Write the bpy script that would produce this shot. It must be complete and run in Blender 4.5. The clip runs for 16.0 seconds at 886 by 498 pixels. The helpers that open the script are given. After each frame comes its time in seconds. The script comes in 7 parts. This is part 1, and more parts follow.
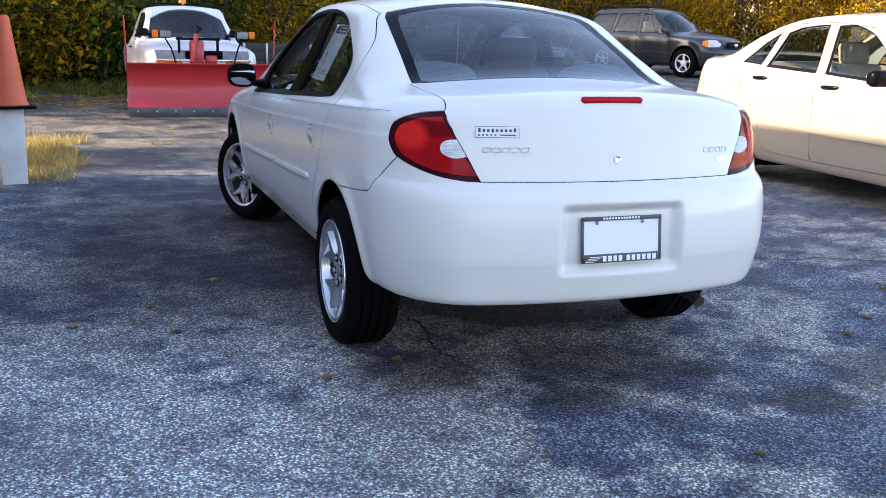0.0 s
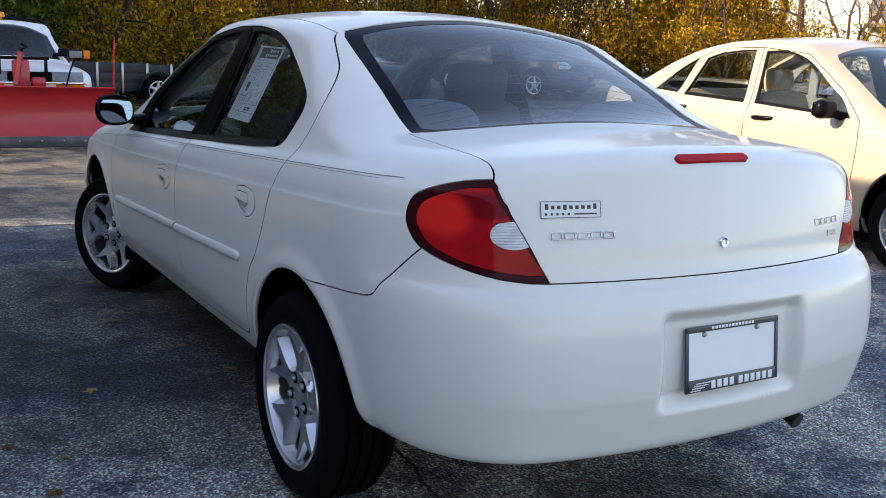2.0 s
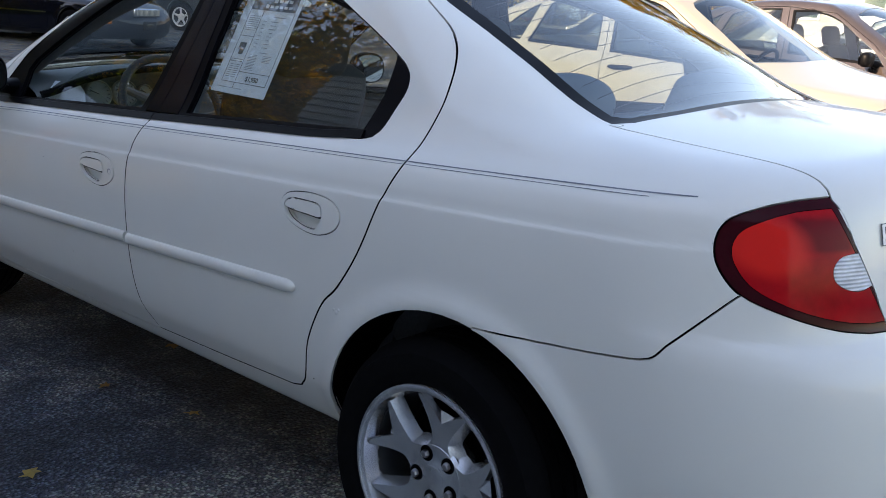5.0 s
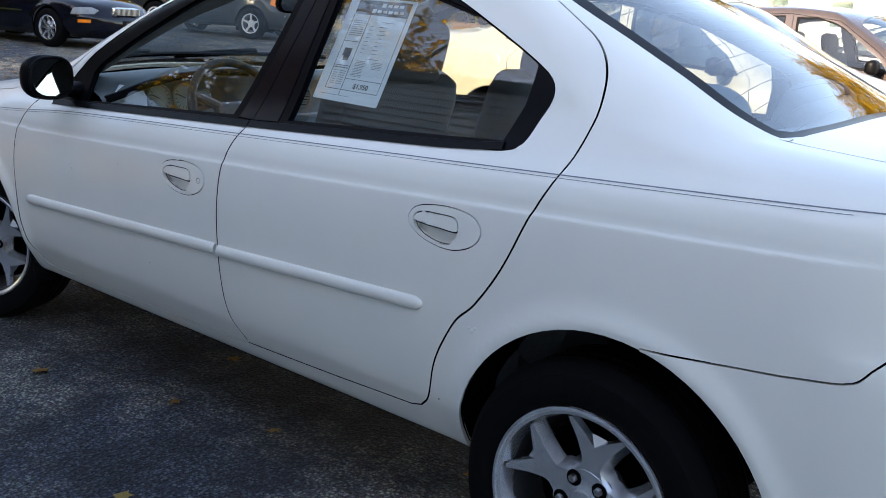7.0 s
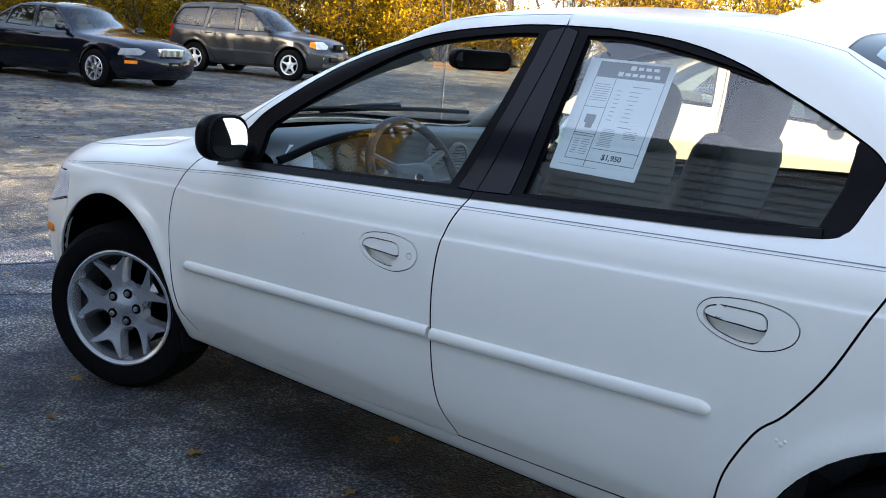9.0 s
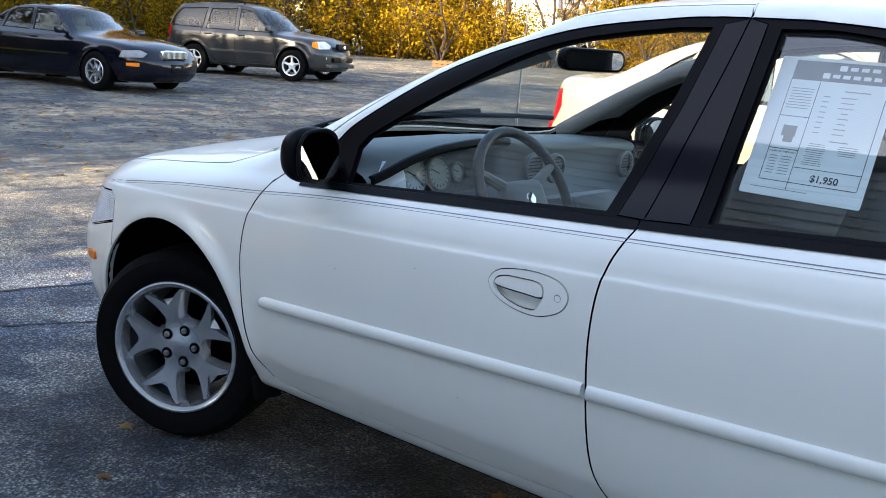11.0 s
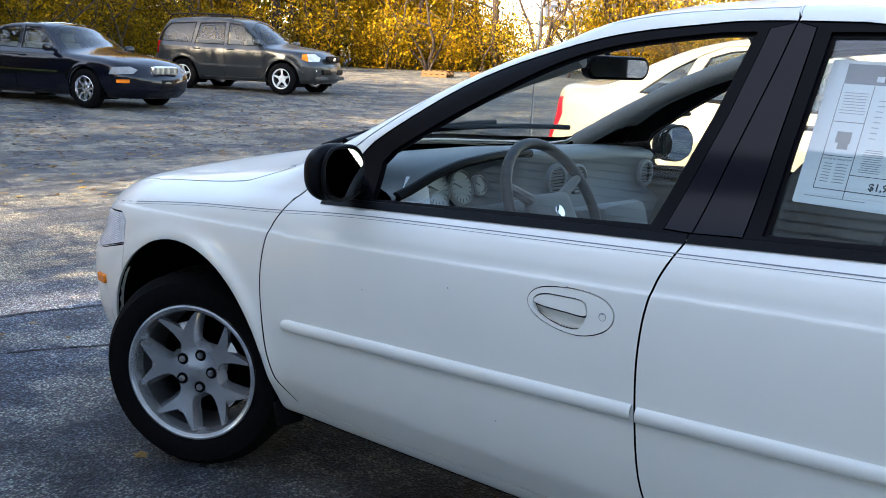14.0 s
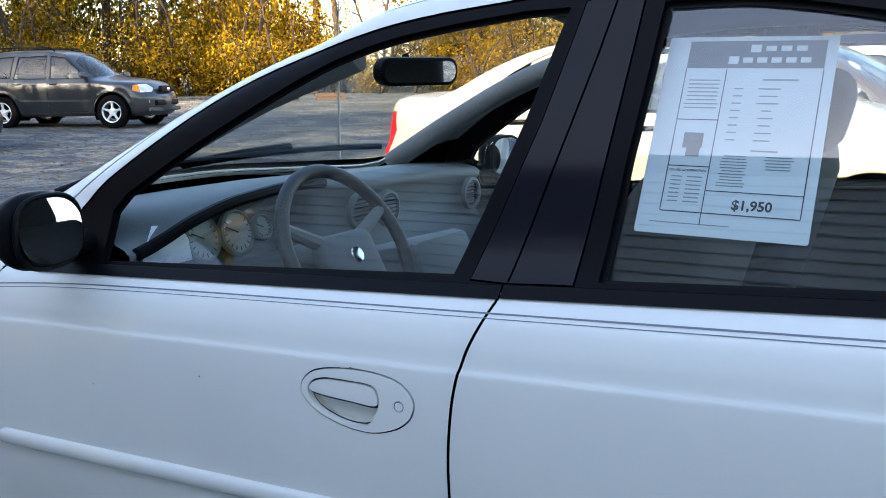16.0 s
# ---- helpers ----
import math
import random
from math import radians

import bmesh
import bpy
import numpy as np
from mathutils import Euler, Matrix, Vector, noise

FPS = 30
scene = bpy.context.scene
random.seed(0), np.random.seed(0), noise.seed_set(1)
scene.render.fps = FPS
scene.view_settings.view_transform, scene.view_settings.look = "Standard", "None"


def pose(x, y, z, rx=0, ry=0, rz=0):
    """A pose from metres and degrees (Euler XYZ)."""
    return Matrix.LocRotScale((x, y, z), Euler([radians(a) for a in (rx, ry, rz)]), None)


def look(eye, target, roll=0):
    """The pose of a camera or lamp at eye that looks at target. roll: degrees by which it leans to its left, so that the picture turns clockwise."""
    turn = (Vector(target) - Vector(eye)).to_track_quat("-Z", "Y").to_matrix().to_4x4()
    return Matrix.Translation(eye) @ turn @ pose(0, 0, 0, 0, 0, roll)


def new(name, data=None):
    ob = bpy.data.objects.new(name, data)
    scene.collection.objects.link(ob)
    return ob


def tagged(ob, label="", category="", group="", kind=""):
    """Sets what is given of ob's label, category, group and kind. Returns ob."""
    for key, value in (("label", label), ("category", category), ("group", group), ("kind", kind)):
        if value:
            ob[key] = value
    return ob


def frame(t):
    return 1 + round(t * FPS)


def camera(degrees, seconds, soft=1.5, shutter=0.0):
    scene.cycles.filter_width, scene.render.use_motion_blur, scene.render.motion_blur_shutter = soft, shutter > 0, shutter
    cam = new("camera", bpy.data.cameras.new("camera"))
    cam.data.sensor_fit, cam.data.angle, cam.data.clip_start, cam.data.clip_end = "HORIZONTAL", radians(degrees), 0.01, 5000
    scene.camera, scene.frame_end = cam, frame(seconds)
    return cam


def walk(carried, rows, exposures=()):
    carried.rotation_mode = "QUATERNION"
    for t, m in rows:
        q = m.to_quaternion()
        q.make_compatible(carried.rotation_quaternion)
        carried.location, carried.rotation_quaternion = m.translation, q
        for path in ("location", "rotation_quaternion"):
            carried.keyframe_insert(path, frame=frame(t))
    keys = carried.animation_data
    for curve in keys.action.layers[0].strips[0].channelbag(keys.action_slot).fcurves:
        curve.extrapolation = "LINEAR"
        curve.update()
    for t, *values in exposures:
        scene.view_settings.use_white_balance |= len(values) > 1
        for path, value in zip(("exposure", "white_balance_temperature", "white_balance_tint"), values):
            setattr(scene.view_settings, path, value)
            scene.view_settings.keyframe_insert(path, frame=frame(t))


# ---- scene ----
cam = camera(49.0, 16.0, soft=0.9)
PATH = [
    (0, (-1.704, -3.696, 1.252), (-1.014, -1.87, 0.814), 1.6),
    (0.5, (-1.665, -3.31, 1.242), (-0.858, -1.521, 0.853), 1.3),
    (1, (-1.697, -3.0, 1.239), (-0.864, -1.223, 0.853), 1.3),
    (1.5, (-1.79, -2.724, 1.26), (-0.833, -1.01, 0.88), 2.1),
    (2, (-1.755, -2.45, 1.258), (-0.751, -0.765, 0.868), 2.1),
    (2.5, (-1.819, -2.231, 1.248), (-0.783, -0.574, 0.823), 2.0),
    (3, (-1.94, -2.027, 1.255), (-0.767, -0.48, 0.775), 3.1),
    (3.5, (-1.933, -1.774, 1.262), (-0.704, -0.271, 0.784), 3.4),
    (3.7, (-1.948, -1.686, 1.272), (-0.708, -0.193, 0.789), 3.4),
    (5.8, (-2.23, -1.086, 1.265), (-0.693, 0.09, 0.758), 3.0),
    (6, (-2.23, -1.067, 1.267), (-0.693, 0.104, 0.751), 3.1),
    (6.5, (-2.227, -1.013, 1.257), (-0.724, 0.2, 0.736), 3.6),
    (7, (-2.347, -0.895, 1.255), (-0.844, 0.334, 0.775), 3.7),
    (7.5, (-2.41, -0.791, 1.258), (-0.907, 0.45, 0.811), 3.9),
    (8, (-2.359, -0.656, 1.256), (-0.875, 0.618, 0.84), 4.1),
    (8.5, (-2.407, -0.487, 1.263), (-0.94, 0.81, 0.859), 4.1),
    (9, (-2.495, -0.308, 1.265), (-1.0, 0.958, 0.862), 4.2),
    (9.5, (-2.412, -0.126, 1.258), (-0.901, 1.116, 0.843), 4.4),
    (10, (-2.363, 0.024, 1.244), (-0.857, 1.274, 0.832), 4.3),
    (12.5, (-2.458, 0.308, 1.259), (-0.953, 1.571, 0.88), 2.0),
    (13, (-2.464, 0.314, 1.263), (-0.964, 1.585, 0.896), 1.8),
    (13.5, (-2.472, 0.317, 1.259), (-0.971, 1.585, 0.891), 2.1),
    (14, (-2.389, 0.338, 1.245), (-0.871, 1.582, 0.859), 2.3),
    (14.5, (-2.186, 0.337, 1.253), (-0.643, 1.544, 0.85), 1.9),
    (15, (-2.071, 0.345, 1.259), (-0.504, 1.518, 0.85), 1.2),
    (15.5, (-1.95, 0.484, 1.254), (-0.326, 1.577, 0.845), 0.4),
    (16, (-1.868, 0.514, 1.22), (-0.184, 1.535, 0.874), -1.0),
]
walk(cam, [(t, look(eye, target, roll)) for t, eye, target, roll in PATH],
     exposures=[(0, 2.34, 6850, 22), (1, 2.06, 7250, 21), (2.5, 1.86, 7300, 20), (3.5, 1.93, 7350, 20), (6, 2.0, 7450, 18), (7, 2.4, 7350, 17), (7.5, 2.38, 7300, 16), (8.2, 2.52, 7100, 16), (9, 2.67, 7250, 14), (12.5, 2.78, 7150, 13), (14, 2.78, 7150, 13), (15, 2.75, 7300, 13), (16, 2.7, 6650, 12)])

# ---- world and light ----
SUN_EL, SUN_AZ = 22.5, 175.0  # the sun stands over -x
world = bpy.data.worlds.new("world")
scene.world = world
world.use_nodes = True
wn = world.node_tree.nodes
sky = wn.new("ShaderNodeTexSky")
sky.sky_type = "NISHITA"
sky.sun_disc = False
sky.sun_elevation, sky.sun_rotation = radians(SUN_EL), radians(90 - SUN_AZ)
world.node_tree.links.new(sky.outputs[0], wn["Background"].inputs[0])
wn["Background"].inputs[1].default_value = 0.14
sun = new("sun", bpy.data.lights.new("sun", "SUN"))
sun.data.energy, sun.data.angle, sun.data.color = 4.2, radians(0.55), (1.0, 0.85, 0.62)
sun_to = Vector((math.cos(radians(SUN_AZ)) * math.cos(radians(SUN_EL)), math.sin(radians(SUN_AZ)) * math.cos(radians(SUN_EL)), math.sin(radians(SUN_EL))))
sun.matrix_world = look(sun_to * 40, (0, 0, 0))
scene.view_settings.exposure = 2.0


# ---- materials ----
def material(name, colour, rough=0.5, metal=0.0, grain=0.0, scale=40.0, relief=0.0, stain=0.0, stain_scale=1.5, coat=0.0, spec=0.5):
    m = bpy.data.materials.new(name)
    m.use_nodes = True
    n, l = m.node_tree.nodes, m.node_tree.links
    p = n["Principled BSDF"]
    p.inputs["Base Color"].default_value = (*colour, 1)
    p.inputs["Roughness"].default_value, p.inputs["Metallic"].default_value = rough, metal
    p.inputs["Specular IOR Level"].default_value = spec
    p.inputs["Coat Weight"].default_value = coat
    p.inputs["Coat Roughness"].default_value = 0.04
    if grain or stain or relief:
        pos = n.new("ShaderNodeTexCoord")
        value = None
        for amount, size, detail in ((grain, scale, 3), (stain, stain_scale, 5)):
            if not amount:
                continue
            t = n.new("ShaderNodeTexNoise")
            t.inputs["Scale"].default_value, t.inputs["Detail"].default_value = size, detail
            l.new(pos.outputs["Object"], t.inputs["Vector"])
            r = n.new("ShaderNodeMapRange")
            r.inputs["From Min"].default_value, r.inputs["From Max"].default_value = 0.25, 0.75
            r.inputs["To Min"].default_value, r.inputs["To Max"].default_value = 1 - amount, 1 + amount
            l.new(t.outputs["Fac"], r.inputs["Value"])
            if value is None:
                value = r.outputs[0]
            else:
                k = n.new("ShaderNodeMath")
                k.operation = "MULTIPLY"
                l.new(value, k.inputs[0])
                l.new(r.outputs[0], k.inputs[1])
                value = k.outputs[0]
        if value is not None:
            c = n.new("ShaderNodeVectorMath")
            c.operation = "SCALE"
            c.inputs[0].default_value = colour
            l.new(value, c.inputs["Scale"])
            l.new(c.outputs[0], p.inputs["Base Color"])
        if relief:
            t = n.new("ShaderNodeTexNoise")
            t.inputs["Scale"].default_value, t.inputs["Detail"].default_value = scale, 4
            l.new(pos.outputs["Object"], t.inputs["Vector"])
            b = n.new("ShaderNodeBump")
            b.inputs["Strength"].default_value, b.inputs["Distance"].default_value = 0.6, relief
            l.new(t.outputs["Fac"], b.inputs["Height"])
            l.new(b.outputs[0], p.inputs["Normal"])
    return m


def glass_material(name, tint, gloss_rough=0.0, base=0.06):
    """A thin pane: clear, tinted, with a mirror gloss that grows at a grazing angle."""
    m = bpy.data.materials.new(name)
    m.use_nodes = True
    n, l = m.node_tree.nodes, m.node_tree.links
    n.remove(n["Principled BSDF"])
    t, g, mix, fr = n.new("ShaderNodeBsdfTransparent"), n.new("ShaderNodeBsdfGlossy"), n.new("ShaderNodeMixShader"), n.new("ShaderNodeLayerWeight")
    t.inputs[0].default_value = (*tint, 1)
    g.inputs["Roughness"].default_value = gloss_rough
    fr.inputs["Blend"].default_value = 0.5
    power = n.new("ShaderNodeMath")
    power.operation, power.inputs[1].default_value = "POWER", 4.0
    l.new(fr.outputs["Facing"], power.inputs[0])
    k = n.new("ShaderNodeMath")
    k.operation, k.inputs[1].default_value, k.use_clamp = "MULTIPLY_ADD", 0.9, True
    k.inputs[2].default_value = base
    l.new(power.outputs[0], k.inputs[0])
    l.new(k.outputs[0], mix.inputs[0])
    l.new(t.outputs[0], mix.inputs[1])
    l.new(g.outputs[0], mix.inputs[2])
    l.new(mix.outputs[0], n["Material Output"].inputs[0])
    return m


def lens_material(name, colour, rough=0.16):
    m = material(name, colour, rough, coat=0.04, spec=0.10, grain=0.12, scale=60, stain=0.22, stain_scale=11)
    return m


WHITE = material("white_paint", (0.755, 0.74, 0.685), 0.42, spec=0.2, coat=0.6, stain=0.03, stain_scale=3)
BLACKTRIM = material("black_trim", (0.004, 0.004, 0.005), 0.4, grain=0.1, scale=120, spec=0.07)
SATIN = material("satin_black", (0.003, 0.003, 0.0045), 0.3, spec=0.05)
GLOSSBLACK = material("gloss_black", (0.004, 0.004, 0.008), 0.12, spec=0.12, stain=0.2, stain_scale=9)
RUBBER = material("rubber", (0.0035, 0.0035, 0.004), 0.8, spec=0.06, grain=0.25, scale=70, relief=0.0006)
DARK = material("dark_liner", (0.002, 0.002, 0.0025), 0.9, grain=0.3, scale=30, spec=0.03)
LIP = material("polished_alloy", (0.66, 0.67, 0.69), 0.2, 0.85, stain=0.25, stain_scale=18)
ALLOY = material("alloy", (0.56, 0.57, 0.59), 0.24, 0.86, grain=0.06, scale=90, stain=0.12, stain_scale=14)
# darker copy of the alloy: the shade inside the wheel put into its colour
BARREL = material("shaded_alloy", (0.06, 0.062, 0.066), 0.5, 0.4, grain=0.2, scale=30)
STEEL = material("steel", (0.32, 0.32, 0.33), 0.35, 1.0, grain=0.1, scale=60)
CHROME = material("chrome", (0.82, 0.83, 0.84), 0.08, 1.0)
MIRROR = material("mirror_glass", (0.55, 0.56, 0.58), 0.01, 1.0)
GLASS = glass_material("window_glass", (0.74, 0.80, 0.80), base=0.085)
REARGLASS = glass_material("rear_window_glass", (0.50, 0.60, 0.67), base=0.05)
RED_LENS = lens_material("red_lens", (0.42, 0.004, 0.008))
RIM_LENS = lens_material("dark_red_lens", (0.035, 0.001, 0.004))


def tail_material():
    """A moulded red lens: a bright bowl at its outer end, a deep band across the top."""
    m = lens_material("tail_lens_red", (0.40, 0.004, 0.008), 0.1)
    n, l = m.node_tree.nodes, m.node_tree.links
    pos, ax = n.new("ShaderNodeTexCoord"), n.new("ShaderNodeSeparateXYZ")
    l.new(pos.outputs["Object"], ax.inputs[0])

    def op(kind, a, b=None):
        k = n.new("ShaderNodeMath")
        k.operation = kind
        for i, v in enumerate((a, b)):
            if v is None:
                continue
            if isinstance(v, float):
                k.inputs[i].default_value = v
            else:
                l.new(v, k.inputs[i])
        return k.outputs[0]

    def soft(v, a, b):
        k = n.new("ShaderNodeMapRange")
        k.interpolation_type = "SMOOTHSTEP"
        k.inputs["From Min"].default_value, k.inputs["From Max"].default_value = a, b
        l.new(v, k.inputs["Value"])
        return k.outputs[0]

    x = op("ABSOLUTE", ax.outputs["X"])
    z = ax.outputs["Z"]
    dx, dz = op("SUBTRACT", x, 0.690), op("SUBTRACT", z, 0.914)
    far = op("POWER", op("ADD", op("MULTIPLY", dx, dx), op("MULTIPLY", dz, dz)), 0.5)
    bowl = soft(far, 0.062, 0.030)
    band = op("MULTIPLY", op("MULTIPLY", soft(z, 0.903, 0.915), soft(z, 0.972, 0.955)), op("MULTIPLY", soft(x, 0.668, 0.650), soft(x, 0.560, 0.580)))
    foot = op("MULTIPLY", soft(z, 0.86, 0.80), soft(x, 0.62, 0.50))
    colour = n["Principled BSDF"].inputs["Base Color"].links[0].from_socket
    for f, c in ((band, (0.13, 0.002, 0.005)), (foot, (0.22, 0.003, 0.006)), (bowl, (0.78, 0.022, 0.016))):
        k = n.new("ShaderNodeMix")
        k.data_type = "RGBA"
        l.new(op("MULTIPLY", f, 0.85), k.inputs[0])
        l.new(colour, k.inputs[6])
        k.inputs[7].default_value = (*c, 1)
        colour = k.outputs[2]
    l.new(colour, n["Principled BSDF"].inputs["Base Color"])
    return m


TAIL_RED = tail_material()
CLEAR_LENS = lens_material("clear_lens", (0.70, 0.71, 0.72), 0.12)
def ribbed(m, scale):
    """Fine level ribs moulded into a lens."""
    n, l = m.node_tree.nodes, m.node_tree.links
    pos, wv, b = n.new("ShaderNodeTexCoord"), n.new("ShaderNodeTexWave"), n.new("ShaderNodeBump")
    wv.bands_direction, wv.wave_profile = "Z", "SIN"
    wv.inputs["Scale"].default_value, wv.inputs["Distortion"].default_value = scale, 0.3
    b.inputs["Strength"].default_value, b.inputs["Distance"].default_value = 0.7, 0.002
    l.new(pos.outputs["Object"], wv.inputs["Vector"])
    l.new(wv.outputs["Fac"], b.inputs["Height"])
    l.new(b.outputs[0], n["Principled BSDF"].inputs["Normal"])


ribbed(CLEAR_LENS, 50)
HEAD_LENS = lens_material("headlamp_lens", (0.20, 0.21, 0.22), 0.1)
AMBER = lens_material("amber_lens", (0.75, 0.20, 0.02), 0.15)
SEAT = material("seat_cloth", (0.075, 0.077, 0.08), 0.95, grain=0.2, scale=180, relief=0.0008)
DASH = material("dash_plastic", (0.145, 0.17, 0.178), 0.6, grain=0.12, scale=250, relief=0.0004)
TRIMGREY = material("interior_plastic", (0.19, 0.20, 0.195), 0.7, grain=0.1, scale=150)
LINER = material("headliner_cloth", (0.24, 0.245, 0.24), 0.95, grain=0.08, scale=200)
PAPER = material("paper", (0.82, 0.84, 0.85), 0.7, stain=0.02, stain_scale=8)
INK = material("ink", (0.05, 0.055, 0.06), 0.7)
BANNER = material("grey_banner_ink", (0.13, 0.15, 0.17), 0.7)
BADGE = material("badge_metal", (0.42, 0.43, 0.44), 0.25, 0.9)
STRIPE = material("pinstripe", (0.15, 0.16, 0.19), 0.4)
SEAM = material("seam_dark", (0.01, 0.01, 0.012), 0.8)


# ---- mesh helpers ----
def thing(name, m=None, label="", category="", group="", kind=""):
    ob = new(name)
    ob.empty_display_size = 0.1
    if m is not None:
        ob.matrix_world = m
    return tagged(ob, label, category, group, kind)


def finish(me, mat, smooth):
    if mat is not None:
        me.materials.append(mat)
    if smooth:
        me.shade_smooth()


def part(name, bm, mat, parent, label="", smooth=True, sharp=35):
    """Links a bmesh as one mesh object under a thing or a part."""
    me = bpy.data.meshes.new(name)
    bmesh.ops.recalc_face_normals(bm, faces=bm.faces)
    if smooth:
        lim = math.cos(radians(sharp))
        for e in bm.edges:
            if len(e.link_faces) == 2 and e.link_faces[0].normal.dot(e.link_faces[1].normal) < lim:
                e.smooth = False
    bm.to_mesh(me)
    bm.free()
    finish(me, mat, smooth)
    ob = new(name, me)
    if parent is not None:
        ob.parent = parent
    if label:
        ob["label"] = label
    return ob


def raw(name, verts, faces, mat, parent, label="", smooth=True):
    me = bpy.data.meshes.new(name)
    me.from_pydata([tuple(map(float, v)) for v in verts], [], [tuple(map(int, f)) for f in faces])
    finish(me, mat, smooth)
    ob = new(name, me)
    if parent is not None:
        ob.parent = parent
    if label:
        ob["label"] = label
    return ob


def box(bm, centre, size, bevel=0.0, turn=None, segments=2):
    made = bmesh.ops.create_cube(bm, size=1)["verts"]
    m = Matrix.Translation(centre) @ (turn or Matrix()) @ Matrix.Diagonal((*size, 1))
    bmesh.ops.transform(bm, matrix=m, verts=made)
    if bevel:
        edges = list({e for v in made for e in v.link_edges})
        bmesh.ops.bevel(bm, geom=edges, offset=bevel, segments=segments, affect="EDGES", profile=0.5)
    return bm


def solid(centre, size, bevel=0.0, turn=None):
    return box(bmesh.new(), centre, size, bevel, turn)


def lathe(profile, axis="x", count=48, centre=(0, 0, 0), arc=1.0):
    """Turns (radius, offset along the axis) pairs about an axis."""
    bm = bmesh.new()
    rings = []
    for k in range(count):
        a = 2 * math.pi * k / count * arc
        ring = []
        for r, h in profile:
            p = {"x": (h, r * math.cos(a), r * math.sin(a)), "y": (r * math.cos(a), h, r * math.sin(a)), "z": (r * math.cos(a), r * math.sin(a), h)}[axis]
            ring.append(bm.verts.new(Vector(p) + Vector(centre)))
        rings.append(ring)
    for k in range(count):
        a, b = rings[k], rings[(k + 1) % count]
        for i in range(len(profile) - 1):
            bm.faces.new((a[i], a[i + 1], b[i + 1], b[i]))
    bmesh.ops.remove_doubles(bm, verts=bm.verts, dist=1e-5)
    return bm


def rod(points, radius, sides=10, close=False, bm=None):
    """A tube along points; radius may be a list."""
    bm = bm or bmesh.new()
    pts = [Vector(p) for p in points]
    n = len(pts)
    rings = []
    up = None
    for i, p in enumerate(pts):
        d = (pts[(i + 1) % n] - pts[i - 1]) if close else (pts[min(i + 1, n - 1)] - pts[max(i - 1, 0)])
        d.normalize()
        if up is None:
            up = d.orthogonal().normalized()
        up = (up - d * up.dot(d)).normalized()
        s = d.cross(up)
        r = radius[i] if isinstance(radius, (list, tuple)) else radius
        rings.append([bm.verts.new(p + (up * math.cos(2 * math.pi * k / sides) + s * math.sin(2 * math.pi * k / sides)) * r) for k in range(sides)])
    for i in range(n if close else n - 1):
        a, b = rings[i], rings[(i + 1) % n]
        for k in range(sides):
            bm.faces.new((a[k], a[(k + 1) % sides], b[(k + 1) % sides], b[k]))
    if not close:
        bm.faces.new(rings[0][::-1])
        bm.faces.new(rings[-1])
    return bm


def prism(outline, depth, bevel=0.0):
    """A plate: a 2D outline in x, z pushed from y = 0 to y = depth."""
    bm = bmesh.new()
    vs = [bm.verts.new((x, 0, z)) for x, z in outline]
    f = bm.faces.new(vs)
    got = bmesh.ops.extrude_face_region(bm, geom=[f])["geom"]
    bmesh.ops.translate(bm, vec=(0, depth, 0), verts=[g for g in got if isinstance(g, bmesh.types.BMVert)])
    if bevel:
        bmesh.ops.bevel(bm, geom=list(bm.edges), offset=bevel, segments=2, affect="EDGES", profile=0.5)
    return bm


def rounded(w, h, r, n=6):
    """The outline of a rounded rectangle round the origin."""
    out = []
    for cx, cz, a0 in ((w / 2 - r, h / 2 - r, 0), (-w / 2 + r, h / 2 - r, 90), (-w / 2 + r, -h / 2 + r, 180), (w / 2 - r, -h / 2 + r, 270)):
        for k in range(n + 1):
            a = radians(a0 + 90 * k / n)
            out.append((cx + r * math.cos(a), cz + r * math.sin(a)))
    return out


def moved(bm, m):
    bmesh.ops.transform(bm, matrix=m, verts=bm.verts)
    return bm


def lettering(name, body_text, size, mat, parent, m, depth=0.001, bold=0.0, stretch=1.0, shear=0.0, align="LEFT"):
    """Words as a mesh, in the built-in font."""
    cu = bpy.data.curves.new(name, "FONT")
    cu.body, cu.size, cu.extrude, cu.offset, cu.shear = body_text, size, depth, bold, shear
    cu.align_x = align
    cu.resolution_u = 3
    ob = bpy.data.objects.new(name, cu)
    me = bpy.data.meshes.new_from_object(ob)
    bpy.data.objects.remove(ob)
    bpy.data.curves.remove(cu)
    me.transform(m @ Matrix.Diagonal((stretch, 1, 1, 1)))
    me.materials.clear()
    me.materials.append(mat)
    ob = new(name, me)
    ob.parent = parent
    return ob


# ---- car bodies: a smooth closed skin, cut into its panels ----
def knots(v, table):
    """A smooth curve through (v, value) pairs, straight outside them."""
    ks = np.array(table, float)
    a, b = ks[:, 0], ks[:, 1]
    d = np.diff(b) / np.diff(a)
    m = np.empty(len(a))
    m[0], m[-1] = d[0], d[-1]
    m[1:-1] = np.where(d[:-1] * d[1:] > 0, 2 * d[:-1] * d[1:] / (d[:-1] + d[1:] + 1e-12), 0)
    v = np.asarray(v, float)
    i = np.clip(np.searchsorted(a, v) - 1, 0, len(a) - 2)
    h = a[i + 1] - a[i]
    s = np.clip((v - a[i]) / h, 0, 1)
    r = (2 * s**3 - 3 * s**2 + 1) * b[i] + (s**3 - 2 * s**2 + s) * h * m[i] + (3 * s**2 - 2 * s**3) * b[i + 1] + (s**3 - s**2) * h * m[i + 1]
    return r + np.minimum(v - a[0], 0) * m[0] + np.maximum(v - a[-1], 0) * m[-1]


def ramp(v, a, b):
    s = np.clip((np.asarray(v, float) - a) / (b - a), 0, 1)
    return s * s * (3 - 2 * s)


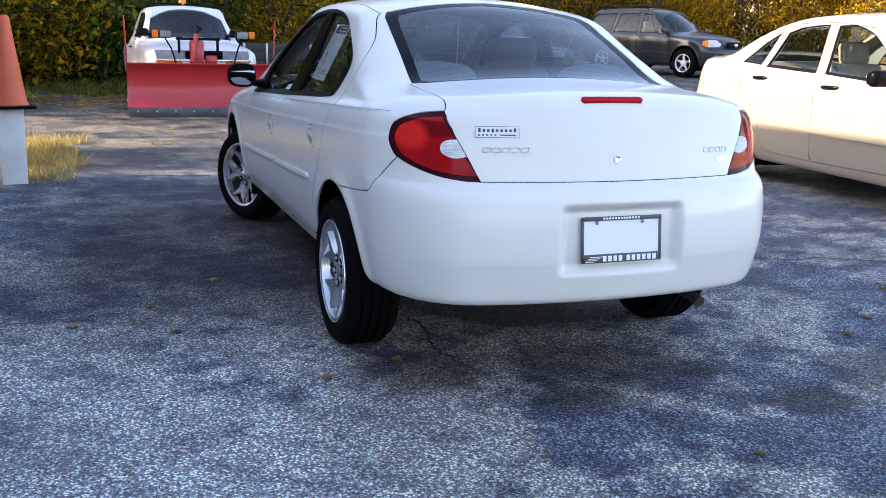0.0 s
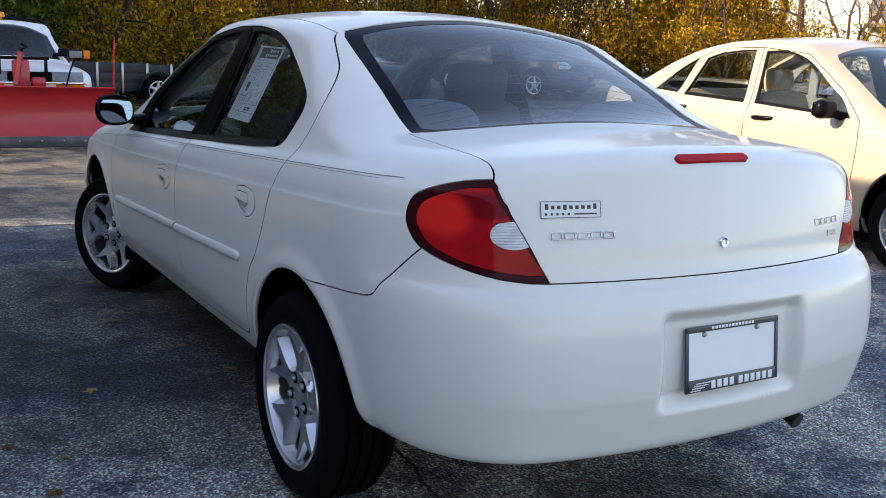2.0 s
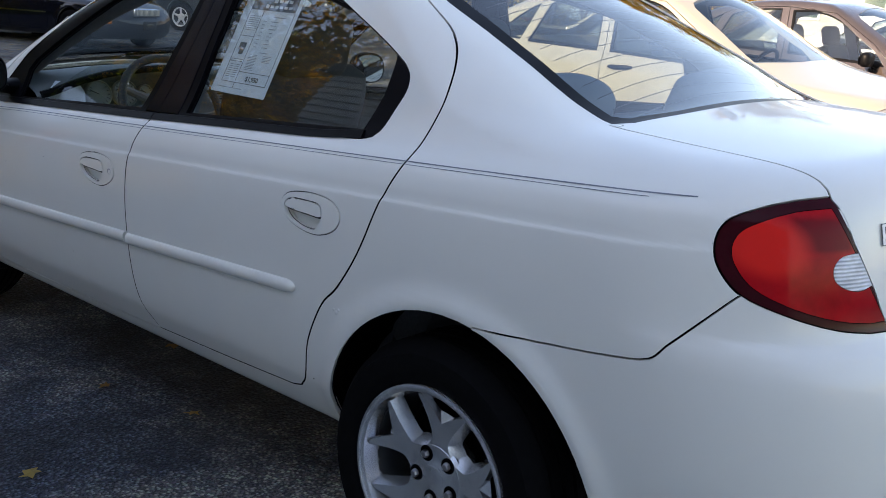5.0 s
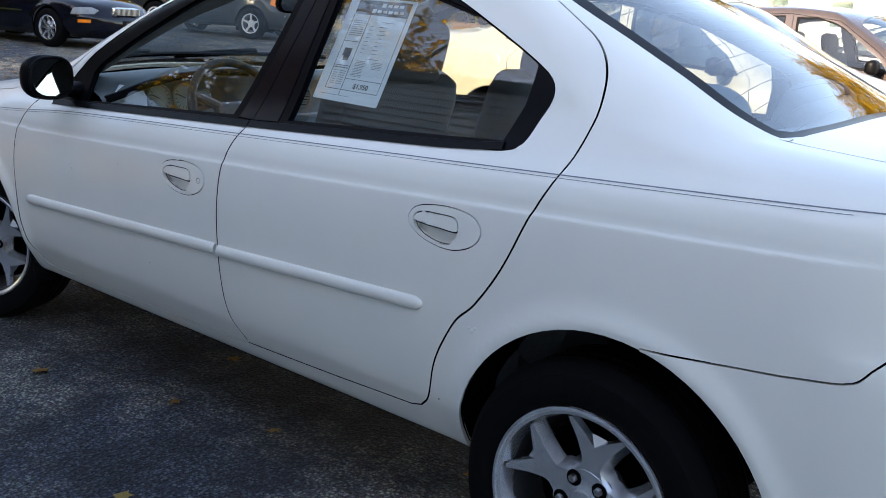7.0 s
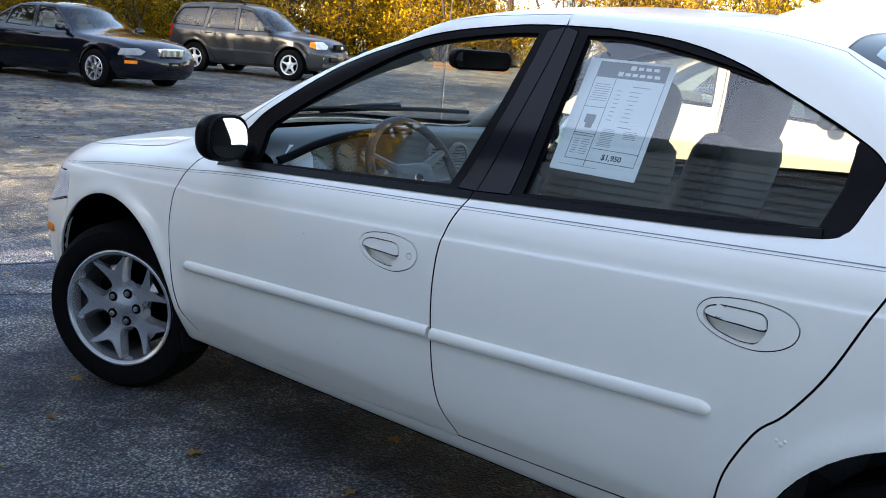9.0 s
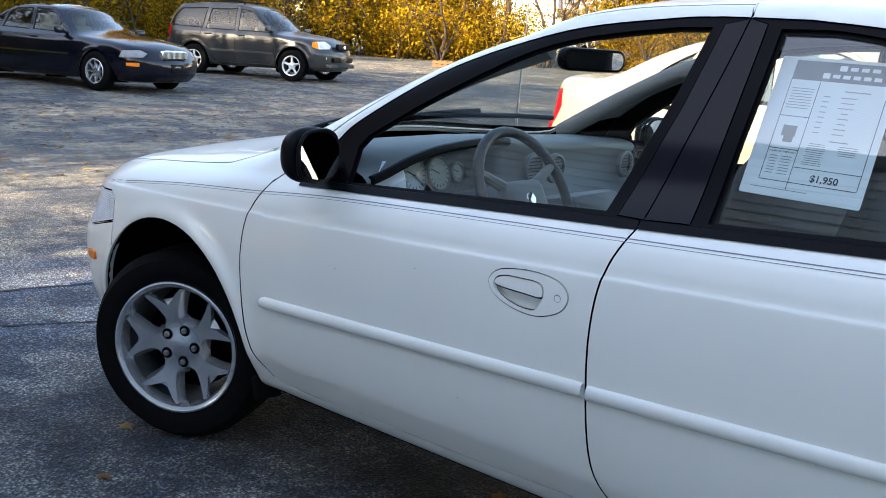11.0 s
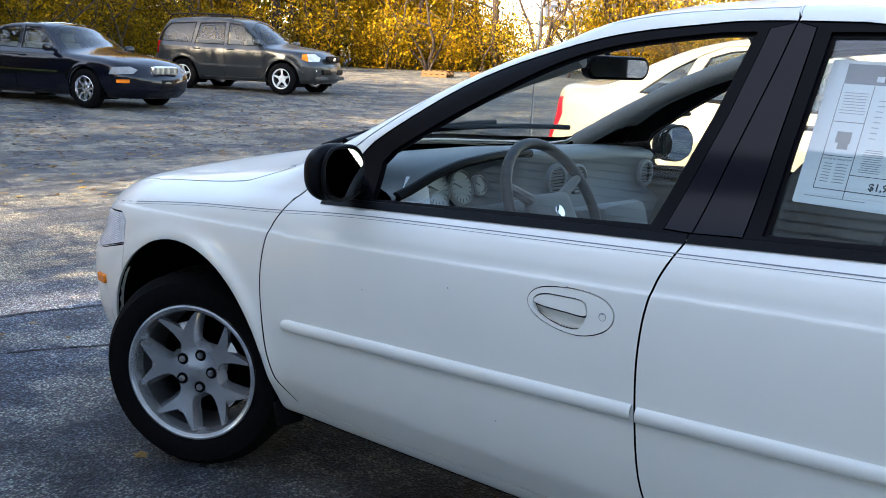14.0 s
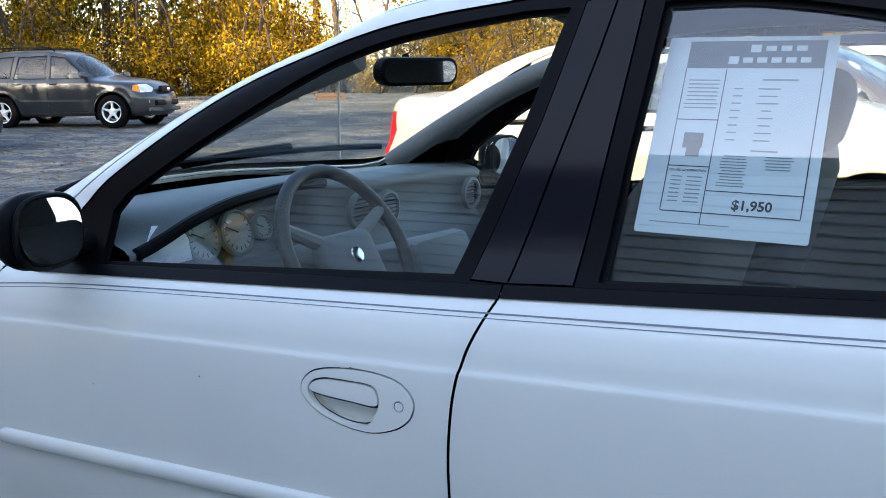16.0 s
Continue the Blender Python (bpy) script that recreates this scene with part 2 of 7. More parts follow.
def smax(a, b, k):
    h = np.maximum(k - np.abs(a - b), 0) / k
    return np.maximum(a, b) + h * h * k * 0.25


def curve(points, n=8):
    """A smooth line through 2D points, n steps between each two."""
    p = [Vector(q) for q in points]
    p = [p[0] * 2 - p[1]] + p + [p[-1] * 2 - p[-2]]
    out = []
    for i in range(1, len(p) - 2):
        for k in range(n):
            t = k / n
            out.append(0.5 * (2 * p[i] + (p[i + 1] - p[i - 1]) * t + (2 * p[i - 1] - 5 * p[i] + 4 * p[i + 1] - p[i + 2]) * t**2 + (3 * p[i] - p[i - 1] - 3 * p[i + 1] + p[i + 2]) * t**3))
    out.append(p[-2])
    return [tuple(q) for q in out]


def inside(poly, pts):
    """Which of the 2D pts lie in the polygon."""
    x, y = pts[:, 0], pts[:, 1]
    got = np.zeros(len(pts), bool)
    q = np.array(poly)
    for (x0, y0), (x1, y1) in zip(q, np.roll(q, -1, 0)):
        if y0 == y1:
            continue
        hit = (y0 > y) != (y1 > y)
        got ^= hit & (x < (x1 - x0) * (y - y0) / (y1 - y0) + x0)
    return got


SIDE = lambda v: v[:, [1, 2]]
TOP = lambda v: v[:, [0, 1]]
REAR = lambda v: v[:, [0, 2]]
CORNER = lambda v: np.stack([(-v[:, 0] + v[:, 1]) * 0.70711, v[:, 2]], 1)
FORECORNER = lambda v: np.stack([(v[:, 0] + v[:, 1]) * 0.70711, v[:, 2]], 1)


class Skin:
    """The left half of a body (x below 0) as faces with a label each."""

    def __init__(self, value, y0, y1, za, step, angle, extra=()):
        self.value = value
        phi = np.radians(np.concatenate([np.linspace(-90, -46, max(5, int(16 / angle))), np.linspace(-45, 90, int(135 / angle) + 1), extra]))
        phi = np.unique(np.round(phi, 9))
        psi = np.radians(np.linspace(0, 90, int(90 / (angle * 0.75)) + 1))
        lines = [(y0, -math.cos(a), math.sin(a)) for a in psi[:-1]]
        lines += [(y, 0.0, 1.0) for y in np.linspace(y0, y1, int((y1 - y0) / step) + 1)]
        lines += [(y1, math.cos(a), math.sin(a)) for a in psi[-2::-1]]
        ls = np.array(lines)
        n, k = len(ls), len(phi)
        o = np.zeros((n, k, 3))
        o[:, :, 1], o[:, :, 2] = ls[:, None, 0], za
        d = np.zeros((n, k, 3))
        d[:, :, 0] = -np.cos(phi)[None] * ls[:, None, 2]
        d[:, :, 1] = ls[:, None, 1]
        d[:, :, 2] = np.sin(phi)[None] * ls[:, None, 2]
        o, d = o.reshape(-1, 3), d.reshape(-1, 3)
        lo, hi = np.zeros(len(o)), np.full(len(o), 2.6)
        found = np.zeros(len(o), bool)
        for s in np.linspace(0.1, 2.6, 26):
            q = o + d * s
            out = (value(q[:, 0], q[:, 1], q[:, 2]) > 0) & ~found
            hi[out], lo[out] = s, s - 0.1
            found |= out
        for _ in range(17):
            mid = (lo + hi) / 2
            q = o + d * mid[:, None]
            out = value(q[:, 0], q[:, 1], q[:, 2]) > 0
            hi, lo = np.where(out, mid, hi), np.where(out, lo, mid)
        q = o + d * ((lo + hi) / 2)[:, None]
        q[np.abs(q[:, 0]) < 1e-6, 0] = 0.0
        self.v = q.tolist()
        self.f = [[a * k + b, a * k + b + 1, (a + 1) * k + b + 1, (a + 1) * k + b] for a in range(n - 1) for b in range(k - 1)]
        self.label = ["body"] * len(self.f)
        self.c = q[np.array(self.f)].mean(1).tolist()
        self.split = {}

    def expand(self, g):
        """The face with every vertex that its neighbours have put on its edges."""
        out = []
        for a, b in zip(g, g[1:] + g[:1]):
            chain = [a, b]
            i = 0
            while i < len(chain) - 1:
                k = self.split.get((min(chain[i], chain[i + 1]), max(chain[i], chain[i + 1])))
                if k is None:
                    i += 1
                else:
                    chain.insert(i + 1, k)
            out += chain[:-1]
        return out

    def middle(self, g):
        return [sum(self.v[k][z] for k in g) / len(g) for z in range(3)]

    def cut(self, poly, flat, label, among=("body",), where=None):
        """Splits the faces along the polygon and labels those inside it."""
        v = np.array(self.v)
        c = np.array(self.c)
        pick = np.array([l in among for l in self.label])
        if where is not None:
            pick &= where(c)
        ids = list(np.nonzero(pick)[0])
        p2 = flat(v).tolist()

        def bounds(i):
            a, b = [p2[k][0] for k in self.f[i]], [p2[k][1] for k in self.f[i]]
            return (min(a), min(b), max(a), max(b))

        arr = np.array([bounds(i) for i in ids]) if ids else np.zeros((0, 4))
        q = [tuple(map(float, a)) for a in poly]
        for (x0, y0), (x1, y1) in zip(q, q[1:] + q[:1]):
            ln = math.hypot(x1 - x0, y1 - y0)
            if ln < 1e-6:
                continue
            nx, ny = -(y1 - y0) / ln, (x1 - x0) / ln
            hit = np.nonzero((arr[:, 0] < max(x0, x1) + 1e-4) & (arr[:, 2] > min(x0, x1) - 1e-4) & (arr[:, 1] < max(y0, y1) + 1e-4) & (arr[:, 3] > min(y0, y1) - 1e-4))[0]
            edge = self.split
            extra = []
            for h in hit:
                i = ids[h]
                g = self.expand(self.f[i])
                d = [(p2[k][0] - x0) * nx + (p2[k][1] - y0) * ny for k in g]
                if max(d) < 3e-4 or min(d) > -3e-4:
                    continue
                a, b = [], []
                for j in range(len(g)):
                    k, m = g[j], g[(j + 1) % len(g)]
                    dk, dm = d[j], d[(j + 1) % len(g)]
                    if abs(dk) <= 3e-4:
                        a.append(k), b.append(k)
                        continue
                    (a if dk > 0 else b).append(k)
                    if abs(dm) > 3e-4 and dk * dm < 0:
                        key = (min(k, m), max(k, m))
                        if key not in edge:
                            s = dk / (dk - dm)
                            edge[key] = len(self.v)
                            self.v.append([self.v[k][z] + (self.v[m][z] - self.v[k][z]) * s for z in range(3)])
                            p2.append([p2[k][z] + (p2[m][z] - p2[k][z]) * s for z in range(2)])
                        a.append(edge[key]), b.append(edge[key])
                if len(a) < 3 or len(b) < 3:
                    continue
                self.f[i] = a
                self.f.append(b)
                self.label.append(self.label[i])
                ids.append(len(self.f) - 1)
                self.c[i] = self.middle(a)
                self.c.append(self.middle(b))
                arr[h] = bounds(i)
                extra.append(bounds(len(self.f) - 1))
            if extra:
                arr = np.concatenate([arr, np.array(extra)])
        if ids:
            mid = flat(np.array([self.c[i] for i in ids]))
            for i, ok in zip(ids, inside(poly, mid)):
                if ok:
                    self.label[i] = label

    def normals(self, p):
        e = 1e-3
        g = np.stack([self.value(p[:, 0] + e * a, p[:, 1] + e * b, p[:, 2] + e * c) - self.value(p[:, 0] - e * a, p[:, 1] - e * b, p[:, 2] - e * c) for a, b, c in ((1, 0, 0), (0, 1, 0), (0, 0, 1))], 1)
        return g / (np.linalg.norm(g, axis=1)[:, None] + 1e-12)

    def panel(self, name, labels, mat, parent, sides="both", gap=0.0025, flange=0.007, sink=0.0, tag="", where=None, lip=None, thin=None, lean=None):
        """A panel of the given labels as a mesh: 'left', 'right', or 'both' halves joined."""
        labels = (labels,) if isinstance(labels, str) else labels
        fs = [self.expand(g) for g, l in zip(self.f, self.label) if l in labels]
        if where is not None:
            fs = [g for g in fs if where(self.middle(g))]
        if not fs:
            return None
        used = sorted({k for g in fs for k in g})
        at = {k: i for i, k in enumerate(used)}
        p = np.array([self.v[k] for k in used])
        fs = [[at[k] for k in g] for g in fs]
        nrm = self.normals(p)
        nrm[p[:, 0] == 0, 0] = 0
        edges = {}
        for g in fs:
            for a, b in zip(g, g[1:] + g[:1]):
                edges.setdefault((min(a, b), max(a, b)), []).append((a, b, g))
        rim = [e[0] for e in edges.values() if len(e) == 1]
        if sides == "both":
            rim = [e for e in rim if not (abs(p[e[0], 0]) < 1e-5 and abs(p[e[1], 0]) < 1e-5)]
        shift = np.zeros_like(p)
        for a, b, g in rim:
            t = p[b] - p[a]
            s = np.cross(nrm[a] + nrm[b], t)
            s *= np.linalg.norm(t) / (np.linalg.norm(s) + 1e-12)
            if np.dot(s, p[g].mean(0) - (p[a] + p[b]) / 2) < 0:
                s = -s
            shift[a] += s
            shift[b] += s
        ln = np.linalg.norm(shift, axis=1)
        on = ln > 1e-12
        shift[on] /= ln[on][:, None]
        centre_line = p[:, 0] == 0
        move = shift * gap
        if gap > 0:
            # points close behind the rim give way with it
            room, near = 1.7 * gap, {}
            for g in fs:
                edge_ = [k for k in g if on[k]]
                if edge_ and len(edge_) < len(g):
                    for k in g:
                        if not on[k]:
                            for r in edge_:
                                d = float(np.dot(p[k] - p[r], shift[r]))
                                if np.linalg.norm(p[k] - p[r]) < 0.012 and -1e-4 < d < room and d < near.get(k, (room, 0))[0]:
                                    near[k] = (d, r)
            for k, (d, r) in near.items():
                move[k] = shift[r] * (room - d)
        q = p + move - nrm * sink
        if lean is not None:
            # a pane with its own bow: upright at the belt, leaning in above
            q[:, 0] += np.clip(1.0 - p[:, 2], 0, None) ** 2 * 2.9
            nrm = np.stack([nrm[:, 0], nrm[:, 1], -nrm[:, 0] * lean(p[:, 2])], 1)
            nrm /= np.linalg.norm(nrm, axis=1)[:, None]
        if sides == "both":
            q[centre_line, 0] = 0
        count = len(q)
        verts, faces, vn = [*q], list(fs), [*nrm]
        if flange:
            top, low = {}, {}
            for a, b, g in rim:
                for k in (a, b):
                    if k not in top:
                        out = -shift[k]
                        top[k], low[k] = len(verts), len(verts) + 1
                        depth = 0.0008 if thin is not None and thin(p[k]) else flange
                        deep = q[k] - nrm[k] * depth if lip is None else q[k] + np.array(lip)
                        verts += [q[k], deep]
                        vn += [out, out]
                faces.append([top[b], top[a], low[a], low[b]])
        verts, vn = np.array(verts), np.array(vn)
        turn = lambda fl: [g[::-1] for g in fl]
        mirror = np.array([-1.0, 1, 1])
        if sides == "left":
            vs, ns, fl = verts, vn, faces
        elif sides == "right":
            vs, ns, fl = verts * mirror, vn * mirror, turn(faces)
        else:
            same = {i: i for i in range(count) if centre_line[i]}
            remap, kept = {}, []
            for i in range(len(verts)):
                if i in same:
                    remap[i] = i
                else:
                    remap[i] = len(verts) + len(kept)
                    kept.append(i)
            vs = np.concatenate([verts, verts[kept] * mirror])
            ns = np.concatenate([vn, vn[kept] * mirror])
            fl = faces + [[remap[k] for k in g] for g in turn(faces)]
        # keep the faces' winding along the outward normals
        out = []
        pl, nl = vs.tolist(), ns.tolist()
        for g in fl:
            p0, n0 = pl[g[0]], nl[g[0]]
            s = 0.0
            for i in range(1, len(g) - 1):
                a, b = pl[g[i]], pl[g[i + 1]]
                ax, ay, az, bx, by, bz = a[0] - p0[0], a[1] - p0[1], a[2] - p0[2], b[0] - p0[0], b[1] - p0[1], b[2] - p0[2]
                s += (ay * bz - az * by) * n0[0] + (az * bx - ax * bz) * n0[1] + (ax * by - ay * bx) * n0[2]
            out.append(g if s >= 0 else g[::-1])
        ob = raw(name, vs, out, mat, parent, tag)
        if len(ob.data.vertices) == len(ns):
            ob.data.normals_split_custom_set_from_vertices([tuple(k) for k in ns])
        return ob


def strip(value, line, half, lift, mat, name, parent, side=-1, tag="", under=-0.002):
    """A thin band laid along a (y, z) line on the flank of a body."""
    pts = []
    for y, z in line:
        x = np.linspace(0.2, 1.1, 400)
        f = value(x, np.full(400, y), np.full(400, z))
        i = int(np.argmax(f > 0))
        x0 = x[i - 1] + (x[i] - x[i - 1]) * (-f[i - 1]) / (f[i] - f[i - 1])
        pts.append((x0, y, z))
    vs, fs = [], []
    for i, (x0, y, z) in enumerate(pts):
        a, b = pts[max(i - 1, 0)], pts[min(i + 1, len(pts) - 1)]
        d = Vector((0, b[1] - a[1], b[2] - a[2])).normalized()
        u = Vector((0, -d.z, d.y)) * half
        for w, up in ((-1, 0), (-1, 1), (1, 1), (1, 0)):
            zz, yy = z + u.z * w, y + u.y * w
            xs = np.linspace(x0 - 0.05, x0 + 0.05, 60)
            f = value(xs, np.full(60, yy), np.full(60, zz))
            k = max(1, int(np.argmax(f > 0)))
            xx = xs[k - 1] + (xs[k] - xs[k - 1]) * (-f[k - 1]) / (f[k] - f[k - 1] + 1e-12)
            vs.append((side * (xx + (lift if up else under)), yy, zz))
        if i:
            o = 4 * i
            for k in range(4):
                fs.append([o - 4 + k, o - 4 + (k + 1) % 4, o + (k + 1) % 4, o + k])
    fs += [[0, 1, 2, 3], [len(vs) - 1, len(vs) - 2, len(vs) - 3, len(vs) - 4]]
    return raw(name, vs, fs, mat, parent, tag, smooth=False)


# ---- the white sedan ----
ROOF = [(-1.0, 1.0), (-0.80, 1.036), (-0.72, 1.056), (-0.6, 1.064), (-0.4, 1.076), (-0.26, 1.086), (-0.18, 1.108), (0.0, 1.196), (0.2, 1.291), (0.4, 1.366), (0.55, 1.394), (0.75, 1.410),
        (1.0, 1.416), (1.25, 1.408), (1.45, 1.382), (1.714, 1.308), (2.05, 1.165), (2.38, 1.012), (2.5, 0.972), (2.75, 0.932), (3.0, 0.885), (3.25, 0.82), (3.42, 0.745), (3.6, 0.62)]
FLANK = [(0.15, 0.60), (0.22, 0.670), (0.262, 0.702), (0.290, 0.7195), (0.316, 0.7330), (0.36, 0.7545), (0.395, 0.7695), (0.42, 0.7755), (0.50, 0.7875), (0.60, 0.795), (0.70, 0.797), (0.77, 0.7955), (0.8245, 0.7912), (0.8335, 0.7865),
         (0.86, 0.7805), (0.885, 0.7710), (0.905, 0.759), (0.94, 0.728), (1.0, 0.694), (1.1, 0.650), (1.2, 0.606), (1.3, 0.564), (1.42, 0.52)]
TAIL = [(0.30, 0.80), (0.36, 0.852), (0.42, 0.8695), (0.485, 0.8845), (0.505, 0.8890), (0.55, 0.8915), (0.63, 0.888), (0.70, 0.876), (0.74, 0.850), (0.762, 0.818), (0.80, 0.806), (0.84, 0.800), (0.95, 0.776), (1.02, 0.756), (1.08, 0.73)]
NOSE = [(0.18, 3.42), (0.28, 3.50), (0.5, 3.53), (0.58, 3.52), (0.66, 3.46), (0.75, 3.42), (0.9, 3.3)]
REAR_ARCH, FRONT_ARCH = (-0.03, 0.305, 0.365), (2.635, 0.33, 0.375)


def sedan_body(x, y, z):
    """Below nought inside the white car's outer skin, above it outside."""
    x = np.abs(x)
    shear = 0.045 * (y - 1.1) * ramp(z, 0.4, 0.9) * np.where(y > 2.2, 0.9, 1)
    half = knots(z + shear, FLANK) - 0.042 * np.maximum((y - 1.9) / 1.5, 0) ** 2 - 0.02 * np.maximum((-y) / 0.8, 0) ** 2
    for cy, cz, cr in (REAR_ARCH, FRONT_ARCH):
        r = np.hypot(y - cy, z - cz)
        half = half + 0.012 * np.exp(-(((r - cr - 0.012) / 0.032) ** 2)) * ramp(z, 0.22, 0.4)
    side = x - half
    hollow = 0.036 * ramp(0.247 - x, 0, 0.05) * ramp(z, 0.448, 0.495) * ramp(-z, -0.705, -0.665)
    rear = -y - (knots(z, TAIL) - 0.20 * x**2 - 0.35 * x**6 - hollow)
    front = y - (knots(z, NOSE) - 0.52 * x**2)
    glass = ramp(y, 1.35, 1.6) * ramp(-y, -3.2, -2.6)
    back = ramp(-y, -0.5, -0.2)
    eff = y + glass * 0.35 * x**2 - 0.15 * back * x**2
    crown = 0.035 + 0.03 * ramp(y, -0.2, 0.5) * ramp(-y, -1.9, -1.3)
    slope = (knots(eff + 0.01, ROOF) - knots(eff - 0.01, ROOF)) / 0.02
    top = (z - (knots(eff, ROOF) - crown * (x / 0.6) ** 2)) / np.sqrt(1 + slope**2)
    low = (0.274 + 0.073 * ramp(-y, 0.1, 0.36)) - z
    f = smax(side, rear, 0.22)
    f = smax(f, front, 0.22)
    f = smax(f, low, 0.03)
    k = 0.035 + 0.07 * ramp(y, 2.2, 2.6) + 0.035 * ramp(-y, 0.1, 0.3) * ramp(x, 0.3, 0.6) + 0.06 * ramp(-y, -0.40, -0.05) * ramp(z, 1.0, 1.08)
    return smax(f, top, k)


def circle(cy, cz, r, n=64):
    return [(cy + r * math.cos(2 * math.pi * k / n), cz + r * math.sin(2 * math.pi * k / n)) for k in range(n)]


def alloy_wheel(parent, place, radius=0.298, width=0.185, rim=0.207, spokes=5, mat=None, style="vee", turned=0.0):
    """A wheel: the alloy with its tyre, nuts and cap; its outer face looks to -x."""
    mat = mat or ALLOY
    w = width / 2
    bm = lathe([(rim, -w - 0.004), (rim - 0.006, -w - 0.008), (rim - 0.016, -w - 0.004), (rim - 0.020, -w + 0.012), (rim - 0.026, -w + 0.034)], "x", 56)
    hub = lathe([(0.0, -w + 0.018), (0.030, -w + 0.018), (0.034, -w + 0.020), (0.070, -w + 0.020), (0.076, -w + 0.028), (0.080, -w + 0.075)] if style == "vee" else
                [(0.0, -w + 0.018), (0.030, -w + 0.018), (0.034, -w + 0.020), (0.070, -w + 0.021), (0.084, -w + 0.030), (0.088, -w + 0.075)], "x", 40)
    me = bpy.data.meshes.new("tmp")
    hub.to_mesh(me)
    bm.from_mesh(me)
    hub.free()
    arms = []
    reach = rim - 0.017
    outer = [(0.36, 36.0), (0.372, 27.5), (0.40, 21.0), (0.46, 14.4), (0.55, 14.2), (0.70, 16.8), (0.83, 19.3), (0.97, 21.5)]
    inner = [(0.25, 0.0), (0.31, 0.0), (0.38, 0.0), (0.48, 0.0), (0.68, 0.0), (0.79, 8.4), (0.88, 14.0), (0.97, 18.6)]
    for s in range(spokes):
        mid = 2 * math.pi * s / spokes + math.pi / 2 + radians(turned)
        arm = bmesh.new()
        if style == "vee":
            # a forked spoke: a broad root that splits into two pointed arms
            def place_(r, a, down=0.0, out=0.0):
                t = mid + radians(a)
                lift = -w + 0.0215 - 0.017 * max(0.0, (r - 0.33) / 0.64) ** 1.3 + down
                p = Vector((lift, reach * r * math.cos(t), reach * r * math.sin(t)))
                return p + Vector((0, -math.sin(t), math.cos(t))) * out
            for e in (-1, 1):
                o = [arm.verts.new(place_(r, e * a)) for r, a in outer]
                i_ = [arm.verts.new(place_(r, e * a)) for r, a in inner]
                od = [arm.verts.new(place_(max(r, 0.455 + 0.012 * k_), e * a, 0.030, e * 0.0135 * min(1, (36 - a) / 14))) for k_, (r, a) in enumerate(outer)]
                idn = [arm.verts.new(place_(r, e * a, 0.017 * min(1, max(0, r - 0.68) * 9), -e * 0.004 * min(1, max(0, r - 0.68) * 9))) for r, a in inner]
                centre = [arm.verts.new(place_(r, 0.0, 0.017 * min(1, max(0, r - 0.68) * 9))) for r, a in inner]
                for j in range(7):
                    arm.faces.new((o[j], o[j + 1], i_[j + 1], i_[j]))
                    arm.faces.new((o[j], od[j], od[j + 1], o[j + 1]))
                    if j > 3:
                        arm.faces.new((i_[j], i_[j + 1], idn[j + 1], idn[j]))
                    if j == 4:
                        arm.faces.new((idn[j], idn[j + 1], centre[j + 1], centre[j]))
            bmesh.ops.remove_doubles(arm, verts=arm.verts, dist=1e-5)
        else:
            rows = []
            for t in (0.0, 0.25, 0.5, 0.75, 1.0):
                r = 0.055 + (rim - 0.020 - 0.06) * t
                p = Vector((0, r * math.cos(mid), r * math.sin(mid)))
                u = Vector((0, -math.sin(mid), math.cos(mid)))
                hw = 0.026 - 0.006 * t
                top_ = -w + 0.020 - 0.016 * t
                rows.append([arm.verts.new(p + u * hw * e + Vector((h, 0, 0))) for e, h in ((-1.2, top_ + 0.040), (-0.62, top_ + 0.003), (0, top_), (0.62, top_ + 0.003), (1.2, top_ + 0.040))])
            for i in range(4):
                for j in range(4):
                    arm.faces.new((rows[i][j], rows[i][j + 1], rows[i + 1][j + 1], rows[i + 1][j]))
        arms.append(arm)
    bpy.data.meshes.remove(me)
    wheel = part("wheel", bm, mat, parent, "silver alloy wheel with paired spokes", sharp=28)
    wheel.matrix_local = place
    for arm in arms:
        part("spoke", arm, mat, wheel, sharp=28)
    if style == "vee":
        part("rim_lip", lathe([(rim + 0.001, -w - 0.004), (rim - 0.0005, -w - 0.0095), (rim - 0.006, -w - 0.0102), (rim - 0.0095, -w - 0.008), (rim - 0.0095, -w - 0.003)], "x", 64), LIP, wheel, "bright scuffed rim edge")
    wide = [(rim - 0.004, -w + 0.006), (rim + 0.004, -w - 0.006), (rim + 0.035, -w - 0.013), (rim + 0.065, -w - 0.010), (radius - 0.020, -w + 0.002), (radius - 0.006, -w + 0.016)]
    tread = []
    for g in (-0.6, -0.2, 0.2, 0.6):
        tread += [(radius, w * g - 0.006), (radius - 0.008, w * g - 0.005), (radius - 0.008, w * g + 0.005), (radius, w * g + 0.006)]
    tyre = wide + tread + [(r, -h) for r, h in wide[::-1]]
    part("tyre", lathe(tyre, "x", 64), RUBBER, wheel, "black rubber tyre with grooved tread", sharp=50)
    # near black barrel and drum paint the shade behind the spokes
    part("barrel", lathe([(rim - 0.025, -w + 0.030), (rim - 0.032, -w + 0.06), (rim - 0.034, w * 0.8), (rim - 0.012, w)], "x", 40), BARREL, wheel)
    part("brake_drum", lathe([(0.0, 0.0), (0.150, 0.0), (0.155, 0.01), (0.155, 0.06)], "x", 24), DARK, wheel)
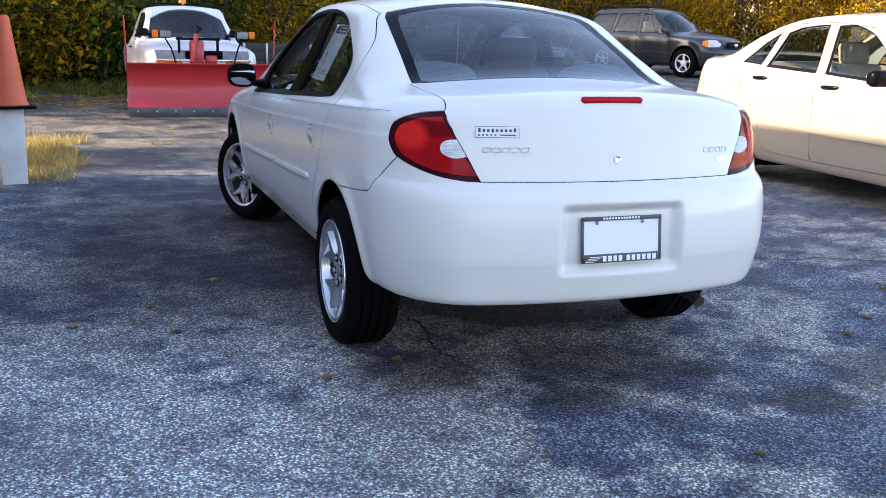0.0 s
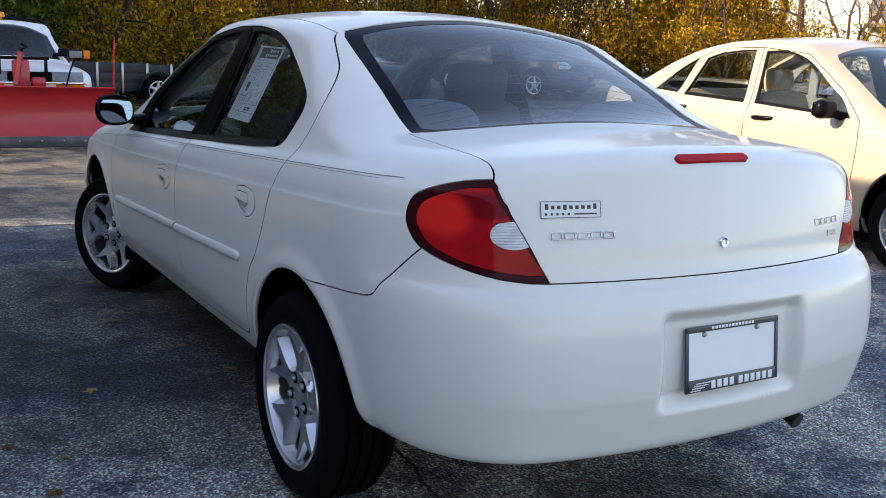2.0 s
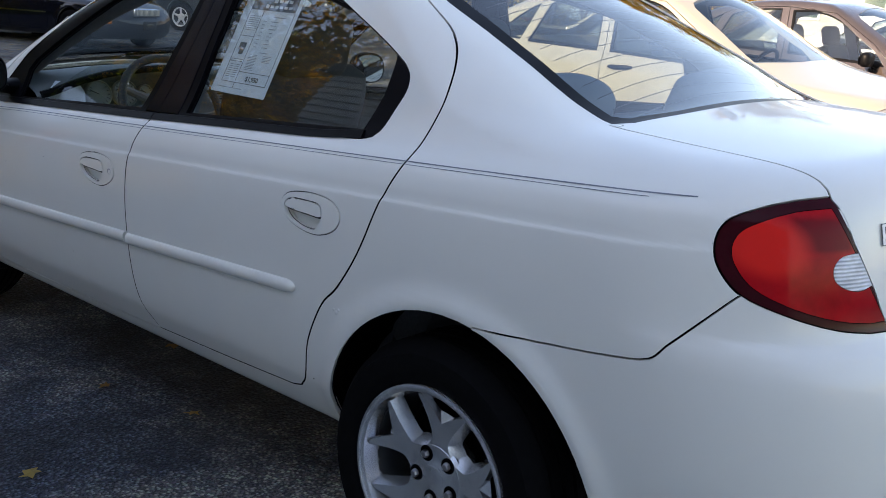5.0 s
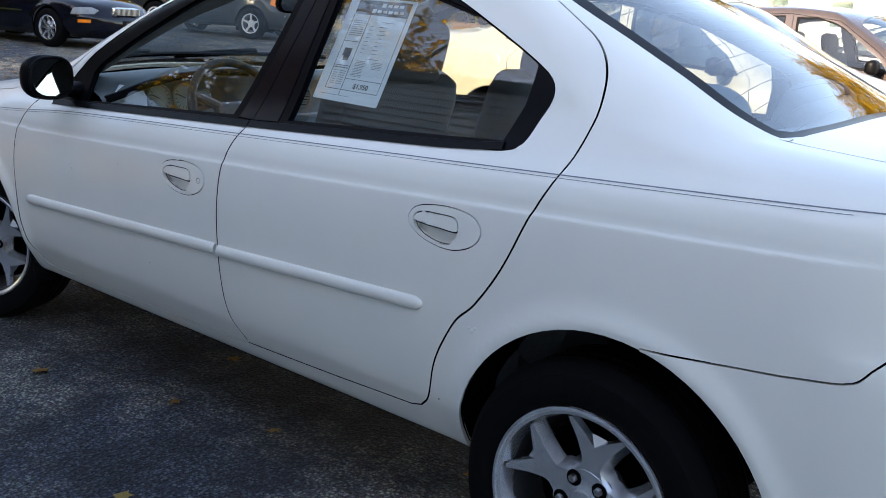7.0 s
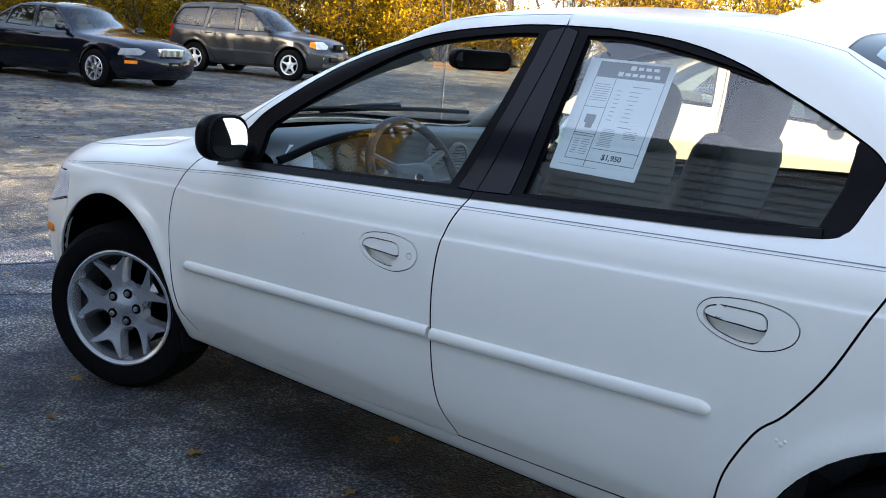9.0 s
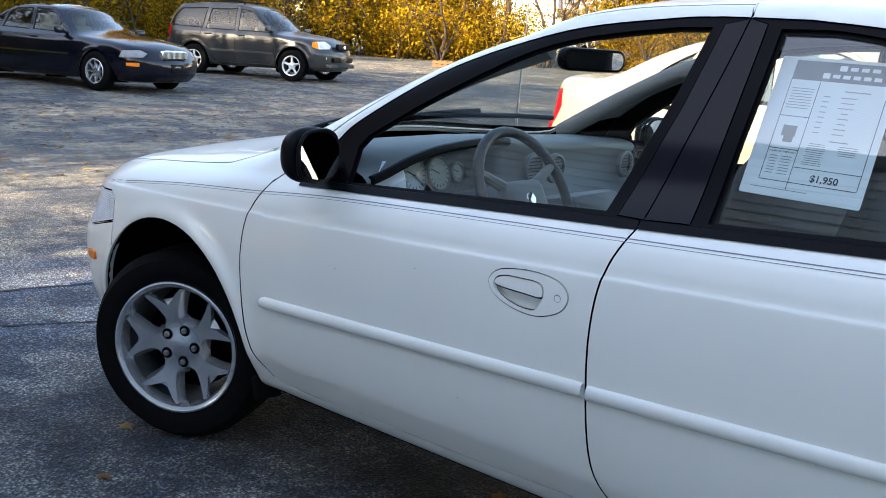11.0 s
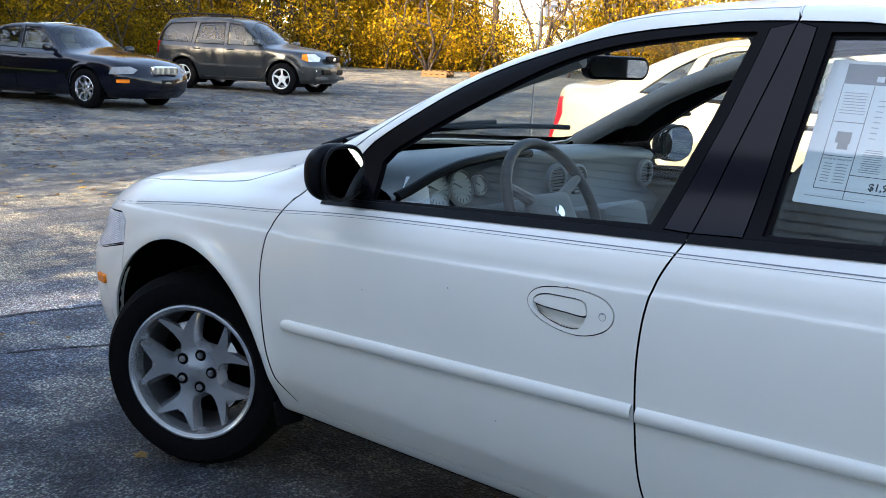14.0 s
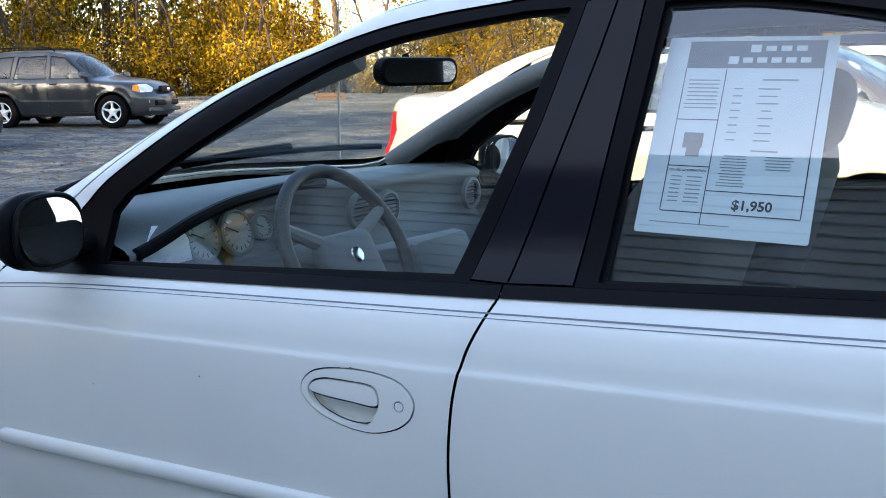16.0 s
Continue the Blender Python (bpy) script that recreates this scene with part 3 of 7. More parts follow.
    if style == "vee":
        for s in range(5):
            a = 2 * math.pi * s / 5 + math.pi / 2 + math.pi / 5
            a += radians(turned)
            spot = (0, 0.052 * math.cos(a), 0.052 * math.sin(a))
            # a dark disc raised on the hub stands for the shade of a recess
            part("nut_recess_shade", lathe([(0.0, -w + 0.0186), (0.0150, -w + 0.0186), (0.0175, -w + 0.0194), (0.0175, -w + 0.03)], "x", 20, spot), DARK, wheel)
            nut = lathe([(0.0, -w + 0.008), (0.007, -w + 0.009), (0.0095, -w + 0.013), (0.0095, -w + 0.030)], "x", 6, spot)
            part("lug_nut", nut, STEEL, wheel)
    part("centre_cap", lathe([(0.0, -w + 0.0145), (0.022, -w + 0.0148), (0.027, -w + 0.0165), (0.028, -w + 0.03)], "x", 28), mat, wheel)
    return wheel


white_sedan = thing("sedan", pose(0.018, 0, 0), "white four-door sedan with a sale sheet in its rear door window", "car")
skin = Skin(sedan_body, -0.25, 2.85, 0.62, 0.018, 1.15, np.linspace(11.0, 20.5, 36))
flank_only = lambda c: (c[:, 0] < -0.3)
low_rear = lambda c: c[:, 1] < -0.1

# windscreen and rear window
RW = curve([(0.0, -0.262), (-0.30, -0.258), (-0.50, -0.235)], 6) + curve([(-0.545, -0.212), (-0.528, -0.086), (-0.505, 0.15), (-0.485, 0.345)], 8) + curve([(-0.462, 0.395), (-0.28, 0.425), (0.0, 0.455)], 6)
RWG = curve([(0.02, -0.235), (-0.30, -0.231), (-0.475, -0.208)], 6) + curve([(-0.503, -0.185), (-0.486, -0.07), (-0.462, 0.15), (-0.440, 0.315)], 8) + curve([(-0.42, 0.352), (-0.26, 0.380), (0.02, 0.408)], 6)
RW = [(0.02, -0.262)] + RW + [(0.02, 0.455)]
WS = [(0.02, 2.47)] + curve([(0.0, 2.47), (-0.30, 2.44), (-0.55, 2.33), (-0.615, 2.26)], 6) + curve([(-0.60, 2.2), (-0.56, 1.9), (-0.505, 1.57)], 6) + curve([(-0.47, 1.53), (-0.25, 1.47), (0.0, 1.45)], 6) + [(0.02, 1.45)]
skin.cut(RW, TOP, "rear_frit", where=lambda c: (c[:, 2] > 0.98) & (c[:, 1] < 0.8))
skin.cut(RWG, TOP, "rear_glass", among=("rear_frit",))
skin.cut(WS, TOP, "windscreen", where=lambda c: (c[:, 2] > 0.93) & (c[:, 1] > 1.2))
skin.cut([(0.02, 2.415)] + curve([(0.0, 2.415), (-0.30, 2.385), (-0.54, 2.28), (-0.62, 2.20)], 6) + [(-0.70, 2.30), (-0.5, 2.6), (0.02, 2.6)], TOP, "screen_frit", among=("windscreen",))

# wheel arches
for a in (REAR_ARCH, FRONT_ARCH):
    skin.cut(circle(*a), SIDE, "void", where=lambda c: c[:, 0] < -0.35)

# the boot lid, the tail lamps and the rear bumper
LID = [(0.02, 0.766), (-0.487, 0.768), (-0.527, 0.847), (-0.565, 0.92), (-0.587, 0.990), (-0.568, 1.022), (-0.556, 1.06), (-0.552, 1.3), (0.02, 1.3)]
skin.cut(LID, REAR, "lid", where=lambda c: c[:, 1] < -0.222)
LAMP = [(-0.197, 0.768)] + curve([(-0.150, 0.770), (-0.075, 0.782), (0.012, 0.805), (0.09, 0.835), (0.128, 0.878), (0.134, 0.915), (0.118, 0.949), (0.075, 0.970), (0.012, 0.986), (-0.058, 0.994)], 5) + [(-0.103, 0.92), (-0.148, 0.847)]
skin.cut(LAMP, CORNER, "tail_lamp", where=lambda c: (c[:, 1] < -0.4) & (c[:, 0] < -0.3))
CLEAR = curve([(-0.149, 0.849), (-0.120, 0.842), (-0.090, 0.847), (-0.066, 0.862), (-0.062, 0.884), (-0.078, 0.901), (-0.118, 0.906)], 4)
CORE = [(-0.183, 0.786)] + curve([(-0.150, 0.786), (-0.078, 0.797), (0.004, 0.818), (0.072, 0.848), (0.103, 0.884), (0.108, 0.912), (0.095, 0.936), (0.064, 0.953), (0.010, 0.970), (-0.055, 0.977)], 5) + [(-0.096, 0.917), (-0.141, 0.845)]
skin.cut(CORE, CORNER, "tail_core", among=("tail_lamp",))
skin.cut(CLEAR + [(-0.115, 0.905)], CORNER, "tail_clear", among=("tail_lamp", "tail_core"))
BUMP = [(-0.05, 0.664), (-0.11, 0.667), (-0.247, 0.675), (-0.36, 0.686), (-0.44, 0.697)] + curve([(-0.462, 0.701), (-0.485, 0.711), (-0.503, 0.733)], 4) + [(-0.585, 0.823), (-0.62, 0.86), (-1.2, 0.86), (-1.2, 0.0), (-0.05, 0.0)]
skin.cut(BUMP, SIDE, "rear_bumper", where=low_rear)

# doors, with their windows
MID = curve([(1.122, 0.922), (1.156, 0.835), (1.171, 0.732), (1.169, 0.60), (1.150, 0.43), (1.095, 0.335)], 6)
top_line = [(y, float(knots(y, ROOF)) - 0.046) for y in np.linspace(0.42, 1.03, 12)]
FDOOR = curve([(2.20, 0.875), (2.255, 0.775), (2.276, 0.649), (2.262, 0.51), (2.232, 0.39), (2.175, 0.322)], 6) + [(2.1, 0.318), (1.5, 0.322), (1.11, 0.330)] + MID[::-1] + [(1.118, 0.930), (1.082, 1.087), (1.045, 1.240), (1.022, 1.345), (1.03, 1.366)] + [(y, float(knots(y + 0.02, ROOF)) - 0.05) for y in np.linspace(1.06, 1.5, 9)] + curve([(1.60, 1.292), (1.76, 1.222), (1.99, 1.075), (2.11, 0.975)], 5)
RDOOR = MID + [(1.08, 0.334), (0.75, 0.342), (0.49, 0.352)] + curve([(0.455, 0.362), (0.423, 0.40), (0.398, 0.50), (0.345, 0.60), (0.295, 0.650), (0.232, 0.742), (0.178, 0.859), (0.136, 0.953), (0.116, 1.028), (0.109, 1.084), (0.128, 1.149), (0.18, 1.205), (0.28, 1.262), (0.385, 1.316)], 5) + top_line + [(1.022, 1.345), (1.045, 1.240), (1.082, 1.087), (1.118, 0.930)]
skin.cut(FDOOR, SIDE, "front_door", where=flank_only)
skin.cut(RDOOR, SIDE, "rear_door", where=flank_only)
FWIN = [(1.975, 0.889), (1.118, 0.930), (1.082, 1.087), (1.045, 1.240), (1.02353, 1.338)] + curve([(1.08, 1.338), (1.187, 1.332), (1.443, 1.297), (1.73, 1.204), (1.967, 1.060), (2.04, 0.99)], 6) + [(2.115, 0.884)]
RWIN = [(1.118, 0.930), (0.60, 0.958), (0.335, 0.973)] + curve([(0.300, 0.976), (0.272, 0.984), (0.255, 1.002), (0.241, 1.04), (0.225, 1.09), (0.243, 1.128), (0.314, 1.168), (0.441, 1.225), (0.58, 1.282), (0.723, 1.318), (0.90, 1.336)], 6) + [(1.02353, 1.338), (1.045, 1.240), (1.082, 1.087)]
FGLASS = [(1.945, 0.904), (1.205, 0.944), (1.138, 1.159), (1.098, 1.318)] + curve([(1.17, 1.316), (1.305, 1.300), (1.436, 1.276), (1.57, 1.228), (1.778, 1.118), (1.930, 1.022)], 5) + [(1.955, 0.99)]
RGLASS = [(0.985, 0.955), (0.975, 1.113), (0.957, 1.319)] + curve([(0.90, 1.320), (0.835, 1.318), (0.716, 1.300), (0.522, 1.257), (0.38, 1.207), (0.29, 1.168)], 5) + [(0.286, 1.13), (0.288, 1.071), (0.312, 0.992)]
skin.cut(FWIN, SIDE, "front_frame", among=("front_door", "body"), where=lambda c: c[:, 0] < -0.4)
skin.cut(RWIN, SIDE, "rear_frame", among=("rear_door", "body"), where=lambda c: c[:, 0] < -0.4)
skin.cut(FGLASS, SIDE, "front_glass", among=("front_frame",))
skin.cut([(1.176, 0.941), (1.112, 1.159), (1.074, 1.325), (1.0235, 1.338), (1.045, 1.240), (1.082, 1.087), (1.1155, 0.941)], SIDE, "front_pillar", among=("front_frame",))
skin.cut([(1.1155, 0.941), (1.082, 1.087), (1.045, 1.240), (1.02353, 1.338), (0.985, 1.328), (1.004, 1.113), (1.018, 0.947)], SIDE, "rear_pillar", among=("rear_frame",))
skin.cut(RGLASS, SIDE, "rear_door_glass", among=("rear_frame",))
LOWERED = [(2.02, 0.70), (1.22, 0.70), (1.17, 0.947), (1.13, 1.106)] + [(y + 0.058, z - 0.212) for y, z in FGLASS[4:]]
skin.cut(LOWERED, SIDE, "lowered_glass", among=("front_glass",))

# front: lamp, marker, bumper and bonnet
HEADLAMP = [(2.93, 0.655), (2.925, 0.725), (2.96, 0.745), (3.6, 0.70), (3.6, 0.60), (3.1, 0.615)]
skin.cut(HEADLAMP, SIDE, "headlamp", where=lambda c: c[:, 1] > 2.8)
FBUMP = [(2.93, 0.65), (3.1, 0.612), (3.7, 0.598), (3.7, 0.1), (2.9, 0.1)]
skin.cut(FBUMP, SIDE, "front_bumper", where=lambda c: c[:, 1] > 2.7)
BONNET = [(0.02, 2.50), (-0.40, 2.46), (-0.66, 2.30), (-0.69, 2.45), (-0.66, 2.9), (-0.56, 3.28), (-0.3, 3.45), (0.02, 3.5)]
skin.cut(BONNET, TOP, "bonnet", where=lambda c: (c[:, 2] > 0.72) & (c[:, 1] > 2.2))

EGG = [(1.428, 0.764), (1.420, 0.783), (1.398, 0.796), (1.355, 0.8035), (1.302, 0.805), (1.254, 0.797), (1.230, 0.776), (1.234, 0.750), (1.259, 0.730), (1.299, 0.718), (1.342, 0.719), (1.385, 0.729), (1.415, 0.745)]
SCOOP = [(1.416, 0.765), (1.408, 0.780), (1.385, 0.7875), (1.352, 0.789), (1.301, 0.788), (1.287, 0.774), (1.289, 0.752), (1.307, 0.7275), (1.344, 0.7235), (1.385, 0.733), (1.408, 0.747)]
GRIP = [(1.4152, 0.7655), (1.4075, 0.7795), (1.385, 0.787), (1.352, 0.7885), (1.301, 0.7875), (1.2875, 0.772), (1.292, 0.7555), (1.337, 0.7560), (1.397, 0.7590)]
loop = lambda q: curve(q[-1:] + q + q[:2], 4)[4:-5]
for which, dy, dz in (("front", 0.0, 0.0), ("rear", -0.937, 0.040)):
    shifted = lambda q: [(a + dy, b + dz) for a, b in q]
    skin.cut(shifted(loop(EGG)), SIDE, which + "_bezel", among=(which + "_door",), where=flank_only)
    skin.cut(shifted(loop(SCOOP)), SIDE, which + "_scoop", among=(which + "_bezel",))
    skin.cut(shifted(loop(GRIP)), SIDE, which + "_grip", among=(which + "_scoop",))

def narrow(p):
    """Where the body shell meets another panel, away from the wheel arches, the sill and the glass."""
    near = min(abs(math.hypot(p[1] - cy, p[2] - cz) - cr) for cy, cz, cr in (REAR_ARCH, FRONT_ARCH))
    return 0.33 < p[2] < 0.95 and near > 0.015


skin.panel("body", "body", WHITE, white_sedan, tag="glossy white painted body shell", flange=0.016, thin=narrow)
skin.panel("boot_lid", "lid", WHITE, white_sedan, gap=0.0018, tag="white boot lid with a small lip", flange=0.003)
skin.panel("bonnet", "bonnet", WHITE, white_sedan)
skin.panel("rear_bumper", "rear_bumper", WHITE, white_sedan, gap=0.0014, tag="white moulded rear bumper", flange=0.03)
skin.panel("front_bumper", "front_bumper", WHITE, white_sedan, flange=0.03)
skin.panel("rear_window_surround", "rear_frit", SATIN, white_sedan, sink=0.003, gap=0.0, flange=0.006)
rear_window = skin.panel("rear_window", "rear_glass", REARGLASS, white_sedan, sink=0.004, gap=0.0, flange=0.0)
rear_window.visible_shadow = False
HEATER = material("heater_line", (0.05, 0.04, 0.035), 0.6)


def roof_z(x, y):
    z = np.linspace(0.95, 1.45, 700)
    f = sedan_body(np.full(700, x), np.full(700, y), z)
    return float(z[int(np.argmax(f > 0))])


for k in range(13):
    y = -0.185 + k * 0.044
    span = 0.47 - 0.07 * (k / 12)
    part("heater_line", rod([(span * (i / 6 - 1), y - 0.02 * (i / 6 - 1) ** 2, roof_z(span * (i / 6 - 1), y - 0.02 * (i / 6 - 1) ** 2) - 0.006) for i in range(13)], 0.0008, 5), HEATER, rear_window)
skin.panel("windscreen_border", "screen_frit", SATIN, white_sedan, sink=0.002, gap=0.0, flange=0.0, tag="black band along the foot of the windscreen")
w_ = skin.panel("windscreen", "windscreen", GLASS, white_sedan, sink=0.004, gap=0.001, flange=0.0)
w_.visible_shadow = False
for side in ("left", "right"):
    lamp = skin.panel("tail_lamp", "tail_lamp", RIM_LENS, white_sedan, side, gap=0.0012, tag="dark red tail lamp rim")
    skin.panel("tail_lens", "tail_core", TAIL_RED, lamp, side, gap=0.0, flange=0.0, tag="bright red lens")
    skin.panel("reversing_lens", "tail_clear", CLEAR_LENS, lamp, side, gap=0.001)
    skin.panel("headlamp", "headlamp", CLEAR_LENS, white_sedan, side)
    for which in ("front", "rear"):
        door = skin.panel("door", which + "_door", WHITE, white_sedan, side, tag="white " + which + " door", flange=0.0008)
        skin.panel("window_frame", which + "_frame", SATIN, door, side, sink=0.002, gap=0.0008, flange=0.018, tag="black window frame and pillar trim")
        glass_label = "rear_door_glass" if which == "rear" else "lowered_glass" if side == "left" else ("lowered_glass", "front_glass")
        skin.panel("pillar_trim", which + "_pillar", GLOSSBLACK, door, side, sink=0.0005, gap=0.0016, flange=0.004, tag="glossy black pillar trim")
        bezel = skin.panel("handle_bezel", which + "_bezel", WHITE, door, side, sink=-0.0016, gap=-0.0002, flange=0.022, tag="white door handle surround")
        skin.panel("handle_cup", (which + "_scoop", which + "_grip"), WHITE, door, side, sink=0.020, gap=-0.004, flange=0.0)
        # a dark sheet behind the flap paints the shade of the gap round it
        skin.panel("handle_gap_shade", which + "_grip", SEAM, bezel, side, sink=0.0035, gap=-0.0016, flange=0.0, tag="dark sheet for the shade in the gap round the handle flap")
        skin.panel("handle_grip", which + "_grip", WHITE, door, side, sink=-0.002, gap=0.0028, flange=0.012)
        pane = skin.panel("window_glass", glass_label, GLASS, door, side, sink=0.016, gap=-0.004, flange=0.0, lean=lambda z: 0.375 + 0.24 * (z - 0.93))
        pane.visible_shadow = False

for side in (-1, 1):
    for y in (0.0, 2.667):
        turn = 180 if side > 0 else 0
        steer = 25 if y > 1 else 0
        alloy_wheel(white_sedan, pose(side * (0.655 if y > 1 else 0.700), y + (0.02 if y > 1 else 0.0), 0.300, 8, 0, turn + steer), turned=-24 if y > 1 else 0)

def flank_x(y, z):
    x = np.linspace(0.3, 1.0, 700)
    f = sedan_body(x, np.full(700, y), np.full(700, z))
    return float(x[int(np.argmax(f > 0))])


# inner structure: the dark shell behind the seams, the linings, the wheel wells
# the shell is near black: it puts the shade of the seams into colour
skin.panel("inner_shell", ("body", "lid", "bonnet", "rear_bumper", "front_bumper", "front_door", "rear_door", "headlamp", "tail_lamp", "tail_core", "tail_clear", "front_bezel", "rear_bezel"), DARK, white_sedan, sink=0.0095, gap=-0.002, flange=0.0)
skin.panel("headliner", ("body", "front_door", "rear_door"), LINER, white_sedan, sink=0.032, gap=0.004, flange=0.0, where=lambda c: c[2] > 1.05 and -0.05 < c[1] < 2.15, tag="pale grey cloth headliner and pillar trim")
for side in ("left", "right"):
    skin.panel("door_trim", ("front_door", "rear_door", "front_bezel", "rear_bezel", "front_scoop", "rear_scoop", "front_grip", "rear_grip"), TRIMGREY, white_sedan, side, sink=0.06, gap=0.0, flange=0.0, where=lambda c: c[2] < 0.96)
    skin.panel("frame_back", ("front_frame", "rear_frame", "front_pillar", "rear_pillar"), BLACKTRIM, white_sedan, side, sink=0.012, gap=-0.007, flange=0.0)
for side in (-1, 1):
    for cy, cz, cr in (REAR_ARCH, FRONT_ARCH):
        vs, fs = [], []
        n = 28
        for k in range(n + 1):
            a = radians(-7 + 194 * k / n)
            lip_x = flank_x(cy + (cr + 0.004) * math.cos(a), max(0.3, cz + (cr + 0.004) * math.sin(a))) - 0.010
            for r, x in ((cr + 0.004, lip_x), (cr + 0.02, lip_x - 0.04), (cr + 0.02, 0.40), (0.02, 0.40)):
                vs.append((side * x, cy + r * math.cos(a), max(0.288 if cy > 1 or math.cos(a) > 0 else 0.37, cz + r * math.sin(a))))
            if k:
                o = 4 * k
                fs += [[o - 4 + j, o - 3 + j, o + 1 + j, o + j] for j in range(3)]
        raw("wheel_well", vs, fs, DARK, white_sedan, "black wheel well liner")
bm = solid((0, 1.5, 0.30), (0.80, 3.4, 0.05), 0.01)
box(bm, (0, 1.33, 0.275), (1.36, 1.86, 0.03), 0.01)
part("floor_pan", bm, DARK, white_sedan)
part("cabin_floor", solid((0, 1.15, 0.31), (1.36, 2.2, 0.03), 0.005), DASH, white_sedan)


def tail_at(x, z):
    """The place and the outward normal on the boot lid or bumper."""
    y = np.linspace(-1.1, -0.4, 1400)
    f = sedan_body(np.full(1400, x), y, np.full(1400, z))
    i = int(np.argmax(f < 0))
    p = np.array([[x, y[i], z]])
    return Vector(p[0]), Vector(skin.normals(p)[0])


def on_tail(x, z, lift=0.0):
    """The pose whose x runs along the tail, y up it and z out of it."""
    p, n = tail_at(x, z)
    right = Vector((0, 0, 1)).cross(n).normalized()
    up = n.cross(right)
    m = Matrix((right, up, n)).transposed().to_4x4()
    return Matrix.Translation(p + n * lift) @ m


def tablet(w, h, d, r=0.002):
    """A flat rounded plate in x, y, from z = 0 to z = d."""
    bm = prism(rounded(w, h, r, 4), d)
    return moved(bm, Matrix(((1, 0, 0, 0), (0, 0, 1, 0), (0, 1, 0, 0), (0, 0, 0, 1))))


# boot lid: stop lamp, lock, plain badges
part("stop_lamp", moved(tablet(0.236, 0.025, 0.010, 0.011), on_tail(0.0, 1.034, -0.003)), RED_LENS, white_sedan, "red high-level stop lamp")
part("boot_lock", moved(lathe([(0.0, 0.004), (0.006, 0.004), (0.007, 0.007), (0.011, 0.008), (0.014, 0.004), (0.014, -0.004)], "z", 24), on_tail(0.0, 0.838)), CHROME, white_sedan, "round chrome lock")
plaque = part("dealer_plaque", moved(tablet(0.150, 0.038, 0.0010), on_tail(-0.426, 0.930)), material("plaque_pale", (0.74, 0.74, 0.73), 0.35), white_sedan, "pale dealer plaque with a dark border and plain bars")
m = on_tail(-0.426, 0.930, 0.0010)
bm = bmesh.new()
for cx, cy, w, h in ((0, 0.0182, 0.150, 0.0014), (0, -0.0182, 0.150, 0.0014), (-0.0743, 0, 0.0014, 0.0378), (0.0743, 0, 0.0014, 0.0378)):
    box(bm, (cx, cy, 0), (w, h, 0.001))
part("plaque_border", moved(bm, m), INK, plaque)
bm = bmesh.new()
for k in range(9):
    box(bm, (-0.060 + k * 0.015, 0.0050 if k not in (0, 8) else 0.0066, 0), (0.0085, 0.0085 if k not in (0, 3, 8) else 0.0125, 0.0006))
box(bm, (0.036, -0.0100, 0), (0.056, 0.0035, 0.0006))
for k in range(5):
    box(bm, (-0.062 + k * 0.014, -0.0100, 0), (0.0055, 0.0055, 0.0006))
tagged(part("plaque_print", moved(bm, m), INK, plaque), kind="stuff")


def badge_bars(name, x, z, n, step, w, h, label):
    """Plain slanted outlines in metal, one for each letter of a maker's badge."""
    bm = bmesh.new()
    for k in range(n):
        cx = (k - (n - 1) / 2) * step
        for sx, sy, sw, sh in ((0, h / 2, w, 0.003), (0, -h / 2, w, 0.003), (-w / 2, 0, 0.003, h), (w / 2, 0, 0.003, h)):
            box(bm, (cx + sx + 0.45 * sy, sy, 0.001), (sw, sh, 0.003), 0.0006)
    return part(name, moved(bm, on_tail(x, z, 0.0)), BADGE, white_sedan, label)


badge_bars("maker_badge", -0.400, 0.872, 5, 0.033, 0.025, 0.014, "slanted silver maker's badge")
badge_bars("model_badge", 0.425, 0.862, 4, 0.030, 0.022, 0.015, "thin silver model badge")
part("trim_badge", moved(tablet(0.046, 0.015, 0.003), on_tail(0.452, 0.828)), BADGE, white_sedan, "small gold and silver trim badge")

# number plate: blank, in a dealer's frame with plain bars for its words
tilt = Matrix.Translation((0.0, -0.862, 0.574)) @ pose(0, 0, 0, 90 - 6, 0, 0)
plate = part("number_plate", moved(tablet(0.300, 0.150, 0.002, 0.006), tilt @ Matrix.Translation((0, 0, 0.0))), PAPER, white_sedan, "blank white number plate")
bm = bmesh.new()
for cx, cy, w, h in ((0, 0.072, 0.312, 0.014), (0, -0.064, 0.312, 0.030), (-0.151, 0, 0.010, 0.156), (0.151, 0, 0.010, 0.156)):
    box(bm, (cx, cy, 0.003), (w, h, 0.006), 0.0015)
part("plate_frame", moved(bm, tilt), material("frame_grey", (0.055, 0.06, 0.068), 0.35), plate, "dark grey dealer plate frame")
bm = bmesh.new()
for k in range(10):
    x = -0.067 + k * 0.0205 + (0.010 if k > 3 else 0)
    box(bm, (x, -0.065, 0.0062), (0.0135, 0.019, 0.001))
for k in range(4):
    box(bm, (-0.098 - k * 0.009, -0.058 - k * 0.0055, 0.0062), (0.052 - k * 0.006, 0.0022, 0.001))
tagged(part("dealer_lettering", moved(bm, tilt), PAPER, plate), kind="stuff")
bm = bmesh.new()
for k in range(13):
    box(bm, (-0.07 + k * 0.0112, 0.0725, 0.0062), (0.0075, 0.0065, 0.001))
tagged(part("town_lettering", moved(bm, tilt), PAPER, plate), kind="stuff")
for sx in (-0.095, 0.082):
    part("plate_screw", moved(lathe([(0.0, 0.008), (0.005, 0.007), (0.0075, 0.003), (0.0075, 0.0)], "z", 12, (sx, 0.058, 0)), tilt), STEEL, plate)

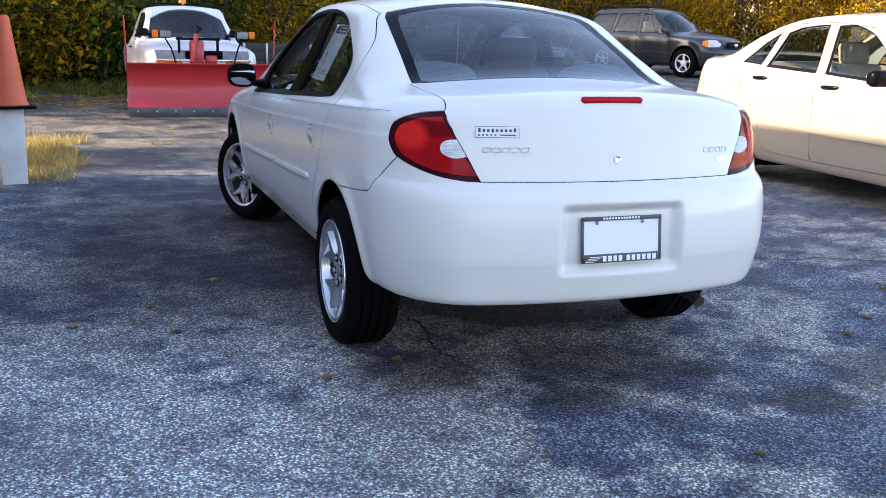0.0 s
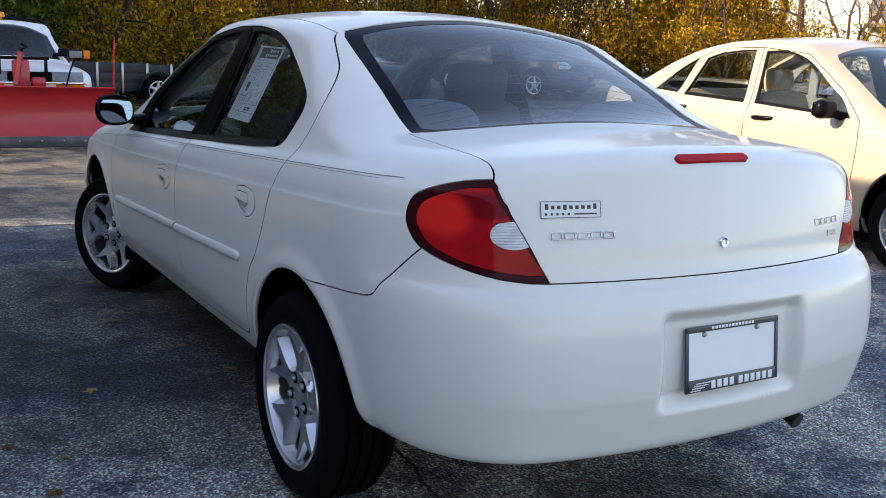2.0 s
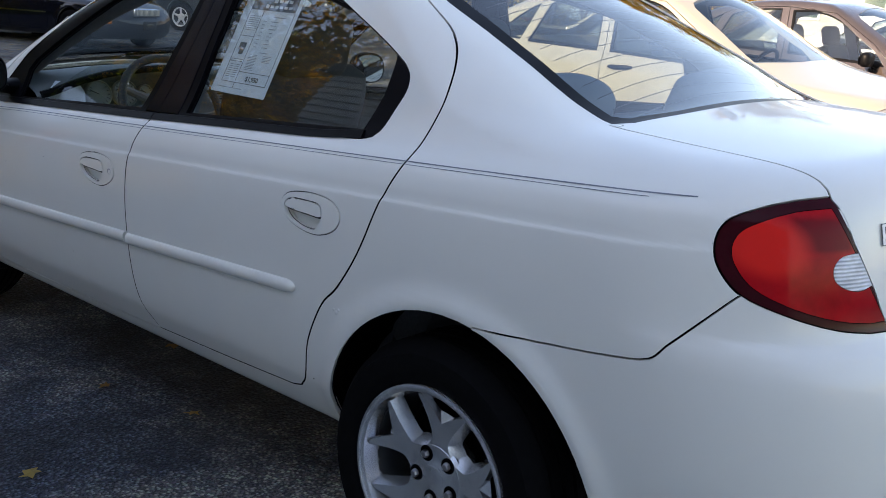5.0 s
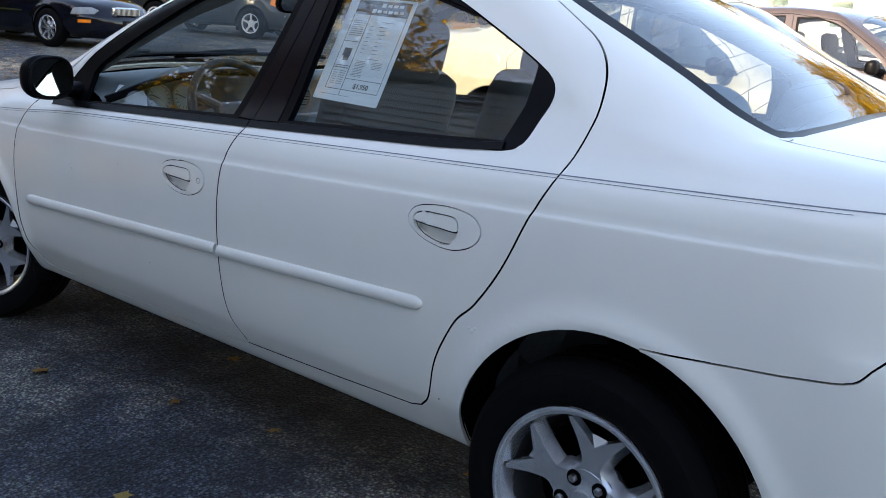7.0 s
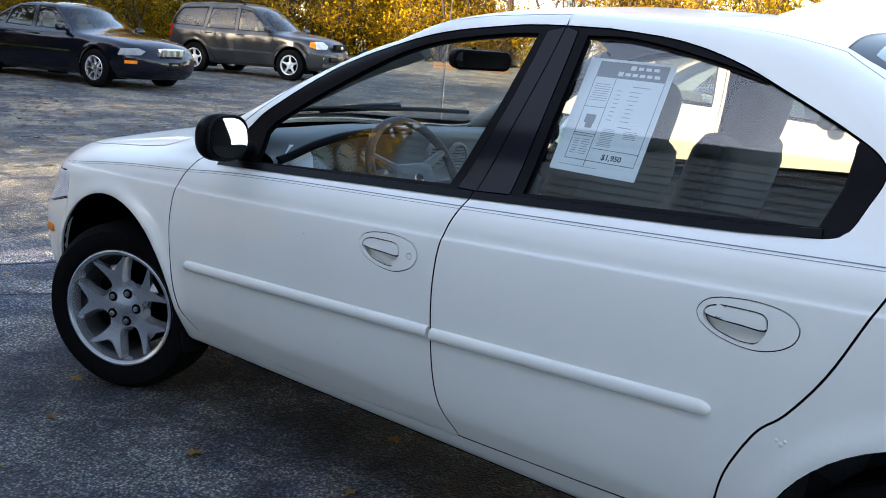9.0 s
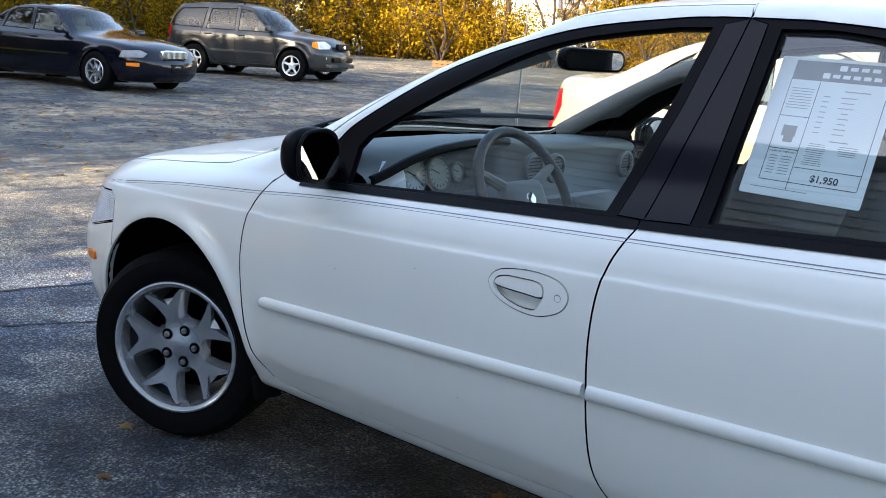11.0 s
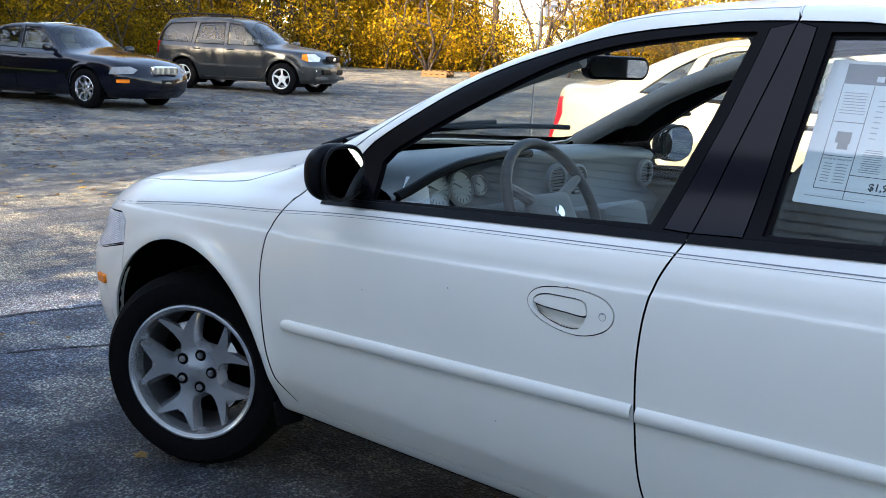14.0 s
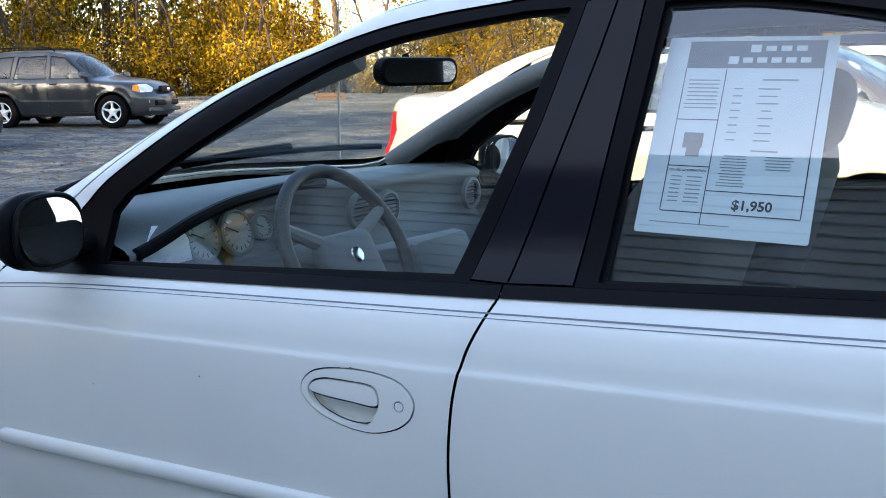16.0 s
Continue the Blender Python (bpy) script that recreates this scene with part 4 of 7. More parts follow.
# exhaust
tip = rod([(0.40, -0.45, 0.30), (0.42, -0.60, 0.305), (0.43, -0.69, 0.298), (0.434, -0.735, 0.282)], [0.020, 0.020, 0.021, 0.023], 16)
part("exhaust_pipe", tip, material("sooty_steel", (0.06, 0.055, 0.05), 0.6, 0.6, grain=0.3, scale=40), white_sedan, "short rusty steel exhaust tip")


# side: mouldings and pinstripes
def moulding(y0, z0, y1, z1, side, front_round, rear_round, parent):
    """A rounded protective strip along the doors."""
    vs, fs = [], []
    n, m = 44, 10
    for i in range(n + 1):
        t = 0.5 - 0.5 * math.cos(math.pi * i / n)
        y, z = y0 + (y1 - y0) * t, z0 + (z1 - z0) * t
        d0, d1 = t * abs(y1 - y0), (1 - t) * abs(y1 - y0)
        h = 0.0165
        if front_round and d0 < 0.03:
            h *= math.sqrt(max(0.02, 1 - (1 - d0 / 0.03) ** 2))
        if rear_round and d1 < 0.03:
            h *= math.sqrt(max(0.02, 1 - (1 - d1 / 0.03) ** 2))
        x = flank_x(y, z)
        for j in range(m + 1):
            a = math.pi * j / m
            vs.append((side * (x - 0.003 + 0.014 * math.sin(a) ** 0.7 * min(1, h / 0.012)), y, z + h * math.cos(a)))
        if i:
            o = i * (m + 1)
            fs += [[o - m - 1 + j, o - m + j, o + j + 1, o + j] for j in range(m)]
    fs += [list(range(m + 1)), list(range(len(vs) - 1, len(vs) - m - 2, -1))]
    ob = raw("side_moulding", vs, fs, WHITE, parent, "white protective side moulding")
    return ob


for side in (-1, 1):
    moulding(2.194, 0.5535, 1.174, 0.5905, side, True, False, white_sedan)
    moulding(1.163, 0.588, 0.437, 0.617, side, False, True, white_sedan)
    PIN = curve([(3.05, 0.766), (2.60, 0.816), (2.25, 0.843), (1.90, 0.870), (1.13, 0.905), (0.64, 0.928), (0.19, 0.949), (-0.36, 0.9755), (-0.50, 0.9815)], 8)
    strip(sedan_body, PIN, 0.0010, 0.0006, STRIPE, "pinstripe", white_sedan, side)
    strip(sedan_body, [(a, b - 0.0062) for a, b in PIN if a > -0.44], 0.0005, 0.0006, STRIPE, "pinstripe", white_sedan, side)
    # key lock in the front handle
    part("key_lock", lathe([(0.0, side * 0.0022), (0.0065, side * 0.0022), (0.0078, side * 0.0032), (0.0088, side * 0.0018), (0.0088, -side * 0.01)], "x", 20, (side * (flank_x(1.255, 0.765) - 0.001), 1.252, 0.764)), STEEL, white_sedan, "steel key lock")
    # marker lamp on the front corner
    p_ = np.array([[side * flank_x(3.09, 0.515), 3.09, 0.515]])
    n_ = Vector(skin.normals(p_)[0])
    r_ = Vector((0, 0, 1)).cross(n_).normalized()
    m = Matrix.Translation(Vector(p_[0]) - n_ * 0.001) @ Matrix((r_, n_.cross(r_), n_)).transposed().to_4x4()
    part("side_marker", moved(tablet(0.062, 0.028, 0.008, 0.006), m), AMBER, white_sedan, "amber side marker")
    # door mirror
    cx, cy, cz = side * 0.843, 1.955, 0.976
    bm = bmesh.new()
    bmesh.ops.create_uvsphere(bm, u_segments=32, v_segments=20, radius=1)
    for v in bm.verts:
        x, y, z = v.co
        flat = 0.026 if y < 0 else 0.060
        s = 1 / (abs(x) ** 2.6 + abs(z) ** 2.6 + 1e-9) ** (1 / 2.6) * math.hypot(x, z) if math.hypot(x, z) > 1e-4 else 1
        v.co = Vector((x * 0.078 * s, y * flat, z * 0.067 * s))
    mir = part("door_mirror", moved(bm, pose(cx, cy, cz, 0, 0, -side * 6)), BLACKTRIM, white_sedan, "black plastic door mirror")
    oval = [(0.071 * math.copysign(abs(math.cos(a)) ** 0.75, math.cos(a)), 0.0585 * math.copysign(abs(math.sin(a)) ** 0.75, math.sin(a))) for a in [2 * math.pi * k / 40 for k in range(40)]]
    part("mirror_glass", moved(prism(oval, 0.003), pose(cx, cy, cz, -7.5 if side < 0 else 3, 0, 8.5 if side < 0 else -32) @ Matrix.Translation((0, -0.034, 0))), MIRROR, mir, "convex mirror glass")
    rim = rod([(1.05 * a, 0, 1.05 * b) for a, b in oval], 0.005, 8, True)
    part("mirror_rim", moved(rim, pose(cx, cy, cz, 0, 0, -side * 9) @ Matrix.Translation((0, -0.028, 0))), BLACKTRIM, mir)
    foot = rod([(side * 0.70, 2.02, 0.925), (side * 0.76, 2.0, 0.930), (side * 0.79, 1.965, 0.945)], [0.045, 0.035, 0.03], 14)
    for v in foot.verts:
        v.co.z = 0.935 + (v.co.z - 0.935) * 0.6
    part("mirror_foot", foot, BLACKTRIM, mir)

# paint chips and a rust blister
CHIP = material("rust_chip", (0.07, 0.04, 0.03), 0.8)
for y, z, r in ((1.641, 0.751, 0.0015), (0.391, 0.401, 0.0018), (1.9, 0.70, 0.0011), (1.5, 0.48, 0.0012)):
    part("paint_chip", moved(lathe([(0.0, 0.0006), (r * 0.7, 0.0006), (r, 0.0), (r, -0.001)], "x", 9), pose(-flank_x(y, z), y, z, 0, 0, 180)), CHIP, white_sedan, "small dark paint chip")

for y, z, r in ((0.295, 0.593, 0.007), (0.304, 0.598, 0.0045), (0.287, 0.600, 0.004)):
    part("paint_blister", moved(lathe([(0.0, 0.0014), (r * 0.5, 0.0011), (r, -0.0004)], "x", 14), pose(-flank_x(y, z), y, z, 0, 0, 180)), WHITE, white_sedan, "blistered white paint")

# belt mouldings under the side windows
for side in (-1, 1):
    strip(sedan_body, [(2.10 + (1.1205 - 2.10) * k / 20, 0.884 + (0.931 - 0.884) * k / 20) for k in range(21)], 0.008, 0.004, BLACKTRIM, "belt_moulding", white_sedan, side)
    strip(sedan_body, [(1.1175 + (0.302 - 1.1175) * k / 20, 0.932 + (0.9768 - 0.932) * k / 20 + 0.008 * max(0.0, (k - 15) / 5) ** 2) for k in range(21)], 0.008, 0.004, BLACKTRIM, "belt_moulding", white_sedan, side)

# mud flap behind the front wheel
for side in (-1, 1):
    part("mud_flap", solid((side * 0.70, 2.265, 0.272), (0.085, 0.018, 0.07), 0.008, pose(0, 0, 0, -18, 0, side * 10)), RUBBER, white_sedan)

# wipers at the foot of the windscreen
def screen_at(x, y, lift):
    z = np.linspace(0.85, 1.45, 900)
    f = sedan_body(np.full(900, x), np.full(900, y), z)
    return (x, y, float(z[int(np.argmax(f > 0))]) + lift)


for ends, arm_ends in (((0.55, 2.205, -0.06, 2.415), (-0.02, 2.46, 0.27, 2.325)), ((0.02, 2.385, -0.49, 2.275), (-0.48, 2.375, -0.25, 2.355))):
    at_ = lambda q, k, lift, bow=0.0: screen_at(q[0] + (q[2] - q[0]) * k, q[1] + (q[3] - q[1]) * k + bow * 4 * k * (1 - k), lift)
    w_ = part("wiper", rod([at_(ends, k / 12, 0.008, 0.03) for k in range(13)], 0.009, 8), BLACKTRIM, white_sedan, "black wiper blade")
    part("wiper_arm", rod([at_(arm_ends, k / 6, 0.022) for k in range(7)] + [at_(ends, 0.45, 0.020, 0.03)], 0.008, 8), BLACKTRIM, w_)

# aerial on the far front wing
part("aerial", rod([(0.66, 2.45, 0.88), (0.66, 2.44, 1.2), (0.66, 2.42, 1.66)], [0.006, 0.003, 0.0015], 8), STEEL, white_sedan, "thin steel aerial")


# cabin
def cushion(w, d, h, r, puff=0.0, n=8):
    """A padded block, its faces bulging by puff."""
    bm = bmesh.new()
    bmesh.ops.create_cube(bm, size=1)
    bmesh.ops.subdivide_edges(bm, edges=bm.edges, cuts=n, use_grid_fill=True)
    half = Vector((w / 2, d / 2, h / 2))
    for v in bm.verts:
        q = Vector((v.co.x * w, v.co.y * d, v.co.z * h))
        core = Vector([max(-half[i] + r, min(half[i] - r, q[i])) for i in range(3)])
        out = q - core
        q = core + (out.normalized() * r if out.length > 1e-9 else out)
        k = (1 - (2 * v.co.x) ** 2) * (1 - (2 * v.co.z) ** 2)
        q.y += math.copysign(puff * k, v.co.y) if abs(v.co.y) > 0.49 else 0
        v.co = q
    return bm


for x in (-0.36, 0.36):
    part("seat_cushion", moved(cushion(0.50, 0.50, 0.16, 0.06, 0.01), pose(x, 1.33, 0.50, 8, 0, 0)), SEAT, white_sedan, "grey cloth front seat")
    back = part("seat_back", moved(cushion(0.48, 0.13, 0.62, 0.06, 0.015), pose(x, 1.03, 0.78, 17, 0, 0)), SEAT, white_sedan, "grey cloth seat back")
    part("headrest", moved(cushion(0.27, 0.10, 0.19, 0.048, 0.012), pose(x, 0.915, 1.135, 14, 0, 0)), SEAT, back, "grey cloth headrest")
    for dx in (-0.06, 0.06):
        part("headrest_post", rod([(x + dx, 0.94, 1.02), (x + dx, 0.92, 1.10)], 0.006, 8), STEEL, back)
part("rear_seat", moved(cushion(1.28, 0.46, 0.18, 0.07, 0.0), pose(0, 0.50, 0.48, 6, 0, 0)), SEAT, white_sedan, "grey cloth rear bench")
part("rear_seat_back", moved(cushion(1.26, 0.15, 0.58, 0.06, 0.0), pose(0, 0.17, 0.74, 22, 0, 0)), SEAT, white_sedan)
for x in (-0.37, 0.37):
    bm = cushion(0.36, 0.11, 0.18, 0.052, 0.01)
    for v in bm.verts:
        v.co.z *= 1 - 0.35 * (v.co.x / 0.18) ** 2 if v.co.z > 0 else 1
    part("rear_headrest", moved(bm, pose(x, 0.045, 1.045, 22, 0, 0)), LINER, white_sedan, "pale grey rear seat headrest")
part("parcel_shelf", solid((0, -0.12, 1.005), (1.16, 0.28, 0.02), 0.006), TRIMGREY, white_sedan, "grey parcel shelf")

# dashboard: its top sweeps back to a dark brow over the dials
BROW = [(-0.70, 0.905), (-0.62, 0.924), (-0.50, 0.962), (-0.37, 0.986), (-0.17, 0.998), (-0.04, 0.990), (0.10, 0.976), (0.40, 0.968), (0.66, 0.955)]
vs, fs = [], []
N = 56
for i in range(N + 1):
    x = -0.67 + 1.34 * i / N
    brow = float(ramp(x, -0.66, -0.58) * ramp(-x, 0.10, 0.18))
    bow = 0.30 * x * x
    e = float(knots(x, BROW))
    rows = [(2.44 - bow, 0.945), (2.30 - bow * 0.8, 0.955 + 0.2 * (e - 0.95)), (2.12, 0.972 + 0.55 * (e - 0.965)), (1.99, 0.984 + 0.85 * (e - 0.975)), (1.945, e + 0.002), (1.93, e - 0.010), (1.935, e - 0.026),
            (1.95 + 0.08 * brow, e - 0.040), (1.95 + 0.07 * brow, 0.83), (1.90, 0.79), (1.93, 0.70), (1.99, 0.55)]
    vs += [(x, y, z) for y, z in rows]
    if i:
        o = i * 12
        fs += [[o - 12 + j, o - 11 + j, o + j + 1, o + j] for j in range(11)]
dash = raw("dashboard", vs, fs, DASH, white_sedan, "dark grey moulded dashboard")
part("centre_console", solid((0.0, 1.80, 0.60), (0.24, 0.42, 0.46), 0.03, pose(0, 0, 0, -14, 0, 0)), DASH, dash)
part("dial_brow", rod([(x, 1.928, float(knots(x, BROW)) - 0.010) for x in np.linspace(-0.655, -0.09, 26)], 0.013, 10), BLACKTRIM, dash, "black brow over the dials")
DIAL = material("dial_face", (0.34, 0.38, 0.36), 0.5)
for x, r in ((-0.408, 0.046), (-0.305, 0.046), (-0.222, 0.026), (-0.490, 0.026)):
    d = part("dial", moved(lathe([(0.0, 0.002), (r - 0.003, 0.002), (r, 0.008), (r + 0.004, 0.004), (r + 0.004, -0.01)], "y", 32), pose(x, 2.005, 0.893, 180 - 14, 0, 0)), DIAL, dash, "white-faced round dial")
    bm = bmesh.new()
    for k in range(13):
        a = radians(-40 + 260 * k / 12)
        box(bm, (r * 0.80 * math.cos(a), 0.003, r * 0.80 * math.sin(a)), (0.009 * r / 0.046, 0.001, 0.002), 0, Matrix.Rotation(-a, 4, "Y"))
    box(bm, (-r * 0.35, 0.004, -r * 0.15), (r * 0.8, 0.001, 0.003), 0, Matrix.Rotation(radians(-25), 4, "Y"))
    part("dial_marks", moved(bm, pose(x, 2.005, 0.893, 180 - 14, 0, 0)), INK, d)
for x, z in ((0.045, 0.900), (0.165, 0.893), (0.60, 0.885)):
    v_ = part("air_vent", moved(lathe([(0.035, 0.0), (0.040, 0.006), (0.047, 0.004), (0.048, -0.01)], "y", 28), pose(x, 1.918, z, 180, 0, 0)), DASH, dash, "round air vent")
    bm = bmesh.new()
    for k in range(-3, 4):
        box(bm, (0, 0, k * 0.010), (2 * math.sqrt(0.036**2 - (k * 0.010) ** 2), 0.006, 0.0025))
    part("vent_slats", moved(bm, pose(x, 1.917, z, 180, 0, 0)), BLACKTRIM, v_)

# steering wheel
sw = pose(-0.305, 1.695, 0.873, 62, 0, 0)
ring = [(0.183 * math.cos(2 * math.pi * k / 40), 0.183 * math.sin(2 * math.pi * k / 40), 0) for k in range(40)]
wheel_ = part("steering_wheel", moved(rod(ring, 0.0145, 12, True), sw), material("wheel_rim_plastic", (0.035, 0.038, 0.042), 0.5, grain=0.1, scale=200), white_sedan, "four-spoke steering wheel")
bm = cushion(0.17, 0.13, 0.05, 0.022, 0.0, 6)
part("wheel_pad", moved(bm, sw @ Matrix.Translation((0, -0.02, -0.012))), DASH, wheel_)
bm = bmesh.new()
for a in (25, 155, 250, 290):
    rod([(0.06 * math.cos(radians(a)), 0.06 * math.sin(radians(a)), -0.012), (0.175 * math.cos(radians(a)), 0.175 * math.sin(radians(a)), 0.0)], [0.017, 0.012], 8, bm=bm)
part("wheel_spokes", moved(bm, sw), TRIMGREY, wheel_)
part("wheel_emblem", moved(lathe([(0.0, 0.004), (0.016, 0.003), (0.018, 0.0)], "z", 24), sw @ Matrix.Translation((0, -0.012, 0.014))), CHROME, wheel_, "round silver emblem")
part("steering_column", rod([(-0.305, 1.72, 0.862), (-0.315, 1.98, 0.79)], 0.045, 14), DASH, white_sedan)

# interior mirror, and a pale bent sheet added on the dashboard
rv_at = pose(0.005, 1.72, 1.236, 4.0, 0, -15)
rv = part("interior_mirror", moved(prism(rounded(0.238, 0.064, 0.030), 0.030, 0.005), rv_at @ Matrix.Translation((0, -0.012, 0))), BLACKTRIM, white_sedan, "black rear-view mirror")
part("interior_mirror_glass", moved(prism(rounded(0.218, 0.048, 0.023), 0.002), rv_at @ Matrix.Translation((0, -0.0135, 0))), MIRROR, rv)
part("mirror_stalk", rod([(0.005, 1.735, 1.24), (0.0, 1.75, 1.275)], 0.008, 8), BLACKTRIM, rv)
# a pale bent sheet, added for a pale shape at the dash end
pap = thing("pale_sheet", pose(-0.54, 1.935, 0.862, 0, 0, 12), "pale bent sheet added at the end of the dashboard", "paper")
bm = bmesh.new()
face_ = [(-0.105, 0.0), (0.085, -0.012), (0.092, 0.030), (0.078, 0.052), (0.050, 0.066), (-0.030, 0.074), (-0.072, 0.040)]
bm.faces.new([bm.verts.new((x, 0.010 + 0.25 * z + 0.012 * math.sin(9 * x), z + 0.013)) for x, z in face_])
bmesh.ops.solidify(bm, geom=list(bm.faces), thickness=0.0012)
part("sheet", bm, material("pale_blue_sheet", (0.72, 0.78, 0.84), 0.6, stain=0.05, stain_scale=12), pap, smooth=False)
# padded trim along the windscreen pillars
for side in (-1, 1):
    line = [(0.545 - 0.10 * k / 10, 2.18 - 0.64 * k / 10) for k in range(11)]
    part("pillar_trim", rod([tuple(Vector(screen_at(side * x, y, -0.040)) + Vector((side * 0.028, 0, -0.012))) for x, y in line], 0.030, 12), TRIMGREY, white_sedan, "pale grey windscreen pillar trim")

# the sale sheet taped inside the rear door window
SHEET_W, SHEET_H = 0.2216, 0.2856
origin = Vector((-0.640, 0.738, 1.011))
along = Vector((-0.015, 1.0, 0.022)).normalized()
upward = Vector((0.454, -0.013, 0.891))
upward = (upward - along * upward.dot(along)).normalized()
face = upward.cross(along).normalized()
if face.x > 0:
    face = -face
# x runs to the front edge reversed so that the words read from outside
mx = Matrix((-along, upward, face)).transposed().to_4x4()
sheet = thing("sale_sheet", Matrix.Translation(origin + along * SHEET_W / 2 + upward * SHEET_H / 2 + face * -0.001) @ mx, "laminated white sale sheet with a grey heading and a price", "sign")
part("laminate", tablet(SHEET_W, SHEET_H, 0.0008, 0.004), PAPER, sheet, "clear laminate edge")
def bars(name, rows, mat, z=0.0012):
    bm = bmesh.new()
    for cx, cy, w, h in rows:
        box(bm, (cx, cy, z), (w, h, 0.0004))
    return part(name, bm, mat, sheet, smooth=False)


bars("heading", [(0.008, 0.116, 0.178, 0.040)], BANNER)
blocks = [(0.008 + k * 0.0195, 0.1245, 0.0135, 0.0075 if k else 0.011) for k in range(4)]
blocks += [(-0.019 + k * 0.0185, 0.1075, 0.0130, 0.0075 if k else 0.011) for k in range(6)]
bars("heading_bars", blocks, PAPER, 0.0018)
lines = [(-0.081, 0.0, 0.0012, 0.190), (-0.081 + 0.178, 0.0, 0.0012, 0.190), (-0.026, -0.016, 0.0012, 0.222), (0.008, -0.095 - 0.016, 0.178, 0.0014), (0.036, -0.080, 0.122, 0.0012), (-0.0535, 0.020, 0.055, 0.0012), (-0.0535, -0.047, 0.055, 0.0012), (-0.081, -0.055, 0.0012, 0.11), (0.097, -0.055, 0.0012, 0.11)]
bars("rules", lines, INK)
random.seed(5)
words = []
for k in range(8):
    words.append((-0.053, 0.078 - k * 0.0058, 0.046 - 0.006 * random.random(), 0.0014))
for k in range(8):
    words += [(-0.006, 0.066 - k * 0.0105, 0.012, 0.0016), (0.034, 0.066 - k * 0.0105, 0.010 + 0.02 * random.random(), 0.0016)]
for k in range(11):
    words.append((0.004, -0.030 - k * 0.0042, 0.028 + 0.008 * random.random(), 0.0013))
    if k < 5:
        words.append((0.060, -0.030 - k * 0.0042, 0.030 + 0.008 * random.random(), 0.0013))
for k in range(7):
    words += [(-0.067, -0.062 - k * 0.0058, 0.014, 0.0015), (-0.043, -0.062 - k * 0.0058, 0.020, 0.0015)]
words += [(0.046, 0.079, 0.046, 0.002), (0.040, -0.022, 0.034, 0.0018), (-0.04, -0.127, 0.105, 0.0012)]
bars("small_print", words, material("faint_ink", (0.30, 0.32, 0.34), 0.7))
bm = bmesh.new()
box(bm, (-0.054, -0.010, 0.0012), (0.026, 0.022, 0.0004))
box(bm, (-0.052, -0.026, 0.0012), (0.018, 0.014, 0.0004))
for dx in (-0.006, 0.006):
    box(bm, (-0.054 + dx, -0.007, 0.0017), (0.009, 0.010, 0.0004))
part("pump_picture", bm, BANNER, sheet, smooth=False)
lettering("price", "$1,950", 0.0185, INK, sheet, Matrix.Translation((0.036, -0.1035, 0.0014)), 0.0002, 0.0004, align="CENTER")
lettering("hours_heading", "HOURS OF OPERATION", 0.0046, INK, sheet, Matrix.Translation((-0.0535, -0.0545, 0.0014)), 0.0002, align="CENTER")


# ---- the other vehicles ----
def ground_z(x, y):
    """The car park lies flat by the white car and rises gently towards the wood."""
    s = 0.45 * x + 0.89 * y - 9.0
    return 0.019 * 0.5 * (s + math.sqrt(s * s + 4.0)) if s > -30 else 0.0


def on_ground(x, y, turn=0.0, scale=1.0):
    return Matrix.Translation((x, y, ground_z(x, y))) @ Matrix.Rotation(radians(turn), 4, "Z") @ Matrix.Scale(scale, 4)



def car_shape(spec):
    """A skin function from a car's own tables."""
    def value(x, y, z):
        x = np.abs(x)
        shear = spec["rake"] * (y - 1.1) * ramp(z, 0.4, 0.9)
        half = knots(z + shear, spec["flank"]) - spec["taper"] * np.maximum((y - 1.9) / 1.5, 0) ** 2 - 0.03 * np.maximum(-y / 0.9, 0) ** 2
        for cy, cz, cr in spec["arches"]:
            r = np.hypot(y - cy, z - cz)
            half = half + 0.014 * np.exp(-(((r - cr - 0.012) / 0.04) ** 2)) * ramp(z, 0.22, 0.4)
        side = x - half
        rear = -y - (knots(z, spec["tail"]) - 0.20 * x**2 - 0.3 * x**6)
        front = y - (knots(z, spec["nose"]) - spec["prow"] * x**2)
        g0, g1 = spec["screen"]
        eff = y + ramp(y, g0 - 0.2, g0) * ramp(-y, -g1 - 0.6, -g1) * 0.30 * x**2
        slope = (knots(eff + 0.01, spec["roof"]) - knots(eff - 0.01, spec["roof"])) / 0.02
        top = (z - (knots(eff, spec["roof"]) - 0.045 * (x / 0.6) ** 2)) / np.sqrt(1 + slope**2)
        f = smax(side, rear, spec.get("corner", 0.2))
        f = smax(f, front, 0.25)
        f = smax(f, spec["low"] - z, 0.03)
        return smax(f, top, 0.05 + 0.05 * ramp(y, g1, g1 + 0.3))
    return value


def plain_seats(car, xs, y, z, mat):
    for x in xs:
        back = part("seat_back", moved(cushion(0.48, 0.14, 0.58, 0.06, 0.01, 4), pose(x, y, z, 16, 0, 0)), mat, car, "cloth seat back")
        part("headrest", moved(cushion(0.27, 0.10, 0.19, 0.045, 0.01, 4), pose(x, y - 0.11, z + 0.36, 12, 0, 0)), mat, back)


